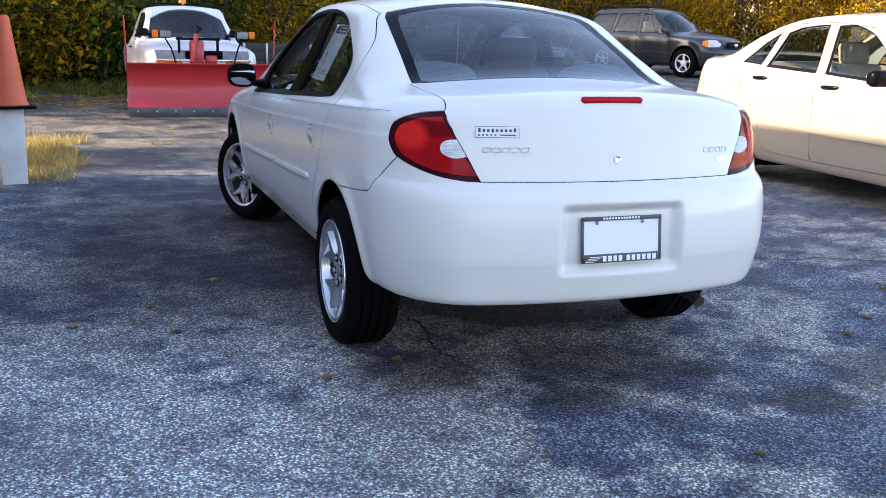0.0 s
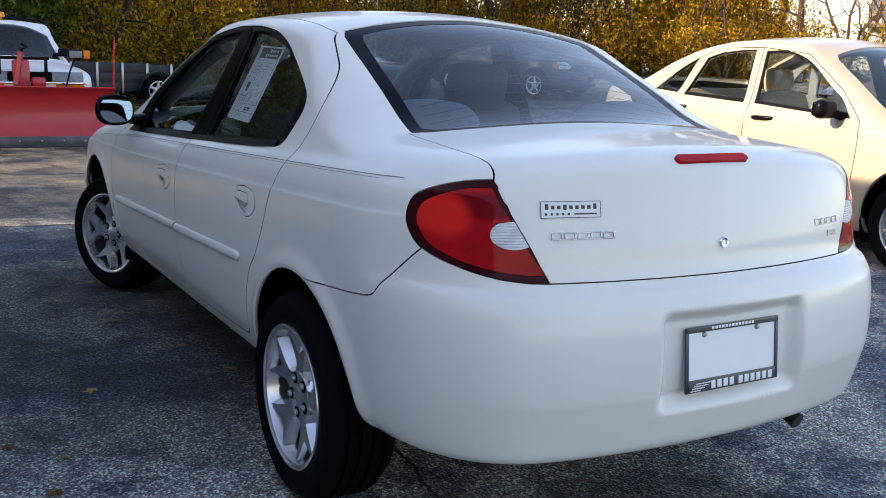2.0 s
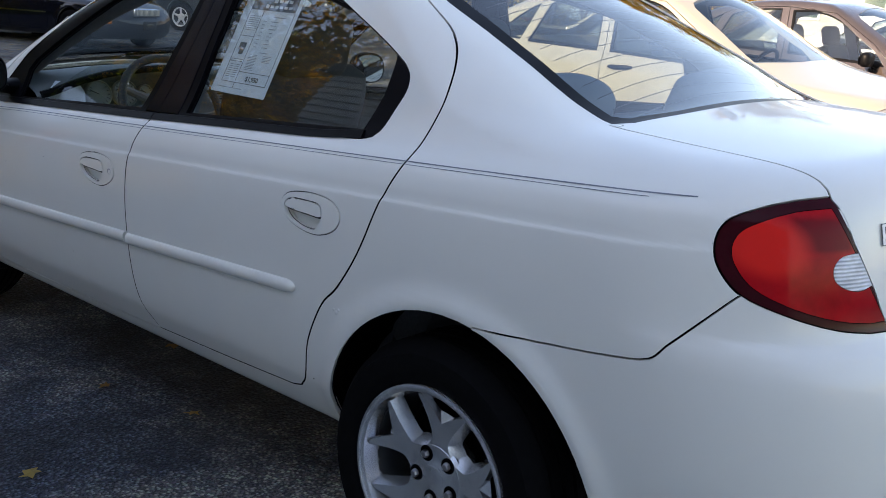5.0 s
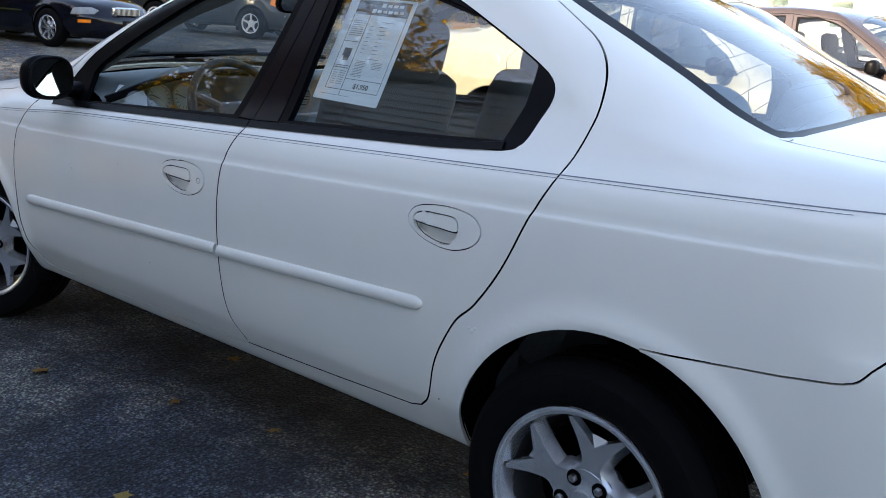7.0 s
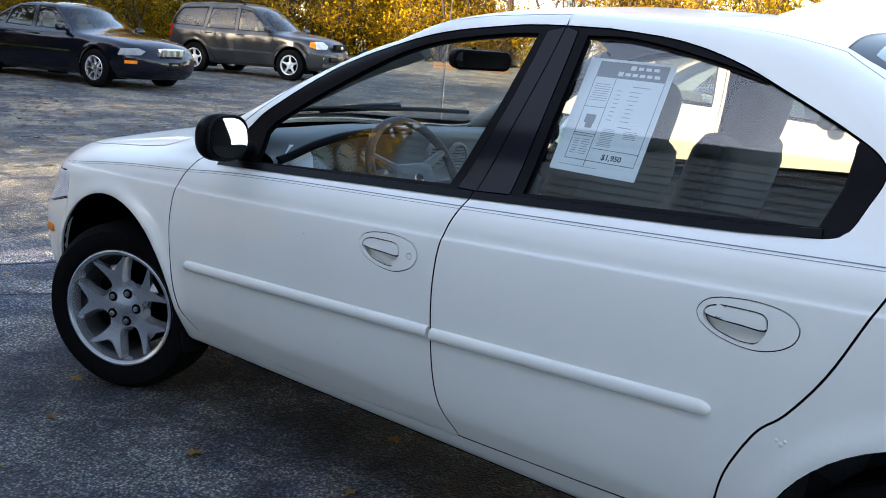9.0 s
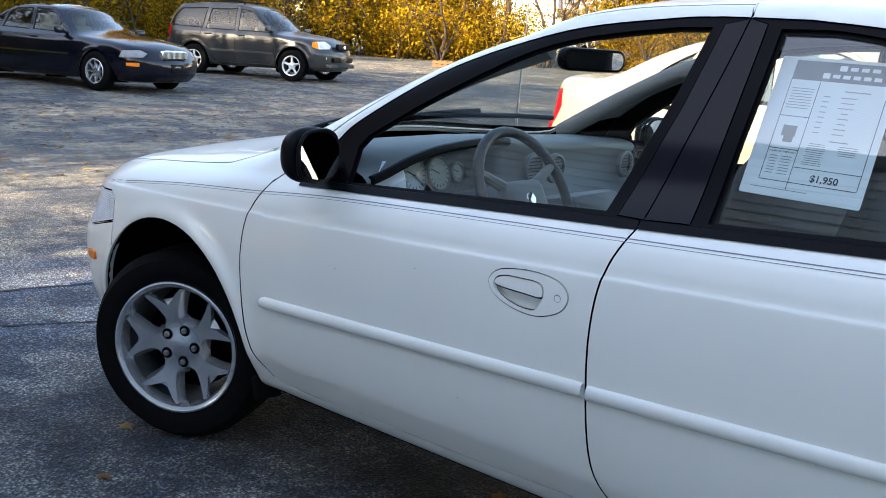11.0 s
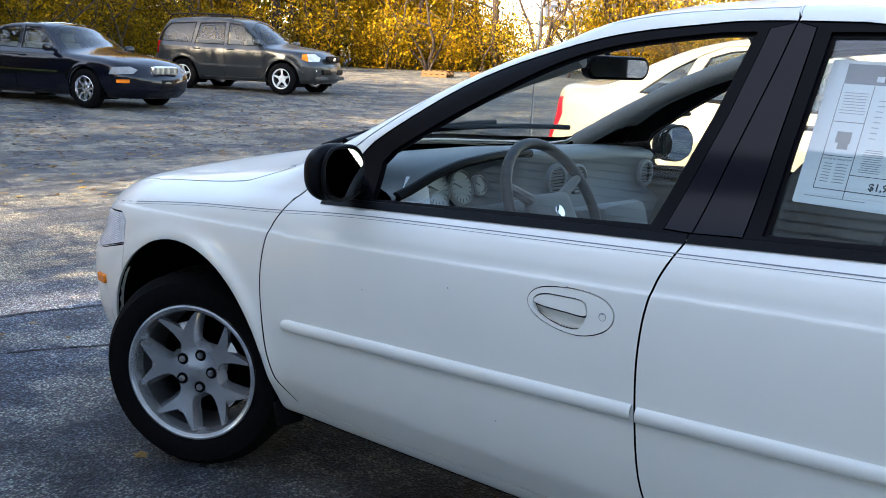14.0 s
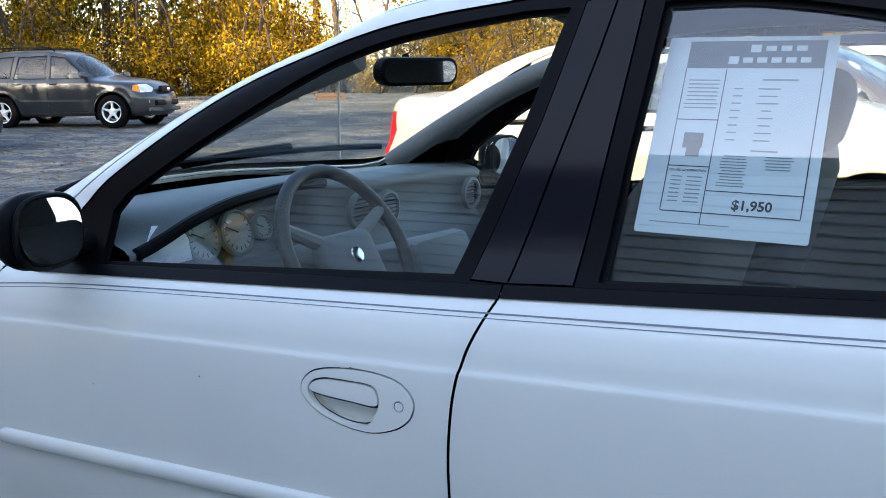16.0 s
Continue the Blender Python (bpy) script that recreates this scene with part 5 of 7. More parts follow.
def parked_car(name, label, m, paint, spec):
    car = thing(name, m, label, "car")
    value = car_shape(spec)
    sk = Skin(value, spec["axis"][0], spec["axis"][1], 0.62, spec.get("step", 0.035), spec.get("angle", 2.2))
    for a in spec["arches"]:
        sk.cut(circle(*a, 40), SIDE, "void", where=lambda c: c[:, 0] < -0.35)
    sk.cut(spec["rear_glass"], TOP, "rear_glass", where=lambda c: (c[:, 2] > 0.95) & (c[:, 1] < 0.8))
    sk.cut(spec["windscreen"], TOP, "windscreen", where=lambda c: (c[:, 2] > 0.9) & (c[:, 1] > 1.0))
    for k, poly in enumerate(spec["doors"]):
        sk.cut(poly, SIDE, "door%d" % k, where=lambda c: c[:, 0] < -0.3)
    both = tuple("door%d" % k for k in range(len(spec["doors"]))) + ("body",)
    for k, (host, poly) in enumerate(spec["windows"]):
        grown = [(sum(a for a, _ in poly) / len(poly) + (a - sum(q for q, _ in poly) / len(poly)) * 1.045, sum(b for _, b in poly) / len(poly) + (b - sum(q for _, q in poly) / len(poly)) * 1.09) for a, b in poly]
        sk.cut(grown, SIDE, "seal%d" % k, among=both, where=lambda c: c[:, 0] < -0.35)
        sk.cut(poly, SIDE, "pane%d" % k, among=("seal%d" % k,))
    for k, (lname, poly, flat, where, mat) in enumerate(spec["lamps"]):
        sk.cut(poly, flat, "lamp%d" % k, where=where)
    sk.panel("body", "body", paint, car, flange=0.025)
    inner = ("body",) + tuple("door%d" % k for k in range(len(spec["doors"])))
    sk.panel("inner_shell", inner, DASH, car, sink=0.03, gap=0.0, flange=0.0)
    for lab, nm in (("rear_glass", "rear_window"), ("windscreen", "windscreen")):
        ob = sk.panel(nm, lab, spec["glass"], car, sink=0.004, gap=0.0, flange=0.0)
        if ob:
            ob.visible_shadow = False
    for side in ("left", "right"):
        doors = [sk.panel("door", "door%d" % k, paint, car, side, gap=0.003) for k in range(len(spec["doors"]))]
        for k, (host, poly) in enumerate(spec["windows"]):
            on = doors[host] if host is not None and doors[host] else car
            sk.panel("window_seal", "seal%d" % k, BLACKTRIM, on, side, sink=0.003, gap=0.0, flange=0.01)
            ob = sk.panel("window_glass", "pane%d" % k, spec["glass"], on, side, sink=0.010, gap=-0.003, flange=0.0)
            if ob:
                ob.visible_shadow = False
        for k, (lname, poly, flat, where, mat) in enumerate(spec["lamps"]):
            sk.panel(lname, "lamp%d" % k, mat, car, side, gap=0.002)

    def reach(y, z):
        x = np.linspace(0.3, 1.2, 600)
        return float(x[int(np.argmax(value(x, np.full(600, y), np.full(600, z)) > 0))])

    for side in (-1, 1):
        for (y, z), mat in spec["handles"]:
            x = reach(y, z)
            bm = rod([(side * (x - 0.005), y + 0.10, z), (side * (x + 0.018), y + 0.06, z), (side * (x + 0.018), y - 0.06, z - 0.003), (side * (x - 0.005), y - 0.10, z - 0.004)], [0.012, 0.016, 0.016, 0.012], 10)
            part("door_handle", bm, mat, car, "dark door handle")
        if spec.get("moulding"):
            y0, y1, z0, z1, hh, mat = spec["moulding"]
            strip(value, [(y0 + (y1 - y0) * k / 16, z0 + (z1 - z0) * k / 16) for k in range(17)], hh, 0.012, mat, "side_moulding", car, side)
        my, mz = spec["mirror"]
        x = reach(my, mz - 0.06)
        mir = part("door_mirror", moved(cushion(0.20, 0.09, 0.125, 0.042, 0.0, 5), pose(side * (x + 0.13), my, mz, 0, 0, side * 10)), spec["mirror_mat"], car, "door mirror")
        part("mirror_foot", rod([(side * (x - 0.03), my + 0.03, mz - 0.05), (side * (x + 0.08), my, mz - 0.02)], [0.035, 0.025], 10), spec["mirror_mat"], mir)
        part("mirror_glass", moved(prism(rounded(0.17, 0.095, 0.03), 0.003), pose(side * (x + 0.13), my, mz, 0, 0, side * 10) @ Matrix.Translation((0, -0.048, 0))), MIRROR, mir)
        for cy, cz, cr in spec["arches"]:
            n = 20
            vs, fs = [], []
            for k in range(n + 1):
                a = radians(-25 + 230 * k / n)
                for r, xx in ((cr + 0.004, spec["track"] + 0.07), (cr + 0.02, spec["track"] - 0.32), (0.02, spec["track"] - 0.32)):
                    vs.append((side * xx, cy + r * math.cos(a), max(0.12, cz + r * math.sin(a))))
                if k:
                    o = 3 * k
                    fs += [[o - 3 + j, o - 2 + j, o + 1 + j, o + j] for j in range(2)]
            raw("wheel_well", vs, fs, DARK, car)
            alloy_wheel(car, pose(side * spec["track"], cy, spec["tyre"], 0, 0, 180 if side > 0 else 0), spec["tyre"], 0.2, spec["rim"], spec.get("spokes", 7), spec.get("alloy", ALLOY), "plain")
    part("floor_pan", solid((0, 1.3, 0.30), (1.0, 3.8, 0.08), 0.01), DARK, car)
    plain_seats(car, (-0.38, 0.38), spec["seats"][0], spec["seats"][2], spec["cloth"])
    part("rear_seat_back", moved(cushion(1.25, 0.15, 0.6, 0.06, 0.0, 4), pose(0, spec["seats"][1], spec["seats"][2] - 0.02, 18, 0, 0)), spec["cloth"], car)
    part("dashboard", moved(cushion(1.36, 0.42, 0.30, 0.07, 0.0, 4), pose(0, spec["screen"][1] - 0.28, spec["seats"][2] + 0.02, -8, 0, 0)), DASH, car)
    part("steering_wheel", moved(rod([(0.18 * math.cos(2 * math.pi * k / 24), 0.18 * math.sin(2 * math.pi * k / 24), 0) for k in range(24)], 0.015, 8, True), pose(-0.38, spec["screen"][1] - 0.65, spec["seats"][2] + 0.10, 62, 0, 0)), BLACKTRIM, car)
    return car, value, reach


CHAMPAGNE = material("champagne_paint", (0.325, 0.285, 0.222), 0.3, 0.1, coat=0.8, stain=0.03, stain_scale=3)
NAVY = material("navy_black_paint", (0.003, 0.0036, 0.008), 0.12, 0.0, coat=0.35, spec=0.22, stain=0.1, stain_scale=3)
GREY = material("dark_grey_paint", (0.026, 0.029, 0.032), 0.3, 0.25, coat=0.4, spec=0.3, stain=0.08, stain_scale=3)
TAN = material("tan_cloth", (0.30, 0.26, 0.20), 0.95, grain=0.15, scale=120)
TINTED = glass_material("tinted_glass", (0.42, 0.48, 0.47), base=0.05)
at_back = lambda c: c[:, 1] < 0.1
at_front = lambda c: c[:, 1] > 2.4

COMPACT = dict(
    roof=[(-1.1, 1.0), (-0.9, 1.06), (-0.7, 1.085), (-0.42, 1.10), (-0.25, 1.135), (0.1, 1.27), (0.4, 1.37), (0.7, 1.42), (1.05, 1.435), (1.35, 1.42), (1.6, 1.365), (1.95, 1.21), (2.35, 1.02), (2.5, 0.975), (2.9, 0.91), (3.2, 0.82), (3.38, 0.72), (3.5, 0.6)],
    flank=[(0.16, 0.62), (0.22, 0.77), (0.30, 0.80), (0.45, 0.825), (0.6, 0.845), (0.75, 0.845), (0.88, 0.825), (0.95, 0.785), (1.02, 0.74), (1.15, 0.69), (1.3, 0.625), (1.45, 0.56)],
    tail=[(0.25, 0.80), (0.4, 0.92), (0.6, 0.95), (0.7, 0.94), (0.78, 0.90), (1.0, 0.86), (1.1, 0.82)], nose=[(0.2, 3.36), (0.35, 3.45), (0.55, 3.46), (0.7, 3.38), (0.85, 3.25)],
    rake=0.03, taper=0.07, prow=0.5, low=0.20, screen=(1.6, 2.4), corner=0.2, axis=(-0.25, 2.7), step=0.028, angle=1.8, arches=[(0.0, 0.31, 0.37), (2.615, 0.31, 0.37)],
    rear_glass=[(0.02, -0.36)] + curve([(0.0, -0.36), (-0.35, -0.34), (-0.56, -0.29)], 5) + curve([(-0.56, -0.2), (-0.50, 0.28)], 5) + curve([(-0.46, 0.36), (-0.2, 0.41), (0.0, 0.42)], 4) + [(0.02, 0.42)],
    windscreen=[(0.02, 2.42)] + curve([(0.0, 2.42), (-0.35, 2.38), (-0.64, 2.24)], 5) + curve([(-0.62, 2.15), (-0.52, 1.68)], 5) + curve([(-0.48, 1.63), (0.0, 1.58)], 4) + [(0.02, 1.58)],
    doors=[curve([(2.13, 0.93), (2.17, 0.75), (2.13, 0.42), (2.06, 0.30)], 5) + [(1.16, 0.29)] + curve([(1.13, 0.35), (1.15, 0.7), (1.12, 0.95)], 4) + [(1.06, 1.34), (1.5, 1.30), (1.9, 1.09)],
           [(1.12, 0.95), (1.15, 0.7), (1.13, 0.35), (1.12, 0.29), (0.52, 0.30)] + curve([(0.46, 0.36), (0.40, 0.56), (0.18, 0.74), (0.12, 0.9), (0.22, 1.0), (0.42, 1.26)], 5) + [(0.6, 1.33), (1.06, 1.34)]],
    windows=[(0, [(2.02, 0.955), (1.18, 0.985), (1.12, 1.30)] + curve([(1.3, 1.31), (1.55, 1.24), (1.9, 1.05)], 4)), (1, [(1.04, 0.99), (0.40, 1.012), (0.52, 1.255)] + curve([(0.65, 1.29), (0.85, 1.31), (0.98, 1.315)], 4)), (None, [(0.30, 1.015), (0.03, 1.03)] + curve([(0.12, 1.10), (0.25, 1.18), (0.40, 1.245)], 4))],
    lamps=[("tail_lamp", [(0.02, 0.66), (-0.10, 0.68), (-0.13, 0.80), (-0.06, 0.98), (0.06, 0.99), (0.12, 0.86)], CORNER, at_back, RED_LENS), ("headlamp", [(1.55, 0.60), (1.95, 0.62), (2.05, 0.70), (1.80, 0.80), (1.66, 0.76)], FORECORNER, at_front, HEAD_LENS)],
    glass=GLASS, handles=[((1.30, 0.90), SATIN), ((0.38, 0.93), SATIN)], moulding=(2.10, 0.50, 0.545, 0.555, 0.028, CHAMPAGNE), mirror=(1.95, 1.00), mirror_mat=SATIN, track=0.745, tyre=0.30, rim=0.195, seats=(1.12, 0.22, 0.80), cloth=TAN)


def raised(z):
    return z + 0.035 * float(ramp(z, 0.92, 1.0)) + 0.03 * float(ramp(z, 1.1, 1.3))


for key in ("roof", "flank", "tail"):
    COMPACT[key] = [(a, raised(b)) if key == "roof" else (raised(a), b) for a, b in COMPACT[key]]
COMPACT["doors"] = [[(a, raised(b)) for a, b in q] for q in COMPACT["doors"]]
COMPACT["windows"] = [(h, [(a, raised(b)) for a, b in q]) for h, q in COMPACT["windows"]]
DUSK = dict(COMPACT)
DUSK.update(step=0.045, angle=2.6, mirror_mat=BLACKTRIM, moulding=None, cloth=SEAT)
focus, focus_value, focus_reach = parked_car("compact_sedan", "champagne beige compact sedan with dark door handles", pose(4.757, 3.783, 0, 0, 0, 180 - 3), CHAMPAGNE, COMPACT)
part("fuel_flap", lathe([(0.0, 0.003), (0.068, 0.003), (0.074, 0.0), (0.074, -0.01)], "x", 32, (focus_reach(-0.02, 0.86) - 0.001, -0.02, 0.86)), CHAMPAGNE, focus, "round fuel filler flap")

LIMO = dict(
    roof=[(-1.3, 0.92), (-1.1, 0.99), (-0.8, 1.02), (-0.35, 1.04), (-0.15, 1.08), (0.35, 1.32), (0.6, 1.41), (1.0, 1.45), (1.4, 1.45), (1.75, 1.40), (2.1, 1.22), (2.5, 1.03), (2.7, 0.99), (3.2, 0.93), (3.55, 0.85), (3.75, 0.75), (3.9, 0.6)],
    flank=[(0.16, 0.66), (0.22, 0.82), (0.32, 0.88), (0.5, 0.92), (0.65, 0.93), (0.8, 0.915), (0.9, 0.88), (0.97, 0.82), (1.05, 0.77), (1.2, 0.70), (1.35, 0.63), (1.5, 0.55)],
    tail=[(0.25, 1.05), (0.45, 1.20), (0.65, 1.22), (0.8, 1.18), (1.0, 1.13)], nose=[(0.2, 3.80), (0.35, 3.93), (0.55, 3.95), (0.64, 3.90), (0.75, 3.84), (0.9, 3.7)],
    rake=0.02, taper=0.045, prow=0.38, low=0.19, screen=(1.75, 2.5), corner=0.22, axis=(-0.5, 3.1), arches=[(0.0, 0.33, 0.38), (2.89, 0.33, 0.38)],
    rear_glass=[(0.02, -0.22), (-0.4, -0.2), (-0.6, -0.12), (-0.54, 0.34), (-0.3, 0.42), (0.02, 0.44)], windscreen=[(0.02, 2.52), (-0.4, 2.46), (-0.70, 2.30), (-0.66, 2.2), (-0.56, 1.80), (-0.3, 1.74), (0.02, 1.72)],
    doors=[curve([(2.28, 0.93), (2.34, 0.75), (2.30, 0.42), (2.22, 0.30)], 4) + [(1.26, 0.29), (1.24, 0.7), (1.24, 0.95), (1.16, 1.38), (1.6, 1.37), (2.0, 1.12)], [(1.24, 0.95), (1.24, 0.7), (1.24, 0.29), (0.5, 0.30)] + curve([(0.45, 0.42), (0.36, 0.6), (0.2, 0.75), (0.16, 0.95), (0.40, 1.28)], 4) + [(0.6, 1.37), (1.16, 1.38)]],
    windows=[(0, [(2.12, 0.97), (1.30, 0.99), (1.22, 1.345), (1.6, 1.33), (1.95, 1.12)]), (1, [(1.17, 0.99), (0.50, 1.01), (0.56, 1.25), (0.70, 1.33), (1.10, 1.345)]), (None, [(0.42, 1.01), (0.16, 1.03), (0.30, 1.15), (0.47, 1.25)])],
    lamps=[("headlamp", [(1.80, 0.60), (2.20, 0.615), (2.28, 0.68), (2.15, 0.735), (1.86, 0.72)], FORECORNER, lambda c: c[:, 1] > 3.0, HEAD_LENS), ("turn_signal", [(1.92, 0.46), (2.14, 0.46), (2.14, 0.52), (1.92, 0.52)], FORECORNER, lambda c: c[:, 1] > 3.0, AMBER), ("tail_lamp", [(0.1, 0.68), (-0.3, 0.68), (-0.3, 0.86), (0.1, 0.86)], CORNER, at_back, RED_LENS)],
    glass=TINTED, handles=[((1.40, 0.86), NAVY), ((0.50, 0.87), NAVY)], moulding=(2.30, 0.40, 0.60, 0.61, 0.014, CHROME), mirror=(2.12, 1.00), mirror_mat=NAVY, track=0.81, tyre=0.335, rim=0.215, seats=(1.25, 0.28, 0.80), cloth=TAN, spokes=8)
buick, v_, r_ = parked_car("large_sedan", "black four-door saloon with a chrome strip and dappled light", on_ground(6.72, 15.80, 180 + 13) @ Matrix.Translation((-0.81, -2.89, 0)), NAVY, LIMO)
part("grille", moved(cushion(0.62, 0.10, 0.16, 0.045, 0.0, 4), pose(0, 3.84, 0.67, 0, 0, 0)), CHROME, buick, "rounded chrome grille")
bm = bmesh.new()
for k in range(-9, 10):
    box(bm, (k * 0.03, 3.90, 0.67), (0.012, 0.03, 0.11))
part("grille_bars", bm, STEEL, buick)
part("front_plate", solid((0, 3.93, 0.44), (0.31, 0.02, 0.15), 0.005), BLACKTRIM, buick, "dark blank front plate")

BRIGHT_LENS = lens_material("bright_headlamp_lens", (0.5, 0.5, 0.48), 0.12)
BRIGHT_ALLOY = material("bright_alloy", (0.70, 0.70, 0.69), 0.35, 0.3, stain=0.1, stain_scale=9)
CLADDING = material("grey_cladding", (0.03, 0.032, 0.034), 0.7, grain=0.2, scale=60)
UTILITY = dict(
    roof=[(-1.15, 1.30), (-1.0, 1.53), (-0.85, 1.64), (-0.4, 1.73), (0.3, 1.77), (0.9, 1.765), (1.35, 1.725), (1.6, 1.655), (1.95, 1.455), (2.28, 1.235), (2.42, 1.165), (2.6, 1.135), (3.0, 1.085), (3.3, 1.02), (3.48, 0.92), (3.6, 0.75)],
    flank=[(0.22, 0.70), (0.30, 0.86), (0.40, 0.90), (0.6, 0.94), (0.85, 0.945), (1.0, 0.925), (1.07, 0.89), (1.15, 0.85), (1.35, 0.78), (1.55, 0.70), (1.75, 0.60)],
    tail=[(0.3, 0.90), (0.5, 1.05), (0.75, 1.05), (0.85, 1.02), (1.1, 0.99), (1.4, 0.86), (1.7, 0.64)], nose=[(0.25, 3.48), (0.4, 3.60), (0.65, 3.62), (0.8, 3.56), (1.0, 3.42)],
    rake=0.02, taper=0.06, prow=0.35, low=0.27, screen=(1.65, 2.4), corner=0.18, axis=(-0.45, 2.85), arches=[(0.0, 0.37, 0.43), (2.70, 0.37, 0.43)],
    rear_glass=[(0.02, -1.2), (-0.6, -1.1), (-0.6, -0.86), (0.02, -0.86)], windscreen=[(0.02, 2.42), (-0.4, 2.36), (-0.70, 2.20), (-0.60, 1.72), (-0.3, 1.64), (0.02, 1.62)],
    doors=[curve([(2.22, 1.05), (2.26, 0.8), (2.20, 0.45), (2.12, 0.36)], 4) + [(1.18, 0.35), (1.16, 1.08), (1.10, 1.66), (1.5, 1.62), (1.95, 1.32)], [(1.16, 1.08), (1.17, 0.35), (0.60, 0.36)] + curve([(0.52, 0.5), (0.40, 0.75), (0.22, 0.9), (0.20, 1.1), (0.28, 1.62)], 4) + [(1.10, 1.67)]],
    windows=[(0, [(2.04, 1.11), (1.22, 1.12), (1.18, 1.60), (1.5, 1.56), (1.9, 1.28)]), (1, [(1.10, 1.12), (0.32, 1.13), (0.38, 1.58), (1.05, 1.61)]), (None, [(0.20, 1.14), (-0.74, 1.17), (-0.66, 1.36), (-0.45, 1.56), (0.24, 1.60)])],
    lamps=[("headlamp", [(1.80, 0.78), (2.10, 0.79), (2.16, 0.87), (2.02, 0.965), (1.80, 0.955)], FORECORNER, lambda c: c[:, 1] > 2.8, BRIGHT_LENS), ("turn_signal", [(1.64, 0.83), (1.795, 0.78), (1.795, 0.955), (1.68, 0.94)], FORECORNER, lambda c: c[:, 1] > 2.7, AMBER), ("tail_lamp", [(0.1, 0.85), (-0.25, 0.85), (-0.2, 1.15), (0.1, 1.15)], CORNER, lambda c: c[:, 1] < -0.5, RED_LENS)],
    glass=TINTED, handles=[((1.32, 1.0), GREY), ((0.42, 1.0), GREY)], moulding=(2.20, 0.45, 0.62, 0.63, 0.022, CLADDING), mirror=(2.08, 1.18), mirror_mat=GREY, track=0.84, tyre=0.365, rim=0.235, seats=(1.15, 0.25, 0.95), cloth=TAN, spokes=5, alloy=BRIGHT_ALLOY)
suv, v_, r_ = parked_car("utility_vehicle", "dark grey sport utility vehicle with silver wheels", on_ground(13.0, 18.0, 180 + 20) @ Matrix.Translation((-0.84, -2.70, 0)), GREY, UTILITY)
for x in (-0.55, 0.55):
    part("roof_rail", rod([(x, -0.6, 1.70), (x, -0.5, 1.79), (x, 0.3, 1.82), (x, 1.1, 1.80), (x, 1.2, 1.72)], 0.016, 8), BLACKTRIM, suv)
part("grille", moved(cushion(0.62, 0.10, 0.15, 0.03, 0.0, 4), pose(0, 3.57, 0.85, 0, 0, 0)), BLACKTRIM, suv, "dark grille")
part("lower_grille", moved(cushion(1.0, 0.10, 0.13, 0.03, 0.0, 4), pose(0, 3.56, 0.55, 0, 0, 0)), BLACKTRIM, suv, "dark lower air intake")
part("front_skid", moved(cushion(1.3, 0.16, 0.10, 0.03, 0.0, 4), pose(0, 3.50, 0.40, 0, 0, 0)), CLADDING, suv, "grey lower bumper edge")
for x in (-0.60, 0.60):
    part("fog_lamp", lathe([(0.0, 0.008), (0.045, 0.006), (0.055, 0.0), (0.055, -0.06)], "y", 16, (x, 3.47, 0.58)), BRIGHT_LENS, suv)
part("grille_badge", moved(cushion(0.16, 0.05, 0.10, 0.02, 0.0, 3), pose(0, 3.60, 0.84, 0, 0, 0)), CHROME, suv)

PEARL = material("pearl_white_paint", (0.72, 0.71, 0.69), 0.3, coat=0.6, stain=0.03, stain_scale=3)
UMBER = material("bronze_paint", (0.075, 0.056, 0.046), 0.25, 0.45, coat=1.0, stain=0.1, stain_scale=3)
parked_car("dark_sedan", "bronze sedan with black mirrors in the row of parked cars", pose(7.35, 3.55, 0, 0, 0, 180 - 4), UMBER, DUSK)
parked_car("white_sedan", "white sedan at the end of the row of parked cars", pose(10.2, 3.2, 0, 0, 0, 180 - 5), PEARL, DUSK)

parked_car("black_utility_vehicle", "black sport utility vehicle with a roof spoiler behind the parked cars", pose(13.6, 2.9, 0, 0, 0, 180 - 5), NAVY, dict(UTILITY, step=0.05, angle=2.8))

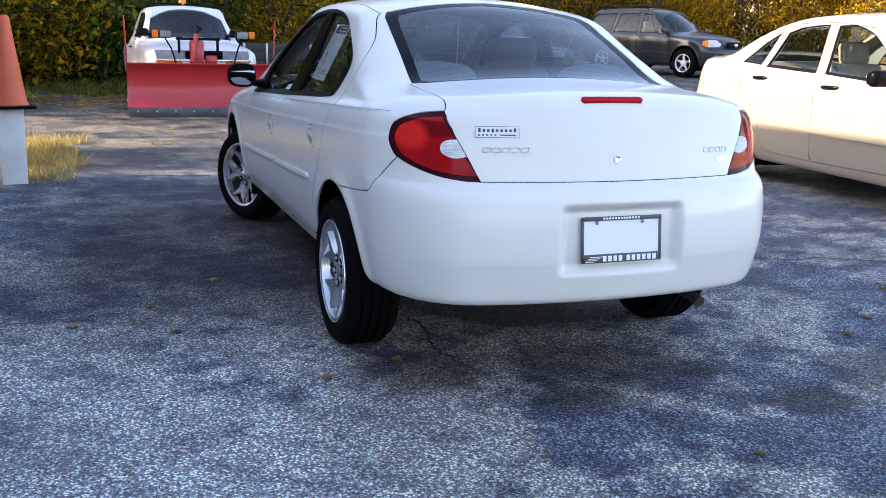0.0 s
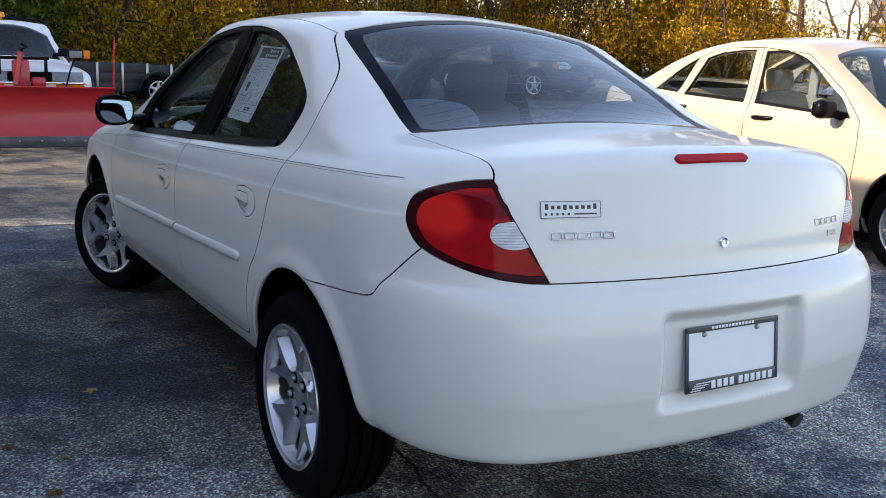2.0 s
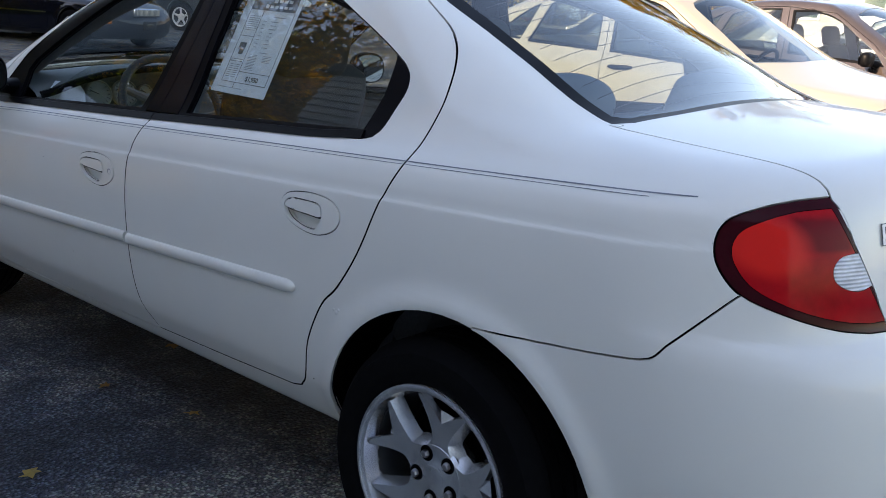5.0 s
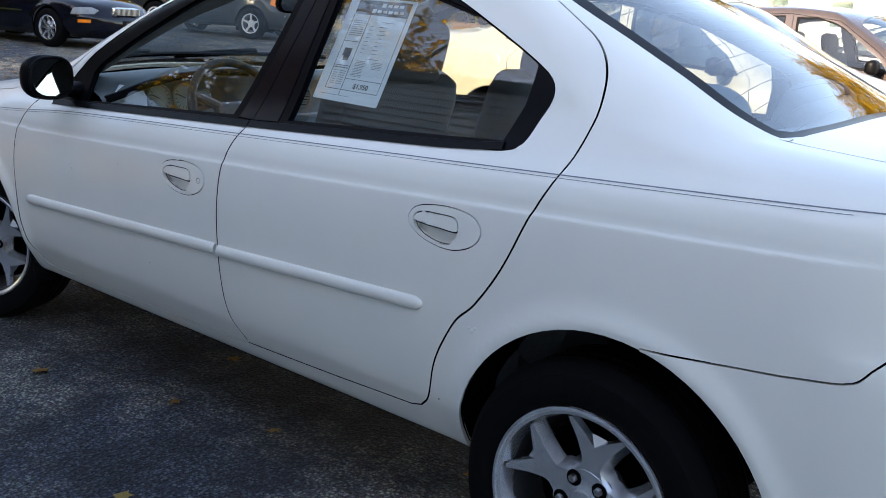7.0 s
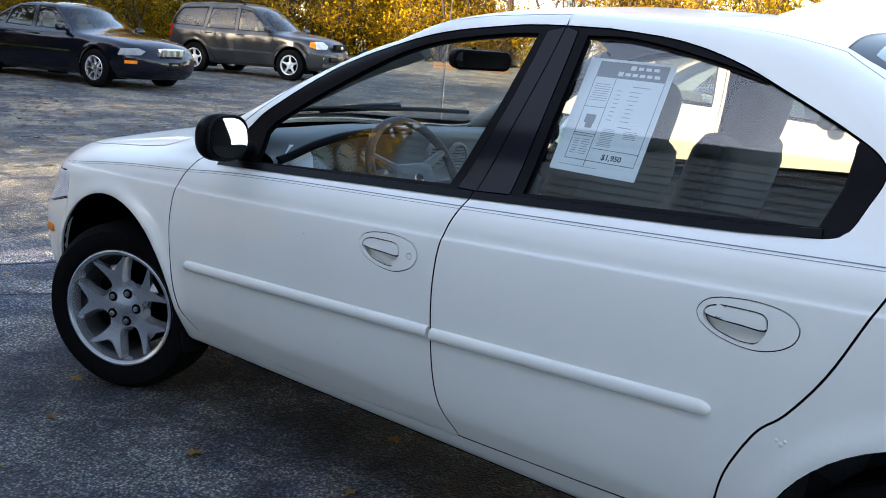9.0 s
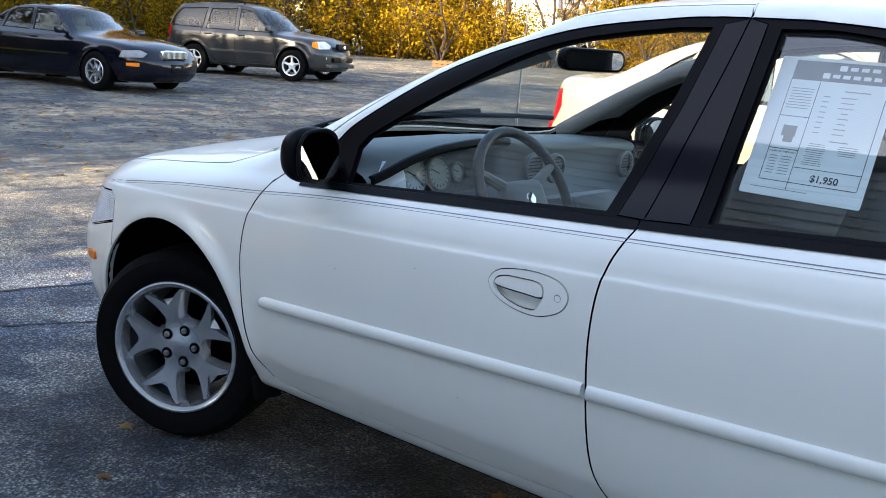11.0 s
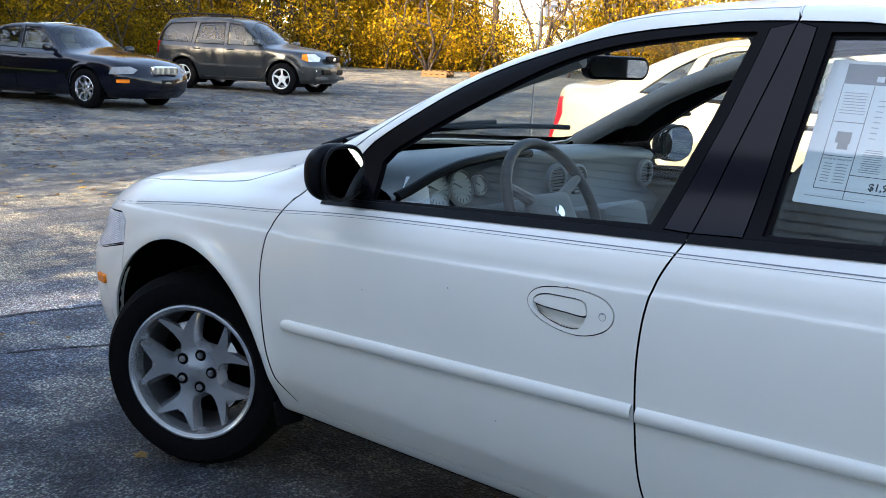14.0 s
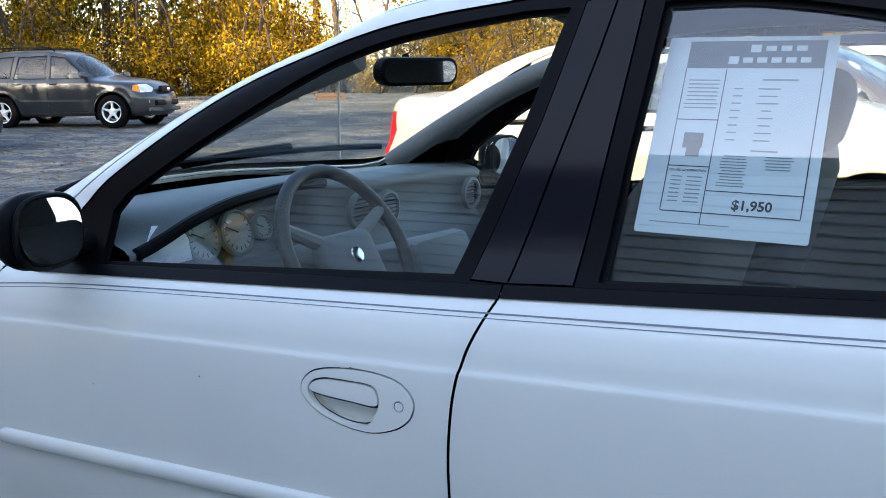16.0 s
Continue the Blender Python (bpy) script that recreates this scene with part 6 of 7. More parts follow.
# ---- the pickup with its snow plough ----
TRUCKWHITE = material("truck_white", (0.70, 0.71, 0.72), 0.35, coat=0.5, stain=0.06, stain_scale=2)
PICKUP = dict(COMPACT)
PICKUP.update(
    roof=[(-1.2, 1.05), (0.3, 1.07), (0.42, 1.35), (0.55, 1.60), (0.8, 1.68), (1.3, 1.69), (1.5, 1.64), (1.75, 1.46), (2.1, 1.21), (2.25, 1.14), (2.8, 1.11), (3.2, 1.06), (3.42, 0.97), (3.5, 0.8)],
    flank=[(0.36, 0.72), (0.42, 0.82), (0.55, 0.86), (0.8, 0.875), (0.95, 0.865), (1.05, 0.84), (1.12, 0.80), (1.2, 0.775), (1.4, 0.71), (1.6, 0.645), (1.7, 0.60)],
    tail=[(0.4, 1.1), (1.1, 1.1)], nose=[(0.3, 3.40), (0.5, 3.44), (0.9, 3.44), (1.0, 3.42)], rake=0.0, taper=0.02, prow=0.12, low=0.38, screen=(1.5, 2.2), corner=0.08, arches=[(0.0, 0.36, 0.42), (2.75, 0.36, 0.42)], axis=(-0.5, 2.9), step=0.035, angle=2.0,
    rear_glass=[(0.02, 0.33), (-0.5, 0.33), (-0.5, 0.52), (0.02, 0.52)], windscreen=[(0.02, 2.16), (-0.4, 2.12), (-0.68, 2.0), (-0.585, 1.58), (-0.3, 1.53), (0.02, 1.52)],
    doors=[[(2.0, 1.1), (2.04, 0.8), (2.0, 0.45), (0.9, 0.44), (0.85, 1.1), (0.85, 1.6), (1.45, 1.6)]], windows=[(0, [(1.86, 1.16), (0.92, 1.16), (0.92, 1.54), (1.42, 1.54)])],
    lamps=[("headlamp", [(0.30 - 0.02, 0.86), (0.70, 0.86), (0.72, 0.99), (0.28, 0.99)], lambda v: np.stack([-v[:, 0], v[:, 2]], 1), lambda c: c[:, 1] > 3.0, HEAD_LENS), ("turn_signal", [(0.33, 0.775), (0.71, 0.775), (0.71, 0.825), (0.33, 0.825)], lambda v: np.stack([-v[:, 0], v[:, 2]], 1), lambda c: c[:, 1] > 3.0, AMBER)],
    handles=[((1.0, 0.98), SATIN)], mirror=(1.95, 1.24), mirror_mat=BLACKTRIM, track=0.75, tyre=0.36, rim=0.20, moulding=None, seats=(1.05, 0.75, 0.95), glass=TINTED, cloth=SEAT)
truck, v_, r_ = parked_car("pickup_truck", "white pickup truck with a red snow plough on its front", pose(-0.13, 13.41, 0.0, 0, 0, 180 + 2) @ Matrix.Scale(0.9, 4), TRUCKWHITE, PICKUP)
bm = solid((0, 3.42, 0.925), (0.56, 0.05, 0.13), 0.01)
part("grille", bm, DARK, truck, "dark grille opening")
bm = bmesh.new()
for z in (0.885, 0.925, 0.965):
    box(bm, (0, 3.448, z), (0.56, 0.02, 0.012), 0.003)
part("grille_bars", bm, BLACKTRIM, truck)
part("chrome_strip", solid((0, 3.44, 0.842), (1.44, 0.05, 0.026), 0.008), CHROME, truck)
part("front_bumper", solid((0, 3.47, 0.60), (1.66, 0.12, 0.20), 0.03), STEEL, truck)
PLOUGH = material("plough_red", (0.40, 0.012, 0.018), 0.38, coat=0.3, stain=0.18, stain_scale=2.2, grain=0.06, scale=30)
ORANGE = material("beacon_orange", (0.80, 0.25, 0.02), 0.3)
part("roof_beacon", lathe([(0.0, 0.11), (0.045, 0.105), (0.062, 0.08), (0.066, 0.0)], "z", 20, (0, 1.2, 1.70)), ORANGE, truck, "orange roof beacon")
part("light_bar", rod([(-0.62, 1.25, 1.665), (-0.5, 1.25, 1.715), (0.5, 1.25, 1.715), (0.62, 1.25, 1.665)], 0.016, 8), BLACKTRIM, truck)
for s in (-1, 1):
    lampbox = part("plough_lamp", solid((s * 0.58, 3.45, 1.235), (0.19, 0.11, 0.12), 0.015), BLACKTRIM, truck, "plough headlamp on a bracket")
    part("lamp_glass", solid((s * 0.58, 3.51, 1.235), (0.165, 0.01, 0.095), 0.004), HEAD_LENS, lampbox)
    part("lamp_marker", solid((s * 0.725, 3.46, 1.235), (0.09, 0.09, 0.11), 0.012), AMBER, lampbox)
    part("lamp_stay", rod([(s * 0.58, 3.45, 1.18), (s * 0.50, 3.52, 1.02), (s * 0.42, 3.55, 0.75)], 0.012, 8), BLACKTRIM, lampbox)

plough = thing("snow_plough", pose(-0.10, 9.92, 0.02, 0, 0, 180 - 1), "red steel snow plough blade with a dark cutting edge", "snow plough")
vs, fs = [], []
prof = [(0.02, 0.10), (0.0, 0.14), (-0.045, 0.24), (-0.07, 0.36), (-0.072, 0.48), (-0.05, 0.60), (-0.01, 0.68), (0.03, 0.70), (0.03, 0.715), (-0.03, 0.70), (-0.075, 0.61), (-0.10, 0.48), (-0.10, 0.36), (-0.075, 0.24), (-0.03, 0.14), (-0.01, 0.10)]
for i in range(25):
    x = -0.975 + 1.95 * i / 24
    vs += [(x, y, z) for y, z in prof]
    if i:
        o = i * 16
        fs += [[o - 16 + j, o - 16 + (j + 1) % 16, o + (j + 1) % 16, o + j] for j in range(16)]
fs += [list(range(16)), list(range(24 * 16 + 15, 24 * 16 - 1, -1))]
part_ = raw("mouldboard", vs, fs, PLOUGH, plough, "curved red steel mouldboard", smooth=True)
part("cutting_edge", solid((0, 0.012, 0.065), (1.95, 0.022, 0.13), 0.004), material("worn_steel", (0.10, 0.10, 0.11), 0.55, 0.8, stain=0.35, stain_scale=6), plough, "worn dark steel cutting edge")
bm = bmesh.new()
for k in range(8):
    bmesh.ops.create_uvsphere(bm, u_segments=8, v_segments=6, radius=0.013, matrix=Matrix.Translation((-0.85 + k * 0.243, 0.026, 0.075)))
tagged(part("bolt", bm, STEEL, plough), kind="stuff")
for k in range(5):
    part("rib", solid((-0.9 + k * 0.45, -0.13, 0.42), (0.012, 0.09, 0.52), 0.003), PLOUGH, plough)
for s in (-1, 1):
    part("guide_rod", rod([(s * 0.965, -0.02, 0.70), (s * 0.985, -0.02, 1.32)], 0.010, 8), PLOUGH, plough, "thin red guide rod")
    part("push_arm", rod([(s * 0.35, -0.12, 0.35), (s * 0.40, -0.55, 0.42)], 0.03, 8), PLOUGH, plough)
part("lift_tower", solid((0.03, -0.40, 0.78), (0.19, 0.13, 0.46), 0.025), PLOUGH, plough, "red lift tower")
part("lift_ram", rod([(0.03, -0.34, 1.10), (0.10, -0.30, 0.72)], 0.032, 12), PLOUGH, plough)
part("lift_pump", solid((-0.16, -0.38, 0.74), (0.16, 0.13, 0.14), 0.03), PLOUGH, plough)
part("tower_hook", rod([(0.05, -0.42, 1.05), (0.0, -0.42, 1.14), (-0.06, -0.42, 1.16), (0.02, -0.42, 1.20)], 0.018, 8), BLACKTRIM, plough)
for s in (-1, 1):
    part("tower_frame", solid((s * 0.26, -0.45, 0.85), (0.035, 0.05, 0.36), 0.006), BLACKTRIM, plough)
part("tower_bar", solid((0, -0.45, 1.03), (0.60, 0.05, 0.04), 0.006), BLACKTRIM, plough)


# ---- trees, thicket, houses ----
def leaf_material(name, ramp_stops):
    m = bpy.data.materials.new(name)
    m.use_nodes = True
    n, l = m.node_tree.nodes, m.node_tree.links
    p = n["Principled BSDF"]
    g = n.new("ShaderNodeNewGeometry")
    o = n.new("ShaderNodeObjectInfo")
    add = n.new("ShaderNodeMath")
    add.operation = "MULTIPLY_ADD"
    add.inputs[1].default_value, add.inputs[2].default_value = 0.30, 0.0
    l.new(o.outputs["Random"], add.inputs[0])
    sc = n.new("ShaderNodeMath")
    sc.operation = "MULTIPLY_ADD"
    sc.inputs[1].default_value = 0.70
    l.new(g.outputs["Random Per Island"], sc.inputs[0])
    l.new(add.outputs[0], sc.inputs[2])
    r = n.new("ShaderNodeValToRGB")
    e = r.color_ramp.elements
    while len(e) < len(ramp_stops):
        e.new(0.5)
    for k, (at, c) in zip(e, ramp_stops):
        k.position, k.color = at, (*c, 1)
    l.new(sc.outputs[0], r.inputs[0])
    l.new(r.outputs[0], p.inputs["Base Color"])
    p.inputs["Roughness"].default_value = 0.6
    p.inputs["Specular IOR Level"].default_value = 0.2
    t = n.new("ShaderNodeBsdfTranslucent")
    l.new(r.outputs[0], t.inputs[0])
    mix = n.new("ShaderNodeMixShader")
    mix.inputs[0].default_value = 0.45
    l.new(p.outputs[0], mix.inputs[1])
    l.new(t.outputs[0], mix.inputs[2])
    l.new(mix.outputs[0], n["Material Output"].inputs[0])
    return m


YELLOW = leaf_material("autumn_leaves", [(0.0, (0.030, 0.028, 0.003)), (0.25, (0.11, 0.085, 0.004)), (0.55, (0.30, 0.185, 0.005)), (0.83, (0.58, 0.345, 0.006)), (0.9, (0.30, 0.13, 0.008)), (1.0, (0.09, 0.035, 0.008))])
GREEN = leaf_material("green_leaves", [(0.0, (0.006, 0.013, 0.001)), (0.4, (0.026, 0.046, 0.003)), (0.75, (0.085, 0.115, 0.008)), (1.0, (0.20, 0.20, 0.012))])
BROWN = leaf_material("fallen_leaves", [(0.0, (0.10, 0.05, 0.02)), (0.4, (0.22, 0.12, 0.04)), (0.7, (0.36, 0.24, 0.07)), (1.0, (0.42, 0.34, 0.10))])
BARK = material("bark", (0.040, 0.026, 0.018), 0.95, grain=0.35, scale=14, relief=0.01)


def leaves_mesh(name, centres, spread, count, size, rng, mat):
    """Many small bent leaves strewn round the given centres."""
    c = np.array(centres)
    pick = rng.integers(0, len(c), count)
    p = c[pick] + rng.normal(0, 1, (count, 3)) * np.array(spread)
    p[:, 2] = np.maximum(p[:, 2], 0.05)
    a = rng.normal(0, 1, (count, 3))
    a /= np.linalg.norm(a, axis=1)[:, None]
    b = np.cross(a, rng.normal(0, 1, (count, 3)))
    b /= np.linalg.norm(b, axis=1)[:, None]
    s = size * rng.uniform(0.6, 1.4, (count, 1))
    n = np.cross(a, b) * s * 0.25
    v = np.stack([p - a * s, p + b * s * 0.55 + n, p + a * s, p - b * s * 0.55 + n], 1).reshape(-1, 3)
    me = bpy.data.meshes.new(name)
    me.from_pydata(v.tolist(), [], np.arange(count * 4).reshape(-1, 4).tolist())
    me.materials.append(mat)
    return me


def tree_meshes(seed, height, radius, base, leaves, size, mat, lean=0.3):
    rng = np.random.default_rng(seed)
    bm = bmesh.new()
    pts = [Vector((0, 0, -0.1))]
    d = Vector((rng.normal(0, 0.08), rng.normal(0, 0.08), 1))
    for k in range(7):
        d += Vector((rng.normal(0, 0.10), rng.normal(0, 0.10), 0)) * lean
        pts.append(pts[-1] + d.normalized() * height / 7)
    r0 = height * 0.016 + 0.03
    rod(pts, [r0 * (1 - 0.8 * k / 7) for k in range(8)], 7, bm=bm)
    tips = []
    for k in range(16):
        t = rng.uniform(base, 0.97)
        i = min(6, int(t * 7))
        p = pts[i].lerp(pts[i + 1], t * 7 - i)
        a = rng.uniform(0, 2 * math.pi)
        ln = radius * rng.uniform(0.5, 1.1) * (1.1 - 0.5 * t)
        up = rng.uniform(0.2, 0.9)
        q = [p]
        for s in range(1, 5):
            q.append(q[-1] + Vector((math.cos(a), math.sin(a), up)).normalized() * ln / 4)
            a += rng.normal(0, 0.3)
            up += rng.normal(0, 0.15)
        rod(q, [r0 * 0.38 * (1 - t * 0.5) * (1 - 0.2 * s) for s in range(5)], 5, bm=bm)
        tips += [tuple(q[2]), tuple(q[3]), tuple(q[4]), tuple(q[4] + Vector(rng.normal(0, radius * 0.22, 3)))]
    trunk = bpy.data.meshes.new("trunk")
    bm.to_mesh(trunk)
    bm.free()
    finish(trunk, BARK, True)
    crown = leaves_mesh("crown", tips, (radius * 0.17, radius * 0.17, radius * 0.13), leaves, size, rng, mat)
    return trunk, crown


def tree(kind, m, label, group):
    t = thing("tree", m, label, "tree", group)
    for nm, me in zip(("trunk", "crown"), kind):
        ob = new(nm, me)
        ob.parent = t
    return t


tall = [tree_meshes(11 + k, 10.5, 3.0, 0.16, 4200, 0.11, YELLOW) for k in range(3)]
sparse = [tree_meshes(31 + k, 9.5, 2.6, 0.25, 1500, 0.075, YELLOW, 0.8) for k in range(2)]
green = [tree_meshes(51 + k, 8.0, 2.6, 0.04, 6500, 0.075, GREEN) for k in range(2)]


def shrub_mesh(seed, w, h, leaves, size, mat):
    rng = np.random.default_rng(seed)
    bm = bmesh.new()
    tips = []
    for k in range(14):
        a, ln = rng.uniform(0, 6.28), rng.uniform(0.6, 1.0)
        q = [Vector((rng.normal(0, w * 0.12), rng.normal(0, w * 0.12), -0.05))]
        for s in range(4):
            q.append(q[-1] + Vector((math.cos(a) * w * 0.13, math.sin(a) * w * 0.13, h * 0.22 * ln)) + Vector(rng.normal(0, 0.07, 3)))
        rod(q, [0.022, 0.018, 0.014, 0.010, 0.005], 5, bm=bm)
        tips += [tuple(q[1]), tuple(q[2]), tuple(q[3]), tuple(q[4])]
    stems = bpy.data.meshes.new("branchwork")
    bm.to_mesh(stems)
    bm.free()
    finish(stems, BARK, True)
    return stems, leaves_mesh("foliage", tips, (w * 0.15, w * 0.15, h * 0.11), leaves, size, rng, mat)


bush_yellow = [shrub_mesh(71 + k, 2.8, 2.7, 3600, 0.066, YELLOW) for k in range(3)]
bush_green = [shrub_mesh(81 + k, 2.4, 3.2, 5200, 0.060, GREEN) for k in range(2)]


def shrub(kind, m, label, group):
    t = thing("shrub", m, label, "shrub", group)
    for nm, me in zip(("branchwork", "foliage"), kind):
        ob = new(nm, me)
        ob.parent = t
    return t


rng = np.random.default_rng(4)
EDGE = [(-10, 13.2), (-6, 13.9), (-3, 15.0), (0, 17.5), (2.5, 21.5), (6, 28), (12, 34), (20, 36), (28, 34), (35, 28), (41, 20), (46, 10), (49, 0)]
acc = [0.0]
for a, b in zip(EDGE, EDGE[1:]):
    acc.append(acc[-1] + math.dist(a, b))


def along_edge(s, off):
    i = max(0, min(len(EDGE) - 2, int(np.searchsorted(acc, s) - 1)))
    a, b = Vector(EDGE[i]), Vector(EDGE[i + 1])
    d = (b - a).normalized()
    p = a + d * (s - acc[i])
    return p + Vector((-d.y, d.x)) * off




def in_glade(p):
    """The gaps in the wood through which pale houses are seen."""
    d = Vector((p.x + 2.46, p.y - 0.31)).normalized()
    if p.y < 22 and 0.262 < math.atan2(p.y + 0.7, p.x + 2.4) < 0.365:
        return True
    return abs(d.x * 0.540 - d.y * 0.8417) < 0.034


s = 0.0
k = 0
while s < acc[-1]:
    near = s < 14
    for off in ((0.6, 2.6) if near else (0.5, 2.4, 4.4, 7.2)):
        p = along_edge(s + rng.uniform(-0.7, 0.7), off + rng.uniform(-0.6, 0.6))
        size_ = rng.uniform(0.8, 1.25)
        if in_glade(p):
            continue
        rise = 1.0 if off < 1 else rng.uniform(1.3, 1.9)
        kinds = bush_green if (near and rng.random() < 0.95) else bush_yellow
        shrub(kinds[k % len(kinds)], on_ground(p.x, p.y, rng.uniform(0, 360), size_) @ Matrix.Diagonal((1, 1, rise, 1)), "dense " + ("green" if kinds is bush_green else "yellow autumn") + " shrub at the edge of the wood", "thicket")
        k += 1
    s += 1.7 if near else 2.0
s = 0.8
while s < acc[-1]:
    near = s < 15
    for off in (1.6, 4.8, 8.5):
        p = along_edge(s + rng.uniform(-1.1, 1.1), off + rng.uniform(-1.2, 1.2))
        if in_glade(p):
            continue
        open_ = 8 < s < 25
        if open_ and off > 2 and rng.random() < 0.85:
            continue
        kinds = sparse if open_ and rng.random() < 0.6 else green if near and rng.random() < 0.7 else (sparse if rng.random() < 0.35 else tall)
        tree(kinds[k % len(kinds)], on_ground(p.x, p.y, rng.uniform(0, 360), rng.uniform(0.8, 1.25) * (0.6 if open_ else 1.0 if off < 2 else 1.35)), ("green" if kinds is green else "yellow") + " leaved tree at the edge of the wood", "wood")
        k += 1
    s += 2.7 if near else 3.3

# thin bare stems along the front of the wood


def thicket_stems(seed):
    """Several crooked stems from one root, forked, with few leaves."""
    g = np.random.default_rng(seed)
    bm = bmesh.new()
    tips = []
    for k in range(int(g.integers(2, 5))):
        a = g.uniform(0, 6.28)
        d = Vector((math.cos(a) * 0.35, math.sin(a) * 0.35, 1.0))
        q = [Vector((g.normal(0, 0.15), g.normal(0, 0.15), -0.1))]
        n = 11
        for i in range(n):
            d = (d + Vector((g.normal(0, 0.22), g.normal(0, 0.22), g.normal(0.05, 0.08)))).normalized()
            q.append(q[-1] + d * 0.58)
        r0 = g.uniform(0.05, 0.095)
        rod(q, [r0 * (1 - 0.8 * i / n) for i in range(n + 1)], 6, bm=bm)
        for i in range(2, n):
            for _ in range(2):
                e = (d * 0.3 + Vector((g.normal(0, 1), g.normal(0, 1), g.uniform(-0.1, 0.9)))).normalized()
                b = [q[i]]
                for j in range(5):
                    e = (e + Vector(g.normal(0, 0.3, 3))).normalized()
                    b.append(b[-1] + e * g.uniform(0.16, 0.36))
                rod(b, [r0 * 0.36 * (1 - 0.17 * j) for j in range(6)], 4, bm=bm)
                tips += [tuple(b[3]), tuple(b[5])]
    trunk = bpy.data.meshes.new("trunk")
    bm.to_mesh(trunk)
    bm.free()
    finish(trunk, BARK, True)
    return trunk, leaves_mesh("crown", tips, (0.3, 0.3, 0.25), 700, 0.06, g, YELLOW)


bare = [thicket_stems(91 + k) for k in range(4)]
s = 16.0
while s < acc[-1]:
    p = along_edge(s, -0.5 + rng.uniform(-0.5, 0.7))
    tree(bare[k % 4], on_ground(p.x, p.y, rng.uniform(0, 360), rng.uniform(0.8, 1.2)), "crooked dark stemmed tree with few leaves", "wood")
    k += 1
    s += rng.uniform(1.4, 3.4)

# unseen trees, added on the sunward side to dapple the car park
for x, y, sc in ((-17.0, 13.5, 1.1), (-9.5, 22.5, 1.0), (-15.5, 26.0, 1.1), (-8.0, 6.8, 0.5), (-10.2, 8.8, 0.6), (-7.6, 10.6, 0.75), (-11.2, 11.4, 1.05), (-8.8, 12.4, 1.0), (-10.5, 17.2, 1.0), (-13.0, 21.0, 1.1)):
    tree(tall[k % 3] if k % 2 else sparse[k % 2], Matrix.Translation((x, y, 0)) @ Matrix.Rotation(k * 1.3, 4, "Z") @ Matrix.Scale(sc, 4), "unseen yellow leaved tree added to dapple the car park", "wood")
    k += 1

# the clapboarded house beside the parked car
SIDING = material("grey_siding", (0.38, 0.388, 0.395), 0.6, stain=0.08, stain_scale=1.2, grain=0.05, scale=40)
SHINGLE = material("roof_shingle", (0.09, 0.085, 0.08), 0.9, grain=0.3, scale=25, relief=0.004)
house = thing("clapboard_house", pose(0, 0, 0), "low house clad in dark grey clapboards", "house")
HX, HY0, HY1, HZ = -3.5, -8.0, 4.9, 3.45
part("wall", solid((HX - 3.0, (HY0 + HY1) / 2, HZ / 2), (6.0, HY1 - HY0, HZ), 0.0), SIDING, house, smooth=False)
clap = bpy.data.meshes.new("clapboard")
bm = bmesh.new()
for y in (HY0, HY1):
    for x, z in ((0.0, 0.0), (0.024, 0.0), (0.004, 0.095), (0.0, 0.095)):
        bm.verts.new((x, y, z))
bm.verts.ensure_lookup_table()
for j in range(4):
    bm.faces.new([bm.verts[i] for i in (j, (j + 1) % 4, 4 + (j + 1) % 4, 4 + j)])
bmesh.ops.recalc_face_normals(bm, faces=bm.faces)
bm.to_mesh(clap)
bm.free()
clap.materials.append(SIDING)
for j in range(37):
    board = new("clapboard", clap)
    board.parent = house
    board.location = (HX + 0.001, 0, 0.01 + j * 0.0930)
roof_ = bmesh.new()
box(roof_, (HX - 3.0, (HY0 + HY1) / 2, HZ + 0.06), (6.16, HY1 - HY0 + 0.1, 0.12), 0.01)
part("roof", roof_, SHINGLE, house)

# pale houses beyond the trees
WHITE_SIDING = material("white_siding", (0.75, 0.75, 0.73), 0.6, grain=0.04, scale=3)
GREY_ROOF = material("grey_roof", (0.38, 0.39, 0.42), 0.8, grain=0.1, scale=6)
STONE = material("pale_stone", (0.40, 0.38, 0.35), 0.9, grain=0.25, scale=3, stain=0.2, stain_scale=1.2)


def pale_house(m, label, walls, door):
    house_ = thing("far_house", m, label, "house")
    part("wall", solid((0, 0, 1.4), (8, 6, 2.8)), walls, house_, smooth=False)
    part("roof", moved(prism([(-4.5, 0), (4.5, 0), (0, 1.7)], 6.8), pose(0, -3.4, 2.75)), GREY_ROOF, house_, smooth=False)
    part("fascia", solid((0, -3.43, 2.72), (9.0, 0.05, 0.18), 0.01), WHITE_SIDING, house_)
    for x in (-2.2, 0.2, 2.4):
        if door and x > 1:
            frame_ = part("door", solid((x, -3.03, 1.05), (1.0, 0.08, 2.1), 0.01), PAPER, house_, "white panelled door")
            for dx in (-0.2, 0.2):
                for z, h in ((0.5, 0.7), (1.45, 0.8)):
                    part("door_panel", solid((x + dx, -3.08, z), (0.3, 0.02, h), 0.008), WHITE_SIDING, frame_)
            continue
        wnd = part("window", solid((x, -3.02, 1.6), (0.95, 0.08, 1.2), 0.01), PAPER, house_)
        part("pane", solid((x, -3.07, 1.6), (0.78, 0.02, 1.02)), TINTED, wnd)
    return house_


pale_house(on_ground(49.6, 31.4, 35), "white house with a grey roof behind the trees", WHITE_SIDING, False)
pale_house(on_ground(40.5, 13.6, -72), "pale stone house with a white door behind the parked cars", STONE, True)

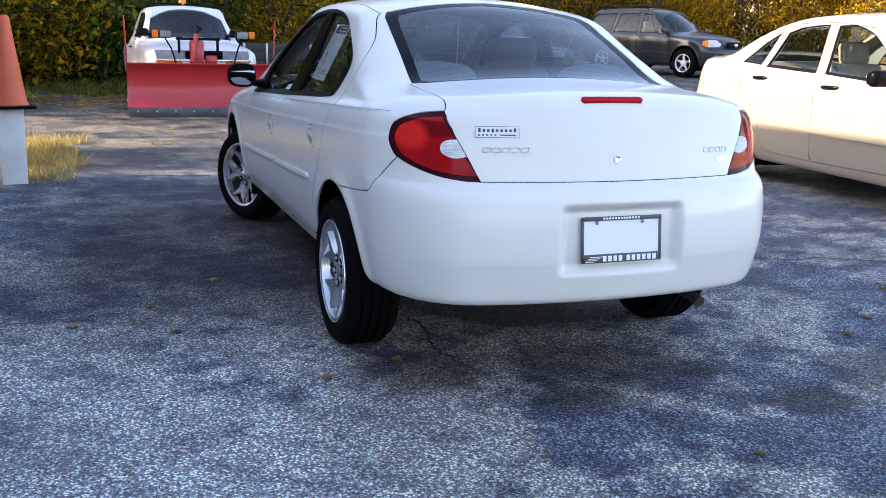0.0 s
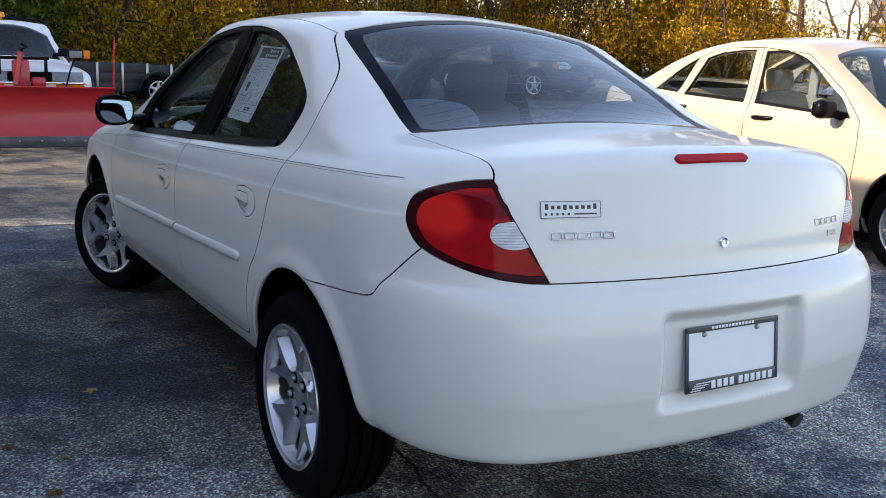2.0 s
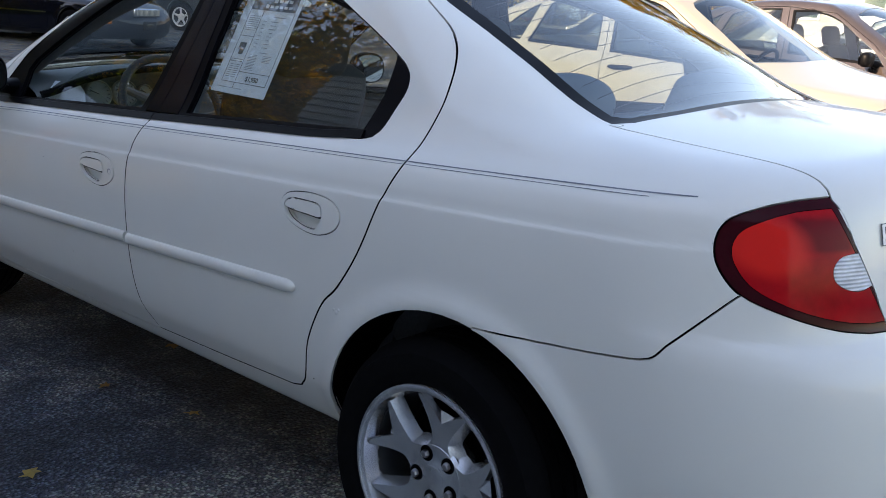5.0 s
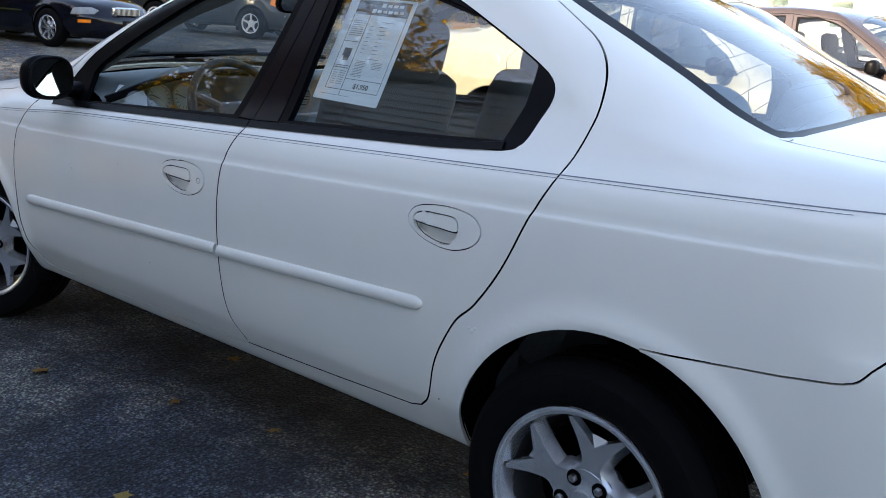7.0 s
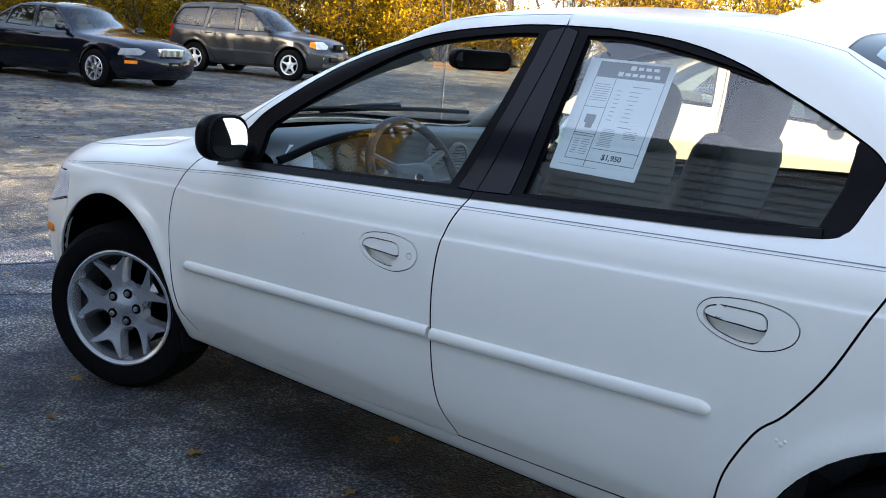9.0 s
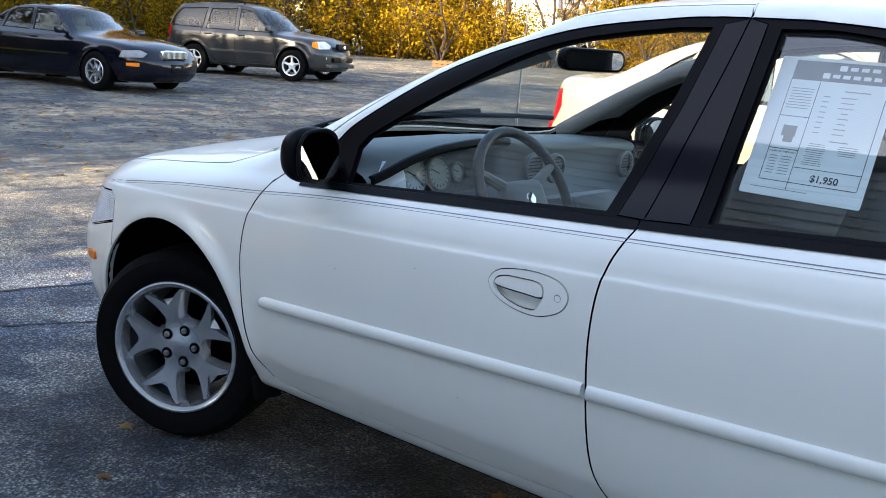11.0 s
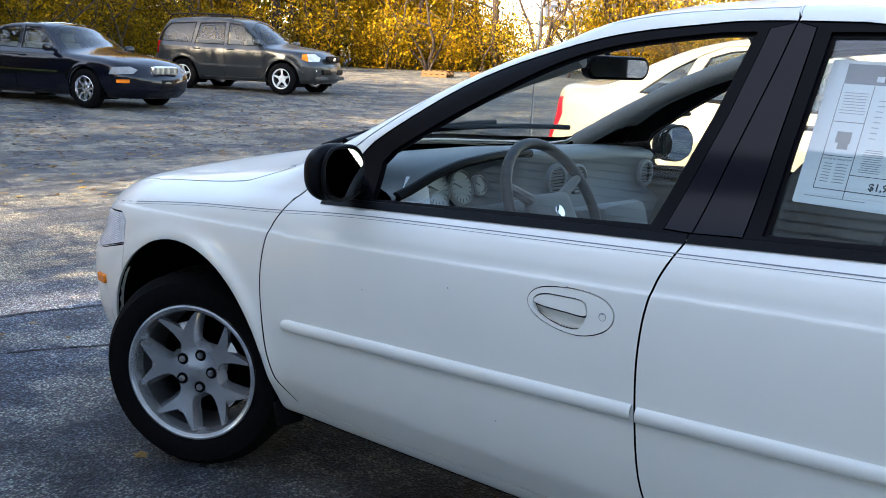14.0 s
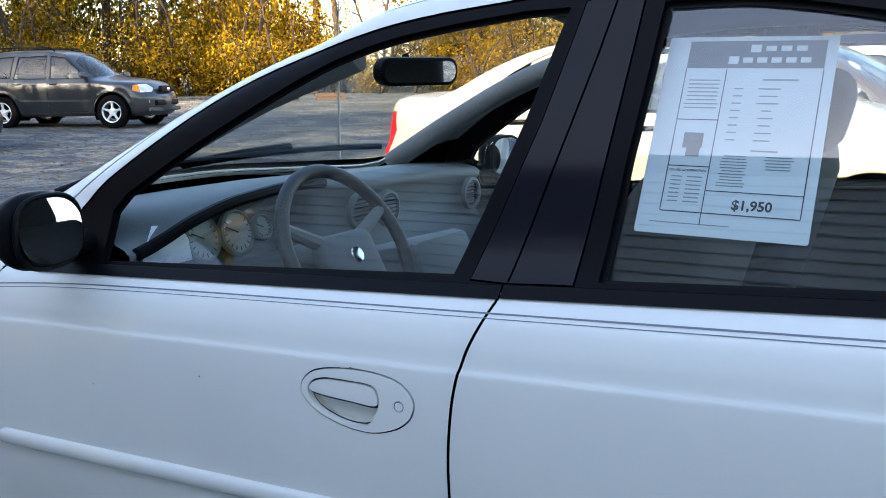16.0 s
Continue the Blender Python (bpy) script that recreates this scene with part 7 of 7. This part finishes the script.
# trailer behind the truck
FENCE = material("black_boards", (0.016, 0.016, 0.018), 0.6, grain=0.2, scale=20)
trailer = thing("utility_trailer", on_ground(0.55, 16.3, 2) @ Matrix.Translation((0, 0, 0)), "dark boarded utility trailer with a white wheel", "trailer")
for z in (0.36, 0.53, 0.70):
    part("board", solid((1.35, 0, z), (2.9, 0.03, 0.16), 0.005), FENCE, trailer)
    part("board", solid((1.35, 1.4, z), (2.9, 0.03, 0.16), 0.005), FENCE, trailer)
    part("tail_board", solid((2.79, 0.7, z), (0.03, 1.4, 0.16), 0.005), FENCE, trailer)
for k in range(7):
    part("stake", solid((0.02 + k * 0.455, -0.03, 0.52), (0.045, 0.03, 0.56), 0.004), STEEL, trailer)
part("deck", solid((1.35, 0.7, 0.30), (2.9, 1.42, 0.06), 0.006), FENCE, trailer)
part("drawbar", rod([(-0.1, 0.7, 0.28), (-1.2, 0.7, 0.30)], 0.035, 8), STEEL, trailer)
part("fender", moved(lathe([(0.36, -0.12), (0.36, 0.12), (0.35, 0.12), (0.35, -0.12), (0.36, -0.12)], "y", 24, (0, 0, 0), 0.5), pose(2.45, -0.16, 0.30)), FENCE, trailer)
WHEELWHITE = material("white_rim", (0.75, 0.75, 0.74), 0.4, stain=0.1, stain_scale=9)
for y in (-0.16, 1.56):
    alloy_wheel(trailer, pose(2.45, y, 0.30, 0, 0, 90 if y < 0 else -90), 0.30, 0.18, 0.19, 6, WHEELWHITE, "plain")

# the strip of lawn beyond the trailer
LAWN = leaf_material("lawn_grass", [(0.0, (0.05, 0.07, 0.012)), (0.5, (0.13, 0.15, 0.025)), (1.0, (0.30, 0.26, 0.06))])
rng = np.random.default_rng(3)
n = 14000
s_, o_ = rng.uniform(6.0, 26.0, n), rng.uniform(-2.4, 1.0, n)
pts = [along_edge(a, b) for a, b in zip(s_, o_)]
gx, gy = np.array([p.x for p in pts]), np.array([p.y for p in pts])
gz = np.array([ground_z(a, b) for a, b in zip(gx, gy)])
ang, hgt = rng.uniform(0, 6.28, n), rng.uniform(0.05, 0.14, n)
dx, dy = np.cos(ang) * 0.02, np.sin(ang) * 0.02
v = np.stack([np.stack([gx - dx, gy - dy, gz], 1), np.stack([gx + dx, gy + dy, gz], 1), np.stack([gx + rng.normal(0, 0.05, n), gy + rng.normal(0, 0.05, n), gz + hgt], 1)], 1).reshape(-1, 3)
tagged(raw("lawn", v, np.arange(3 * n).reshape(-1, 3), LAWN, None, smooth=False), "strip of rough green grass before the wood", "grass", kind="stuff")

# traffic cone on a white post
CONE = material("cone_orange", (0.62, 0.10, 0.03), 0.5, stain=0.15, stain_scale=7, grain=0.05, scale=40)
POST = material("post_white", (0.74, 0.73, 0.70), 0.6, stain=0.12, stain_scale=6)
post = thing("white_post", pose(-2.20, 4.52, 0, 0, 0, 12), "chipped white wooden post in dry grass", "post")
part("shaft", solid((0, 0, 0.32), (0.185, 0.185, 0.72), 0.008), POST, post)
cone = thing("traffic_cone", pose(-2.20, 4.52, 0.60, 0, 0, 12), "faded orange traffic cone pulled over a white post", "traffic cone")
part("cone", lathe([(0.145, 0.0), (0.15, 0.012), (0.135, 0.03), (0.112, 0.18), (0.110, 0.19), (0.050, 0.62), (0.046, 0.66), (0.030, 0.68), (0.0, 0.68)], "z", 40), CONE, cone, "faded orange plastic")
part("base", moved(prism(rounded(0.36, 0.36, 0.05), 0.022, 0.004), pose(0, 0, -0.005, -90, 0, 0) @ Matrix.Translation((0, -0.011, 0))), RUBBER, cone, "black rubber base")

# pallets by the wood
WOOD = material("old_wood", (0.12, 0.062, 0.024), 0.9, grain=0.2, scale=12)
for k, (x, y) in enumerate(((27.2, 25.2), (28.6, 24.0))):
    pal = thing("pallet_stack", on_ground(x, y, 25 + 20 * k), "stack of weathered wooden pallets", "pallet", "pallets")
    for j in range(2):
        for i in range(5):
            part("slat", solid((0, -0.45 + i * 0.22, 0.115 + j * 0.13), (1.2, 0.12, 0.025)), WOOD, pal)
        for i in (-0.55, 0, 0.55):
            part("bearer", solid((i, 0, 0.05 + j * 0.13), (0.08, 1.0, 0.10)), WOOD, pal)

# fallen leaves, dry grass and cracks on the car park
rng = np.random.default_rng(9)


def litter(name, count, area, size, mat, label, lie=0.35):
    x = rng.uniform(area[0], area[1], count)
    y = rng.uniform(area[2], area[3], count)
    a = rng.uniform(0, 2 * math.pi, count)
    vs, fs = [], []
    for i in range(count):
        s = size * rng.uniform(0.6, 1.3)
        z = ground_z(x[i], y[i]) + 0.004
        o = len(vs)
        n = 10
        vs.append((x[i], y[i], z + 0.2 * s))
        for k in range(n):
            r = s * (1.0 if k % 2 == 0 else 0.52) * rng.uniform(0.8, 1.1)
            t = a[i] + 2 * math.pi * k / n
            vs.append((x[i] + r * math.cos(t), y[i] + r * math.sin(t) * 0.85, z + lie * s * rng.uniform(0, 0.7)))
        fs += [[o, o + 1 + k, o + 1 + (k + 1) % n] for k in range(n)]
    ob = raw(name, vs, fs, mat, None, smooth=False)
    return tagged(ob, label, "leaves", kind="stuff")


litter("fallen_leaves", 260, (-4.0, 6.0, -3.0, 12.0), 0.032, BROWN, "scattered dry brown and yellow leaves on the asphalt")
DEBRIS = leaf_material("dark_debris", [(0.0, (0.012, 0.010, 0.008)), (0.6, (0.05, 0.035, 0.02)), (1.0, (0.14, 0.085, 0.03))])
litter("leaf_debris", 8000, (-2.0, 18.0, 9.5, 22.0), 0.030, DEBRIS, "dark leaf crumbs over the shaded car park")
litter("leaf_litter", 7000, (-6.0, 26.0, 7.0, 26.0), 0.040, BROWN, "brown leaf litter strewn over the far car park")
litter("wood_litter", 5200, (-9.0, 3.0, 11.5, 17.0), 0.06, BROWN, "brown leaf litter under the trees")
STRAW = leaf_material("dry_grass", [(0.0, (0.16, 0.13, 0.03)), (0.5, (0.40, 0.30, 0.08)), (1.0, (0.55, 0.44, 0.16))])
n = 9000
gx, gy = rng.uniform(-5.5, -1.62, n), rng.uniform(4.45, 7.5, n)
keep = gx < -1.72 - 0.10 * np.sin(gy * 3.1) - 0.06 * np.sin(gy * 7.7)
gx, gy = gx[keep], gy[keep]
n = len(gx)
ang, hgt = rng.uniform(0, 6.28, n), rng.uniform(0.04, 0.13, n)
dx, dy = np.cos(ang) * 0.006, np.sin(ang) * 0.006
lx, ly = rng.normal(0, 0.05, n), rng.normal(0, 0.05, n)
v = np.stack([np.stack([gx - dx, gy - dy, np.zeros(n)], 1), np.stack([gx + dx, gy + dy, np.zeros(n)], 1), np.stack([gx + lx, gy + ly, hgt], 1)], 1).reshape(-1, 3)
tagged(raw("dry_grass", v, np.arange(3 * n).reshape(-1, 3), STRAW, None, smooth=False), "patch of dry yellow grass round the post", "grass", kind="stuff")
TAR = material("crack_tar", (0.012, 0.012, 0.014), 0.9, grain=0.2, scale=60)


def crack(points, width, seed):
    g = np.random.default_rng(seed)
    path_ = curve(points, 14)
    vs, fs = [], []
    ox = oy = 0.0
    for i, (x, y) in enumerate(path_):
        ox, oy = ox * 0.7 + g.normal(0, 0.008), oy * 0.7 + g.normal(0, 0.008)
        a, b = path_[max(i - 1, 0)], path_[min(i + 1, len(path_) - 1)]
        d = Vector((b[0] - a[0], b[1] - a[1])).normalized()
        w = width * g.uniform(0.3, 1.2)
        for e in (-1, 1):
            vs.append((x + ox - d.y * w * e, y + oy + d.x * w * e, ground_z(x, y) + 0.003))
        if i:
            fs.append([2 * i - 2, 2 * i - 1, 2 * i + 1, 2 * i])
    return tagged(raw("asphalt_crack", vs, fs, TAR, None, smooth=False), "dark irregular crack in the asphalt", "crack", "cracks in the asphalt", "structure")


crack([(-0.39, 0.28), (-0.35, 0.13), (-0.39, -0.2), (-0.36, -0.36), (-0.33, -0.50)], 0.007, 1)
crack([(-1.6, 4.75), (-0.45, 4.62), (0.3, 4.50), (1.4, 4.62), (2.6, 4.5)], 0.014, 2)
crack([(-0.6, 4.1), (-0.2, 3.9), (0.1, 4.0), (0.9, 3.85)], 0.009, 3)
crack([(1.7, 1.05), (2.05, 0.8), (2.5, 0.7), (3.0, 0.35)], 0.008, 4)
crack([(0.5, 8.0), (2.5, 8.4), (4.5, 8.1), (7.5, 8.9)], 0.012, 5)


# ---- ground ----
def ground_material():
    m = bpy.data.materials.new("asphalt")
    m.use_nodes = True
    n, l = m.node_tree.nodes, m.node_tree.links
    p = n["Principled BSDF"]
    pos = n.new("ShaderNodeTexCoord")

    def noise_(scale, detail, rough=0.5):
        t = n.new("ShaderNodeTexNoise")
        t.inputs["Scale"].default_value, t.inputs["Detail"].default_value, t.inputs["Roughness"].default_value = scale, detail, rough
        l.new(pos.outputs["Object"], t.inputs["Vector"])
        return t.outputs["Fac"]

    def curve_(v, stops):
        r = n.new("ShaderNodeValToRGB")
        e = r.color_ramp.elements
        while len(e) < len(stops):
            e.new(0.5)
        for k, (at, c) in zip(e, stops):
            k.position, k.color = at, (c, c, c, 1) if isinstance(c, float) else (*c, 1)
        l.new(v, r.inputs[0])
        return r.outputs[0]

    def mix(a, b, f, mode="MIX"):
        x = n.new("ShaderNodeMix")
        x.data_type, x.blend_type = "RGBA", mode
        if isinstance(f, float):
            x.inputs[0].default_value = f
        else:
            l.new(f, x.inputs[0])
        for s, v in ((6, a), (7, b)):
            if isinstance(v, tuple):
                x.inputs[s].default_value = (*v, 1)
            else:
                l.new(v, x.inputs[s])
        return x.outputs[2]

    vor = n.new("ShaderNodeTexVoronoi")
    vor.inputs["Scale"].default_value = 100
    l.new(pos.outputs["Object"], vor.inputs["Vector"])
    grit = n.new("ShaderNodeTexVoronoi")
    grit.inputs["Scale"].default_value = 185
    l.new(pos.outputs["Object"], grit.inputs["Vector"])
    big = mix(curve_(vor.outputs["Color"], [(0.36, (0.022, 0.025, 0.033)), (0.48, (0.12, 0.12, 0.125)), (0.60, (0.60, 0.59, 0.56))]), (0.026, 0.029, 0.036), curve_(vor.outputs["Distance"], [(0.30, 0.0), (0.62, 1.0)]))
    small = curve_(grit.outputs["Color"], [(0.42, (0.03, 0.031, 0.034)), (0.62, (0.40, 0.395, 0.38))])
    stones = mix(mix(big, small, 0.34), vor.outputs["Color"], 0.22, "SOFT_LIGHT")
    # worn pale stretches, dark bound ones, and blotches between the two in size
    axes = n.new("ShaderNodeSeparateXYZ")
    l.new(pos.outputs["Object"], axes.inputs[0])
    # wear is biased paler towards -x and -y, to brighten the ground there
    lift = n.new("ShaderNodeMapRange")
    lift.interpolation_type = "SMOOTHSTEP"
    lift.inputs["From Min"].default_value, lift.inputs["From Max"].default_value = 1.2, -1.2
    lift.inputs["To Min"].default_value, lift.inputs["To Max"].default_value = 0.0, 0.045
    l.new(axes.outputs["Y"], lift.inputs["Value"])
    wear = n.new("ShaderNodeMath")
    wear.operation = "ADD"
    side_ = n.new("ShaderNodeMapRange")
    side_.interpolation_type = "SMOOTHSTEP"
    side_.inputs["From Min"].default_value, side_.inputs["From Max"].default_value = 0.6, -1.3
    side_.inputs["To Min"].default_value, side_.inputs["To Max"].default_value = -0.6, 3.2
    l.new(axes.outputs["X"], side_.inputs["Value"])
    both_ = n.new("ShaderNodeMath")
    both_.operation = "MULTIPLY"
    l.new(lift.outputs[0], both_.inputs[0])
    l.new(side_.outputs[0], both_.inputs[1])
    l.new(noise_(1.15, 9, 0.72), wear.inputs[0])
    l.new(both_.outputs[0], wear.inputs[1])
    worn = curve_(wear.outputs[0], [(0.470, 0.0), (0.545, 1.0)])
    pale = mix(mix(stones, (0.25, 0.245, 0.235), 0.10), (1.75, 1.73, 1.66), 1.0, "MULTIPLY")
    bound = mix(stones, (0.62, 0.74, 1.02), 1.0, "MULTIPLY")
    base = mix(bound, pale, worn)
    blotch = curve_(noise_(4.5, 6, 0.7), [(0.40, 0.8), (0.54, 0.0)])
    base = mix(base, mix(base, (0.42, 0.43, 0.47), 1.0, "MULTIPLY"), blotch)
    tar = curve_(noise_(0.35, 5, 0.6), [(0.34, 0.75), (0.46, 0.0)])
    base = mix(base, (0.036, 0.042, 0.054), tar)
    # a darker strip of asphalt by the white car, with shade painted into it

    def calc(op, a, b):
        x = n.new("ShaderNodeMath")
        x.operation = op
        for i, v in enumerate((a, b)):
            if isinstance(v, float):
                x.inputs[i].default_value = v
            else:
                l.new(v, x.inputs[i])
        return x.outputs[0]

    def edge(v, a, b):
        x = n.new("ShaderNodeMapRange")
        x.interpolation_type = "SMOOTHSTEP"
        x.inputs["From Min"].default_value, x.inputs["From Max"].default_value = a, b
        l.new(v, x.inputs["Value"])
        return x.outputs[0]

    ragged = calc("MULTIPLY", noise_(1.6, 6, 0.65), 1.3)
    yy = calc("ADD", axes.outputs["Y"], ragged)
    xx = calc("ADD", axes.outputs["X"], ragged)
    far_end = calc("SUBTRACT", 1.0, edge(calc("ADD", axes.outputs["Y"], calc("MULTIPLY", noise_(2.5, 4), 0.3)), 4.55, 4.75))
    dark_strip = calc("MULTIPLY", calc("MULTIPLY", edge(yy, 0.4, 1.7), far_end), calc("MULTIPLY", calc("SUBTRACT", 1.0, edge(xx, 1.2, 2.4)), edge(xx, -1.75, -0.85)))
    dark_strip = calc("MULTIPLY", dark_strip, curve_(noise_(1.7, 7, 0.7), [(0.40, 1.0), (0.62, 0.62)]))
    dark_strip = calc("MULTIPLY", dark_strip, calc("SUBTRACT", 1.0, calc("MULTIPLY", edge(axes.outputs["Y"], 2.7, 3.6), 0.3)))
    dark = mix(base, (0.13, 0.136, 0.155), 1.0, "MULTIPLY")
    base = mix(base, dark, dark_strip)
    # the older, warmer gravelly surface beyond
    beyond = edge(yy, 4.9, 6.2)
    base = mix(base, mix(base, (0.60, 0.535, 0.44), 1.0, "MULTIPLY"), beyond)
    # a ragged stretch beside the house with extra light painted into its colour
    painted_lift = calc("MULTIPLY", calc("SUBTRACT", 1.0, edge(yy, 0.2, 1.6)), calc("SUBTRACT", 1.0, edge(xx, -0.9, 0.1)))
    base = mix(base, mix(base, (1.45, 1.49, 1.57), 1.0, "MULTIPLY"), painted_lift)
    # oil stains where cars have stood, plus shade painted under the tail and wheel
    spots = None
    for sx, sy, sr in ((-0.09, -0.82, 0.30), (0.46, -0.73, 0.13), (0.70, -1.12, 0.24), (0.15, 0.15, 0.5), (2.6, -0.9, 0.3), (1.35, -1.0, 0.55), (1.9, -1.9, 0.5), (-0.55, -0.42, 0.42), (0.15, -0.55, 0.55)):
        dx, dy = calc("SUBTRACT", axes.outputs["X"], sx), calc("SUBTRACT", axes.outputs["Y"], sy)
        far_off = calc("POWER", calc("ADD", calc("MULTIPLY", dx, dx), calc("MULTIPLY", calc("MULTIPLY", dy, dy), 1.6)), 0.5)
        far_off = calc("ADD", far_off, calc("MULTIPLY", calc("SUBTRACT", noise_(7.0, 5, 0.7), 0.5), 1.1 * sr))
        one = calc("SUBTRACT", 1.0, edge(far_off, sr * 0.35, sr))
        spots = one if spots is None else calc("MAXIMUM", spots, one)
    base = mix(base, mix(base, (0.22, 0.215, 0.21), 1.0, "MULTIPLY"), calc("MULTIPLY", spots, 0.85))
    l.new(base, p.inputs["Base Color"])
    p.inputs["Roughness"].default_value = 0.85
    b = n.new("ShaderNodeBump")
    b.inputs["Strength"].default_value, b.inputs["Distance"].default_value = 0.9, 0.006
    l.new(vor.outputs["Distance"], b.inputs["Height"])
    l.new(b.outputs[0], p.inputs["Normal"])
    return m


bm = bmesh.new()
bmesh.ops.create_grid(bm, x_segments=130, y_segments=130, size=1)
for v in bm.verts:
    v.co.x, v.co.y = (math.copysign(abs(v.co.x) ** 3, v.co.x) * 1500, math.copysign(abs(v.co.y) ** 3, v.co.y) * 1500)
    v.co.z = ground_z(*[max(-60.0, min(60.0, c)) for c in v.co.xy])
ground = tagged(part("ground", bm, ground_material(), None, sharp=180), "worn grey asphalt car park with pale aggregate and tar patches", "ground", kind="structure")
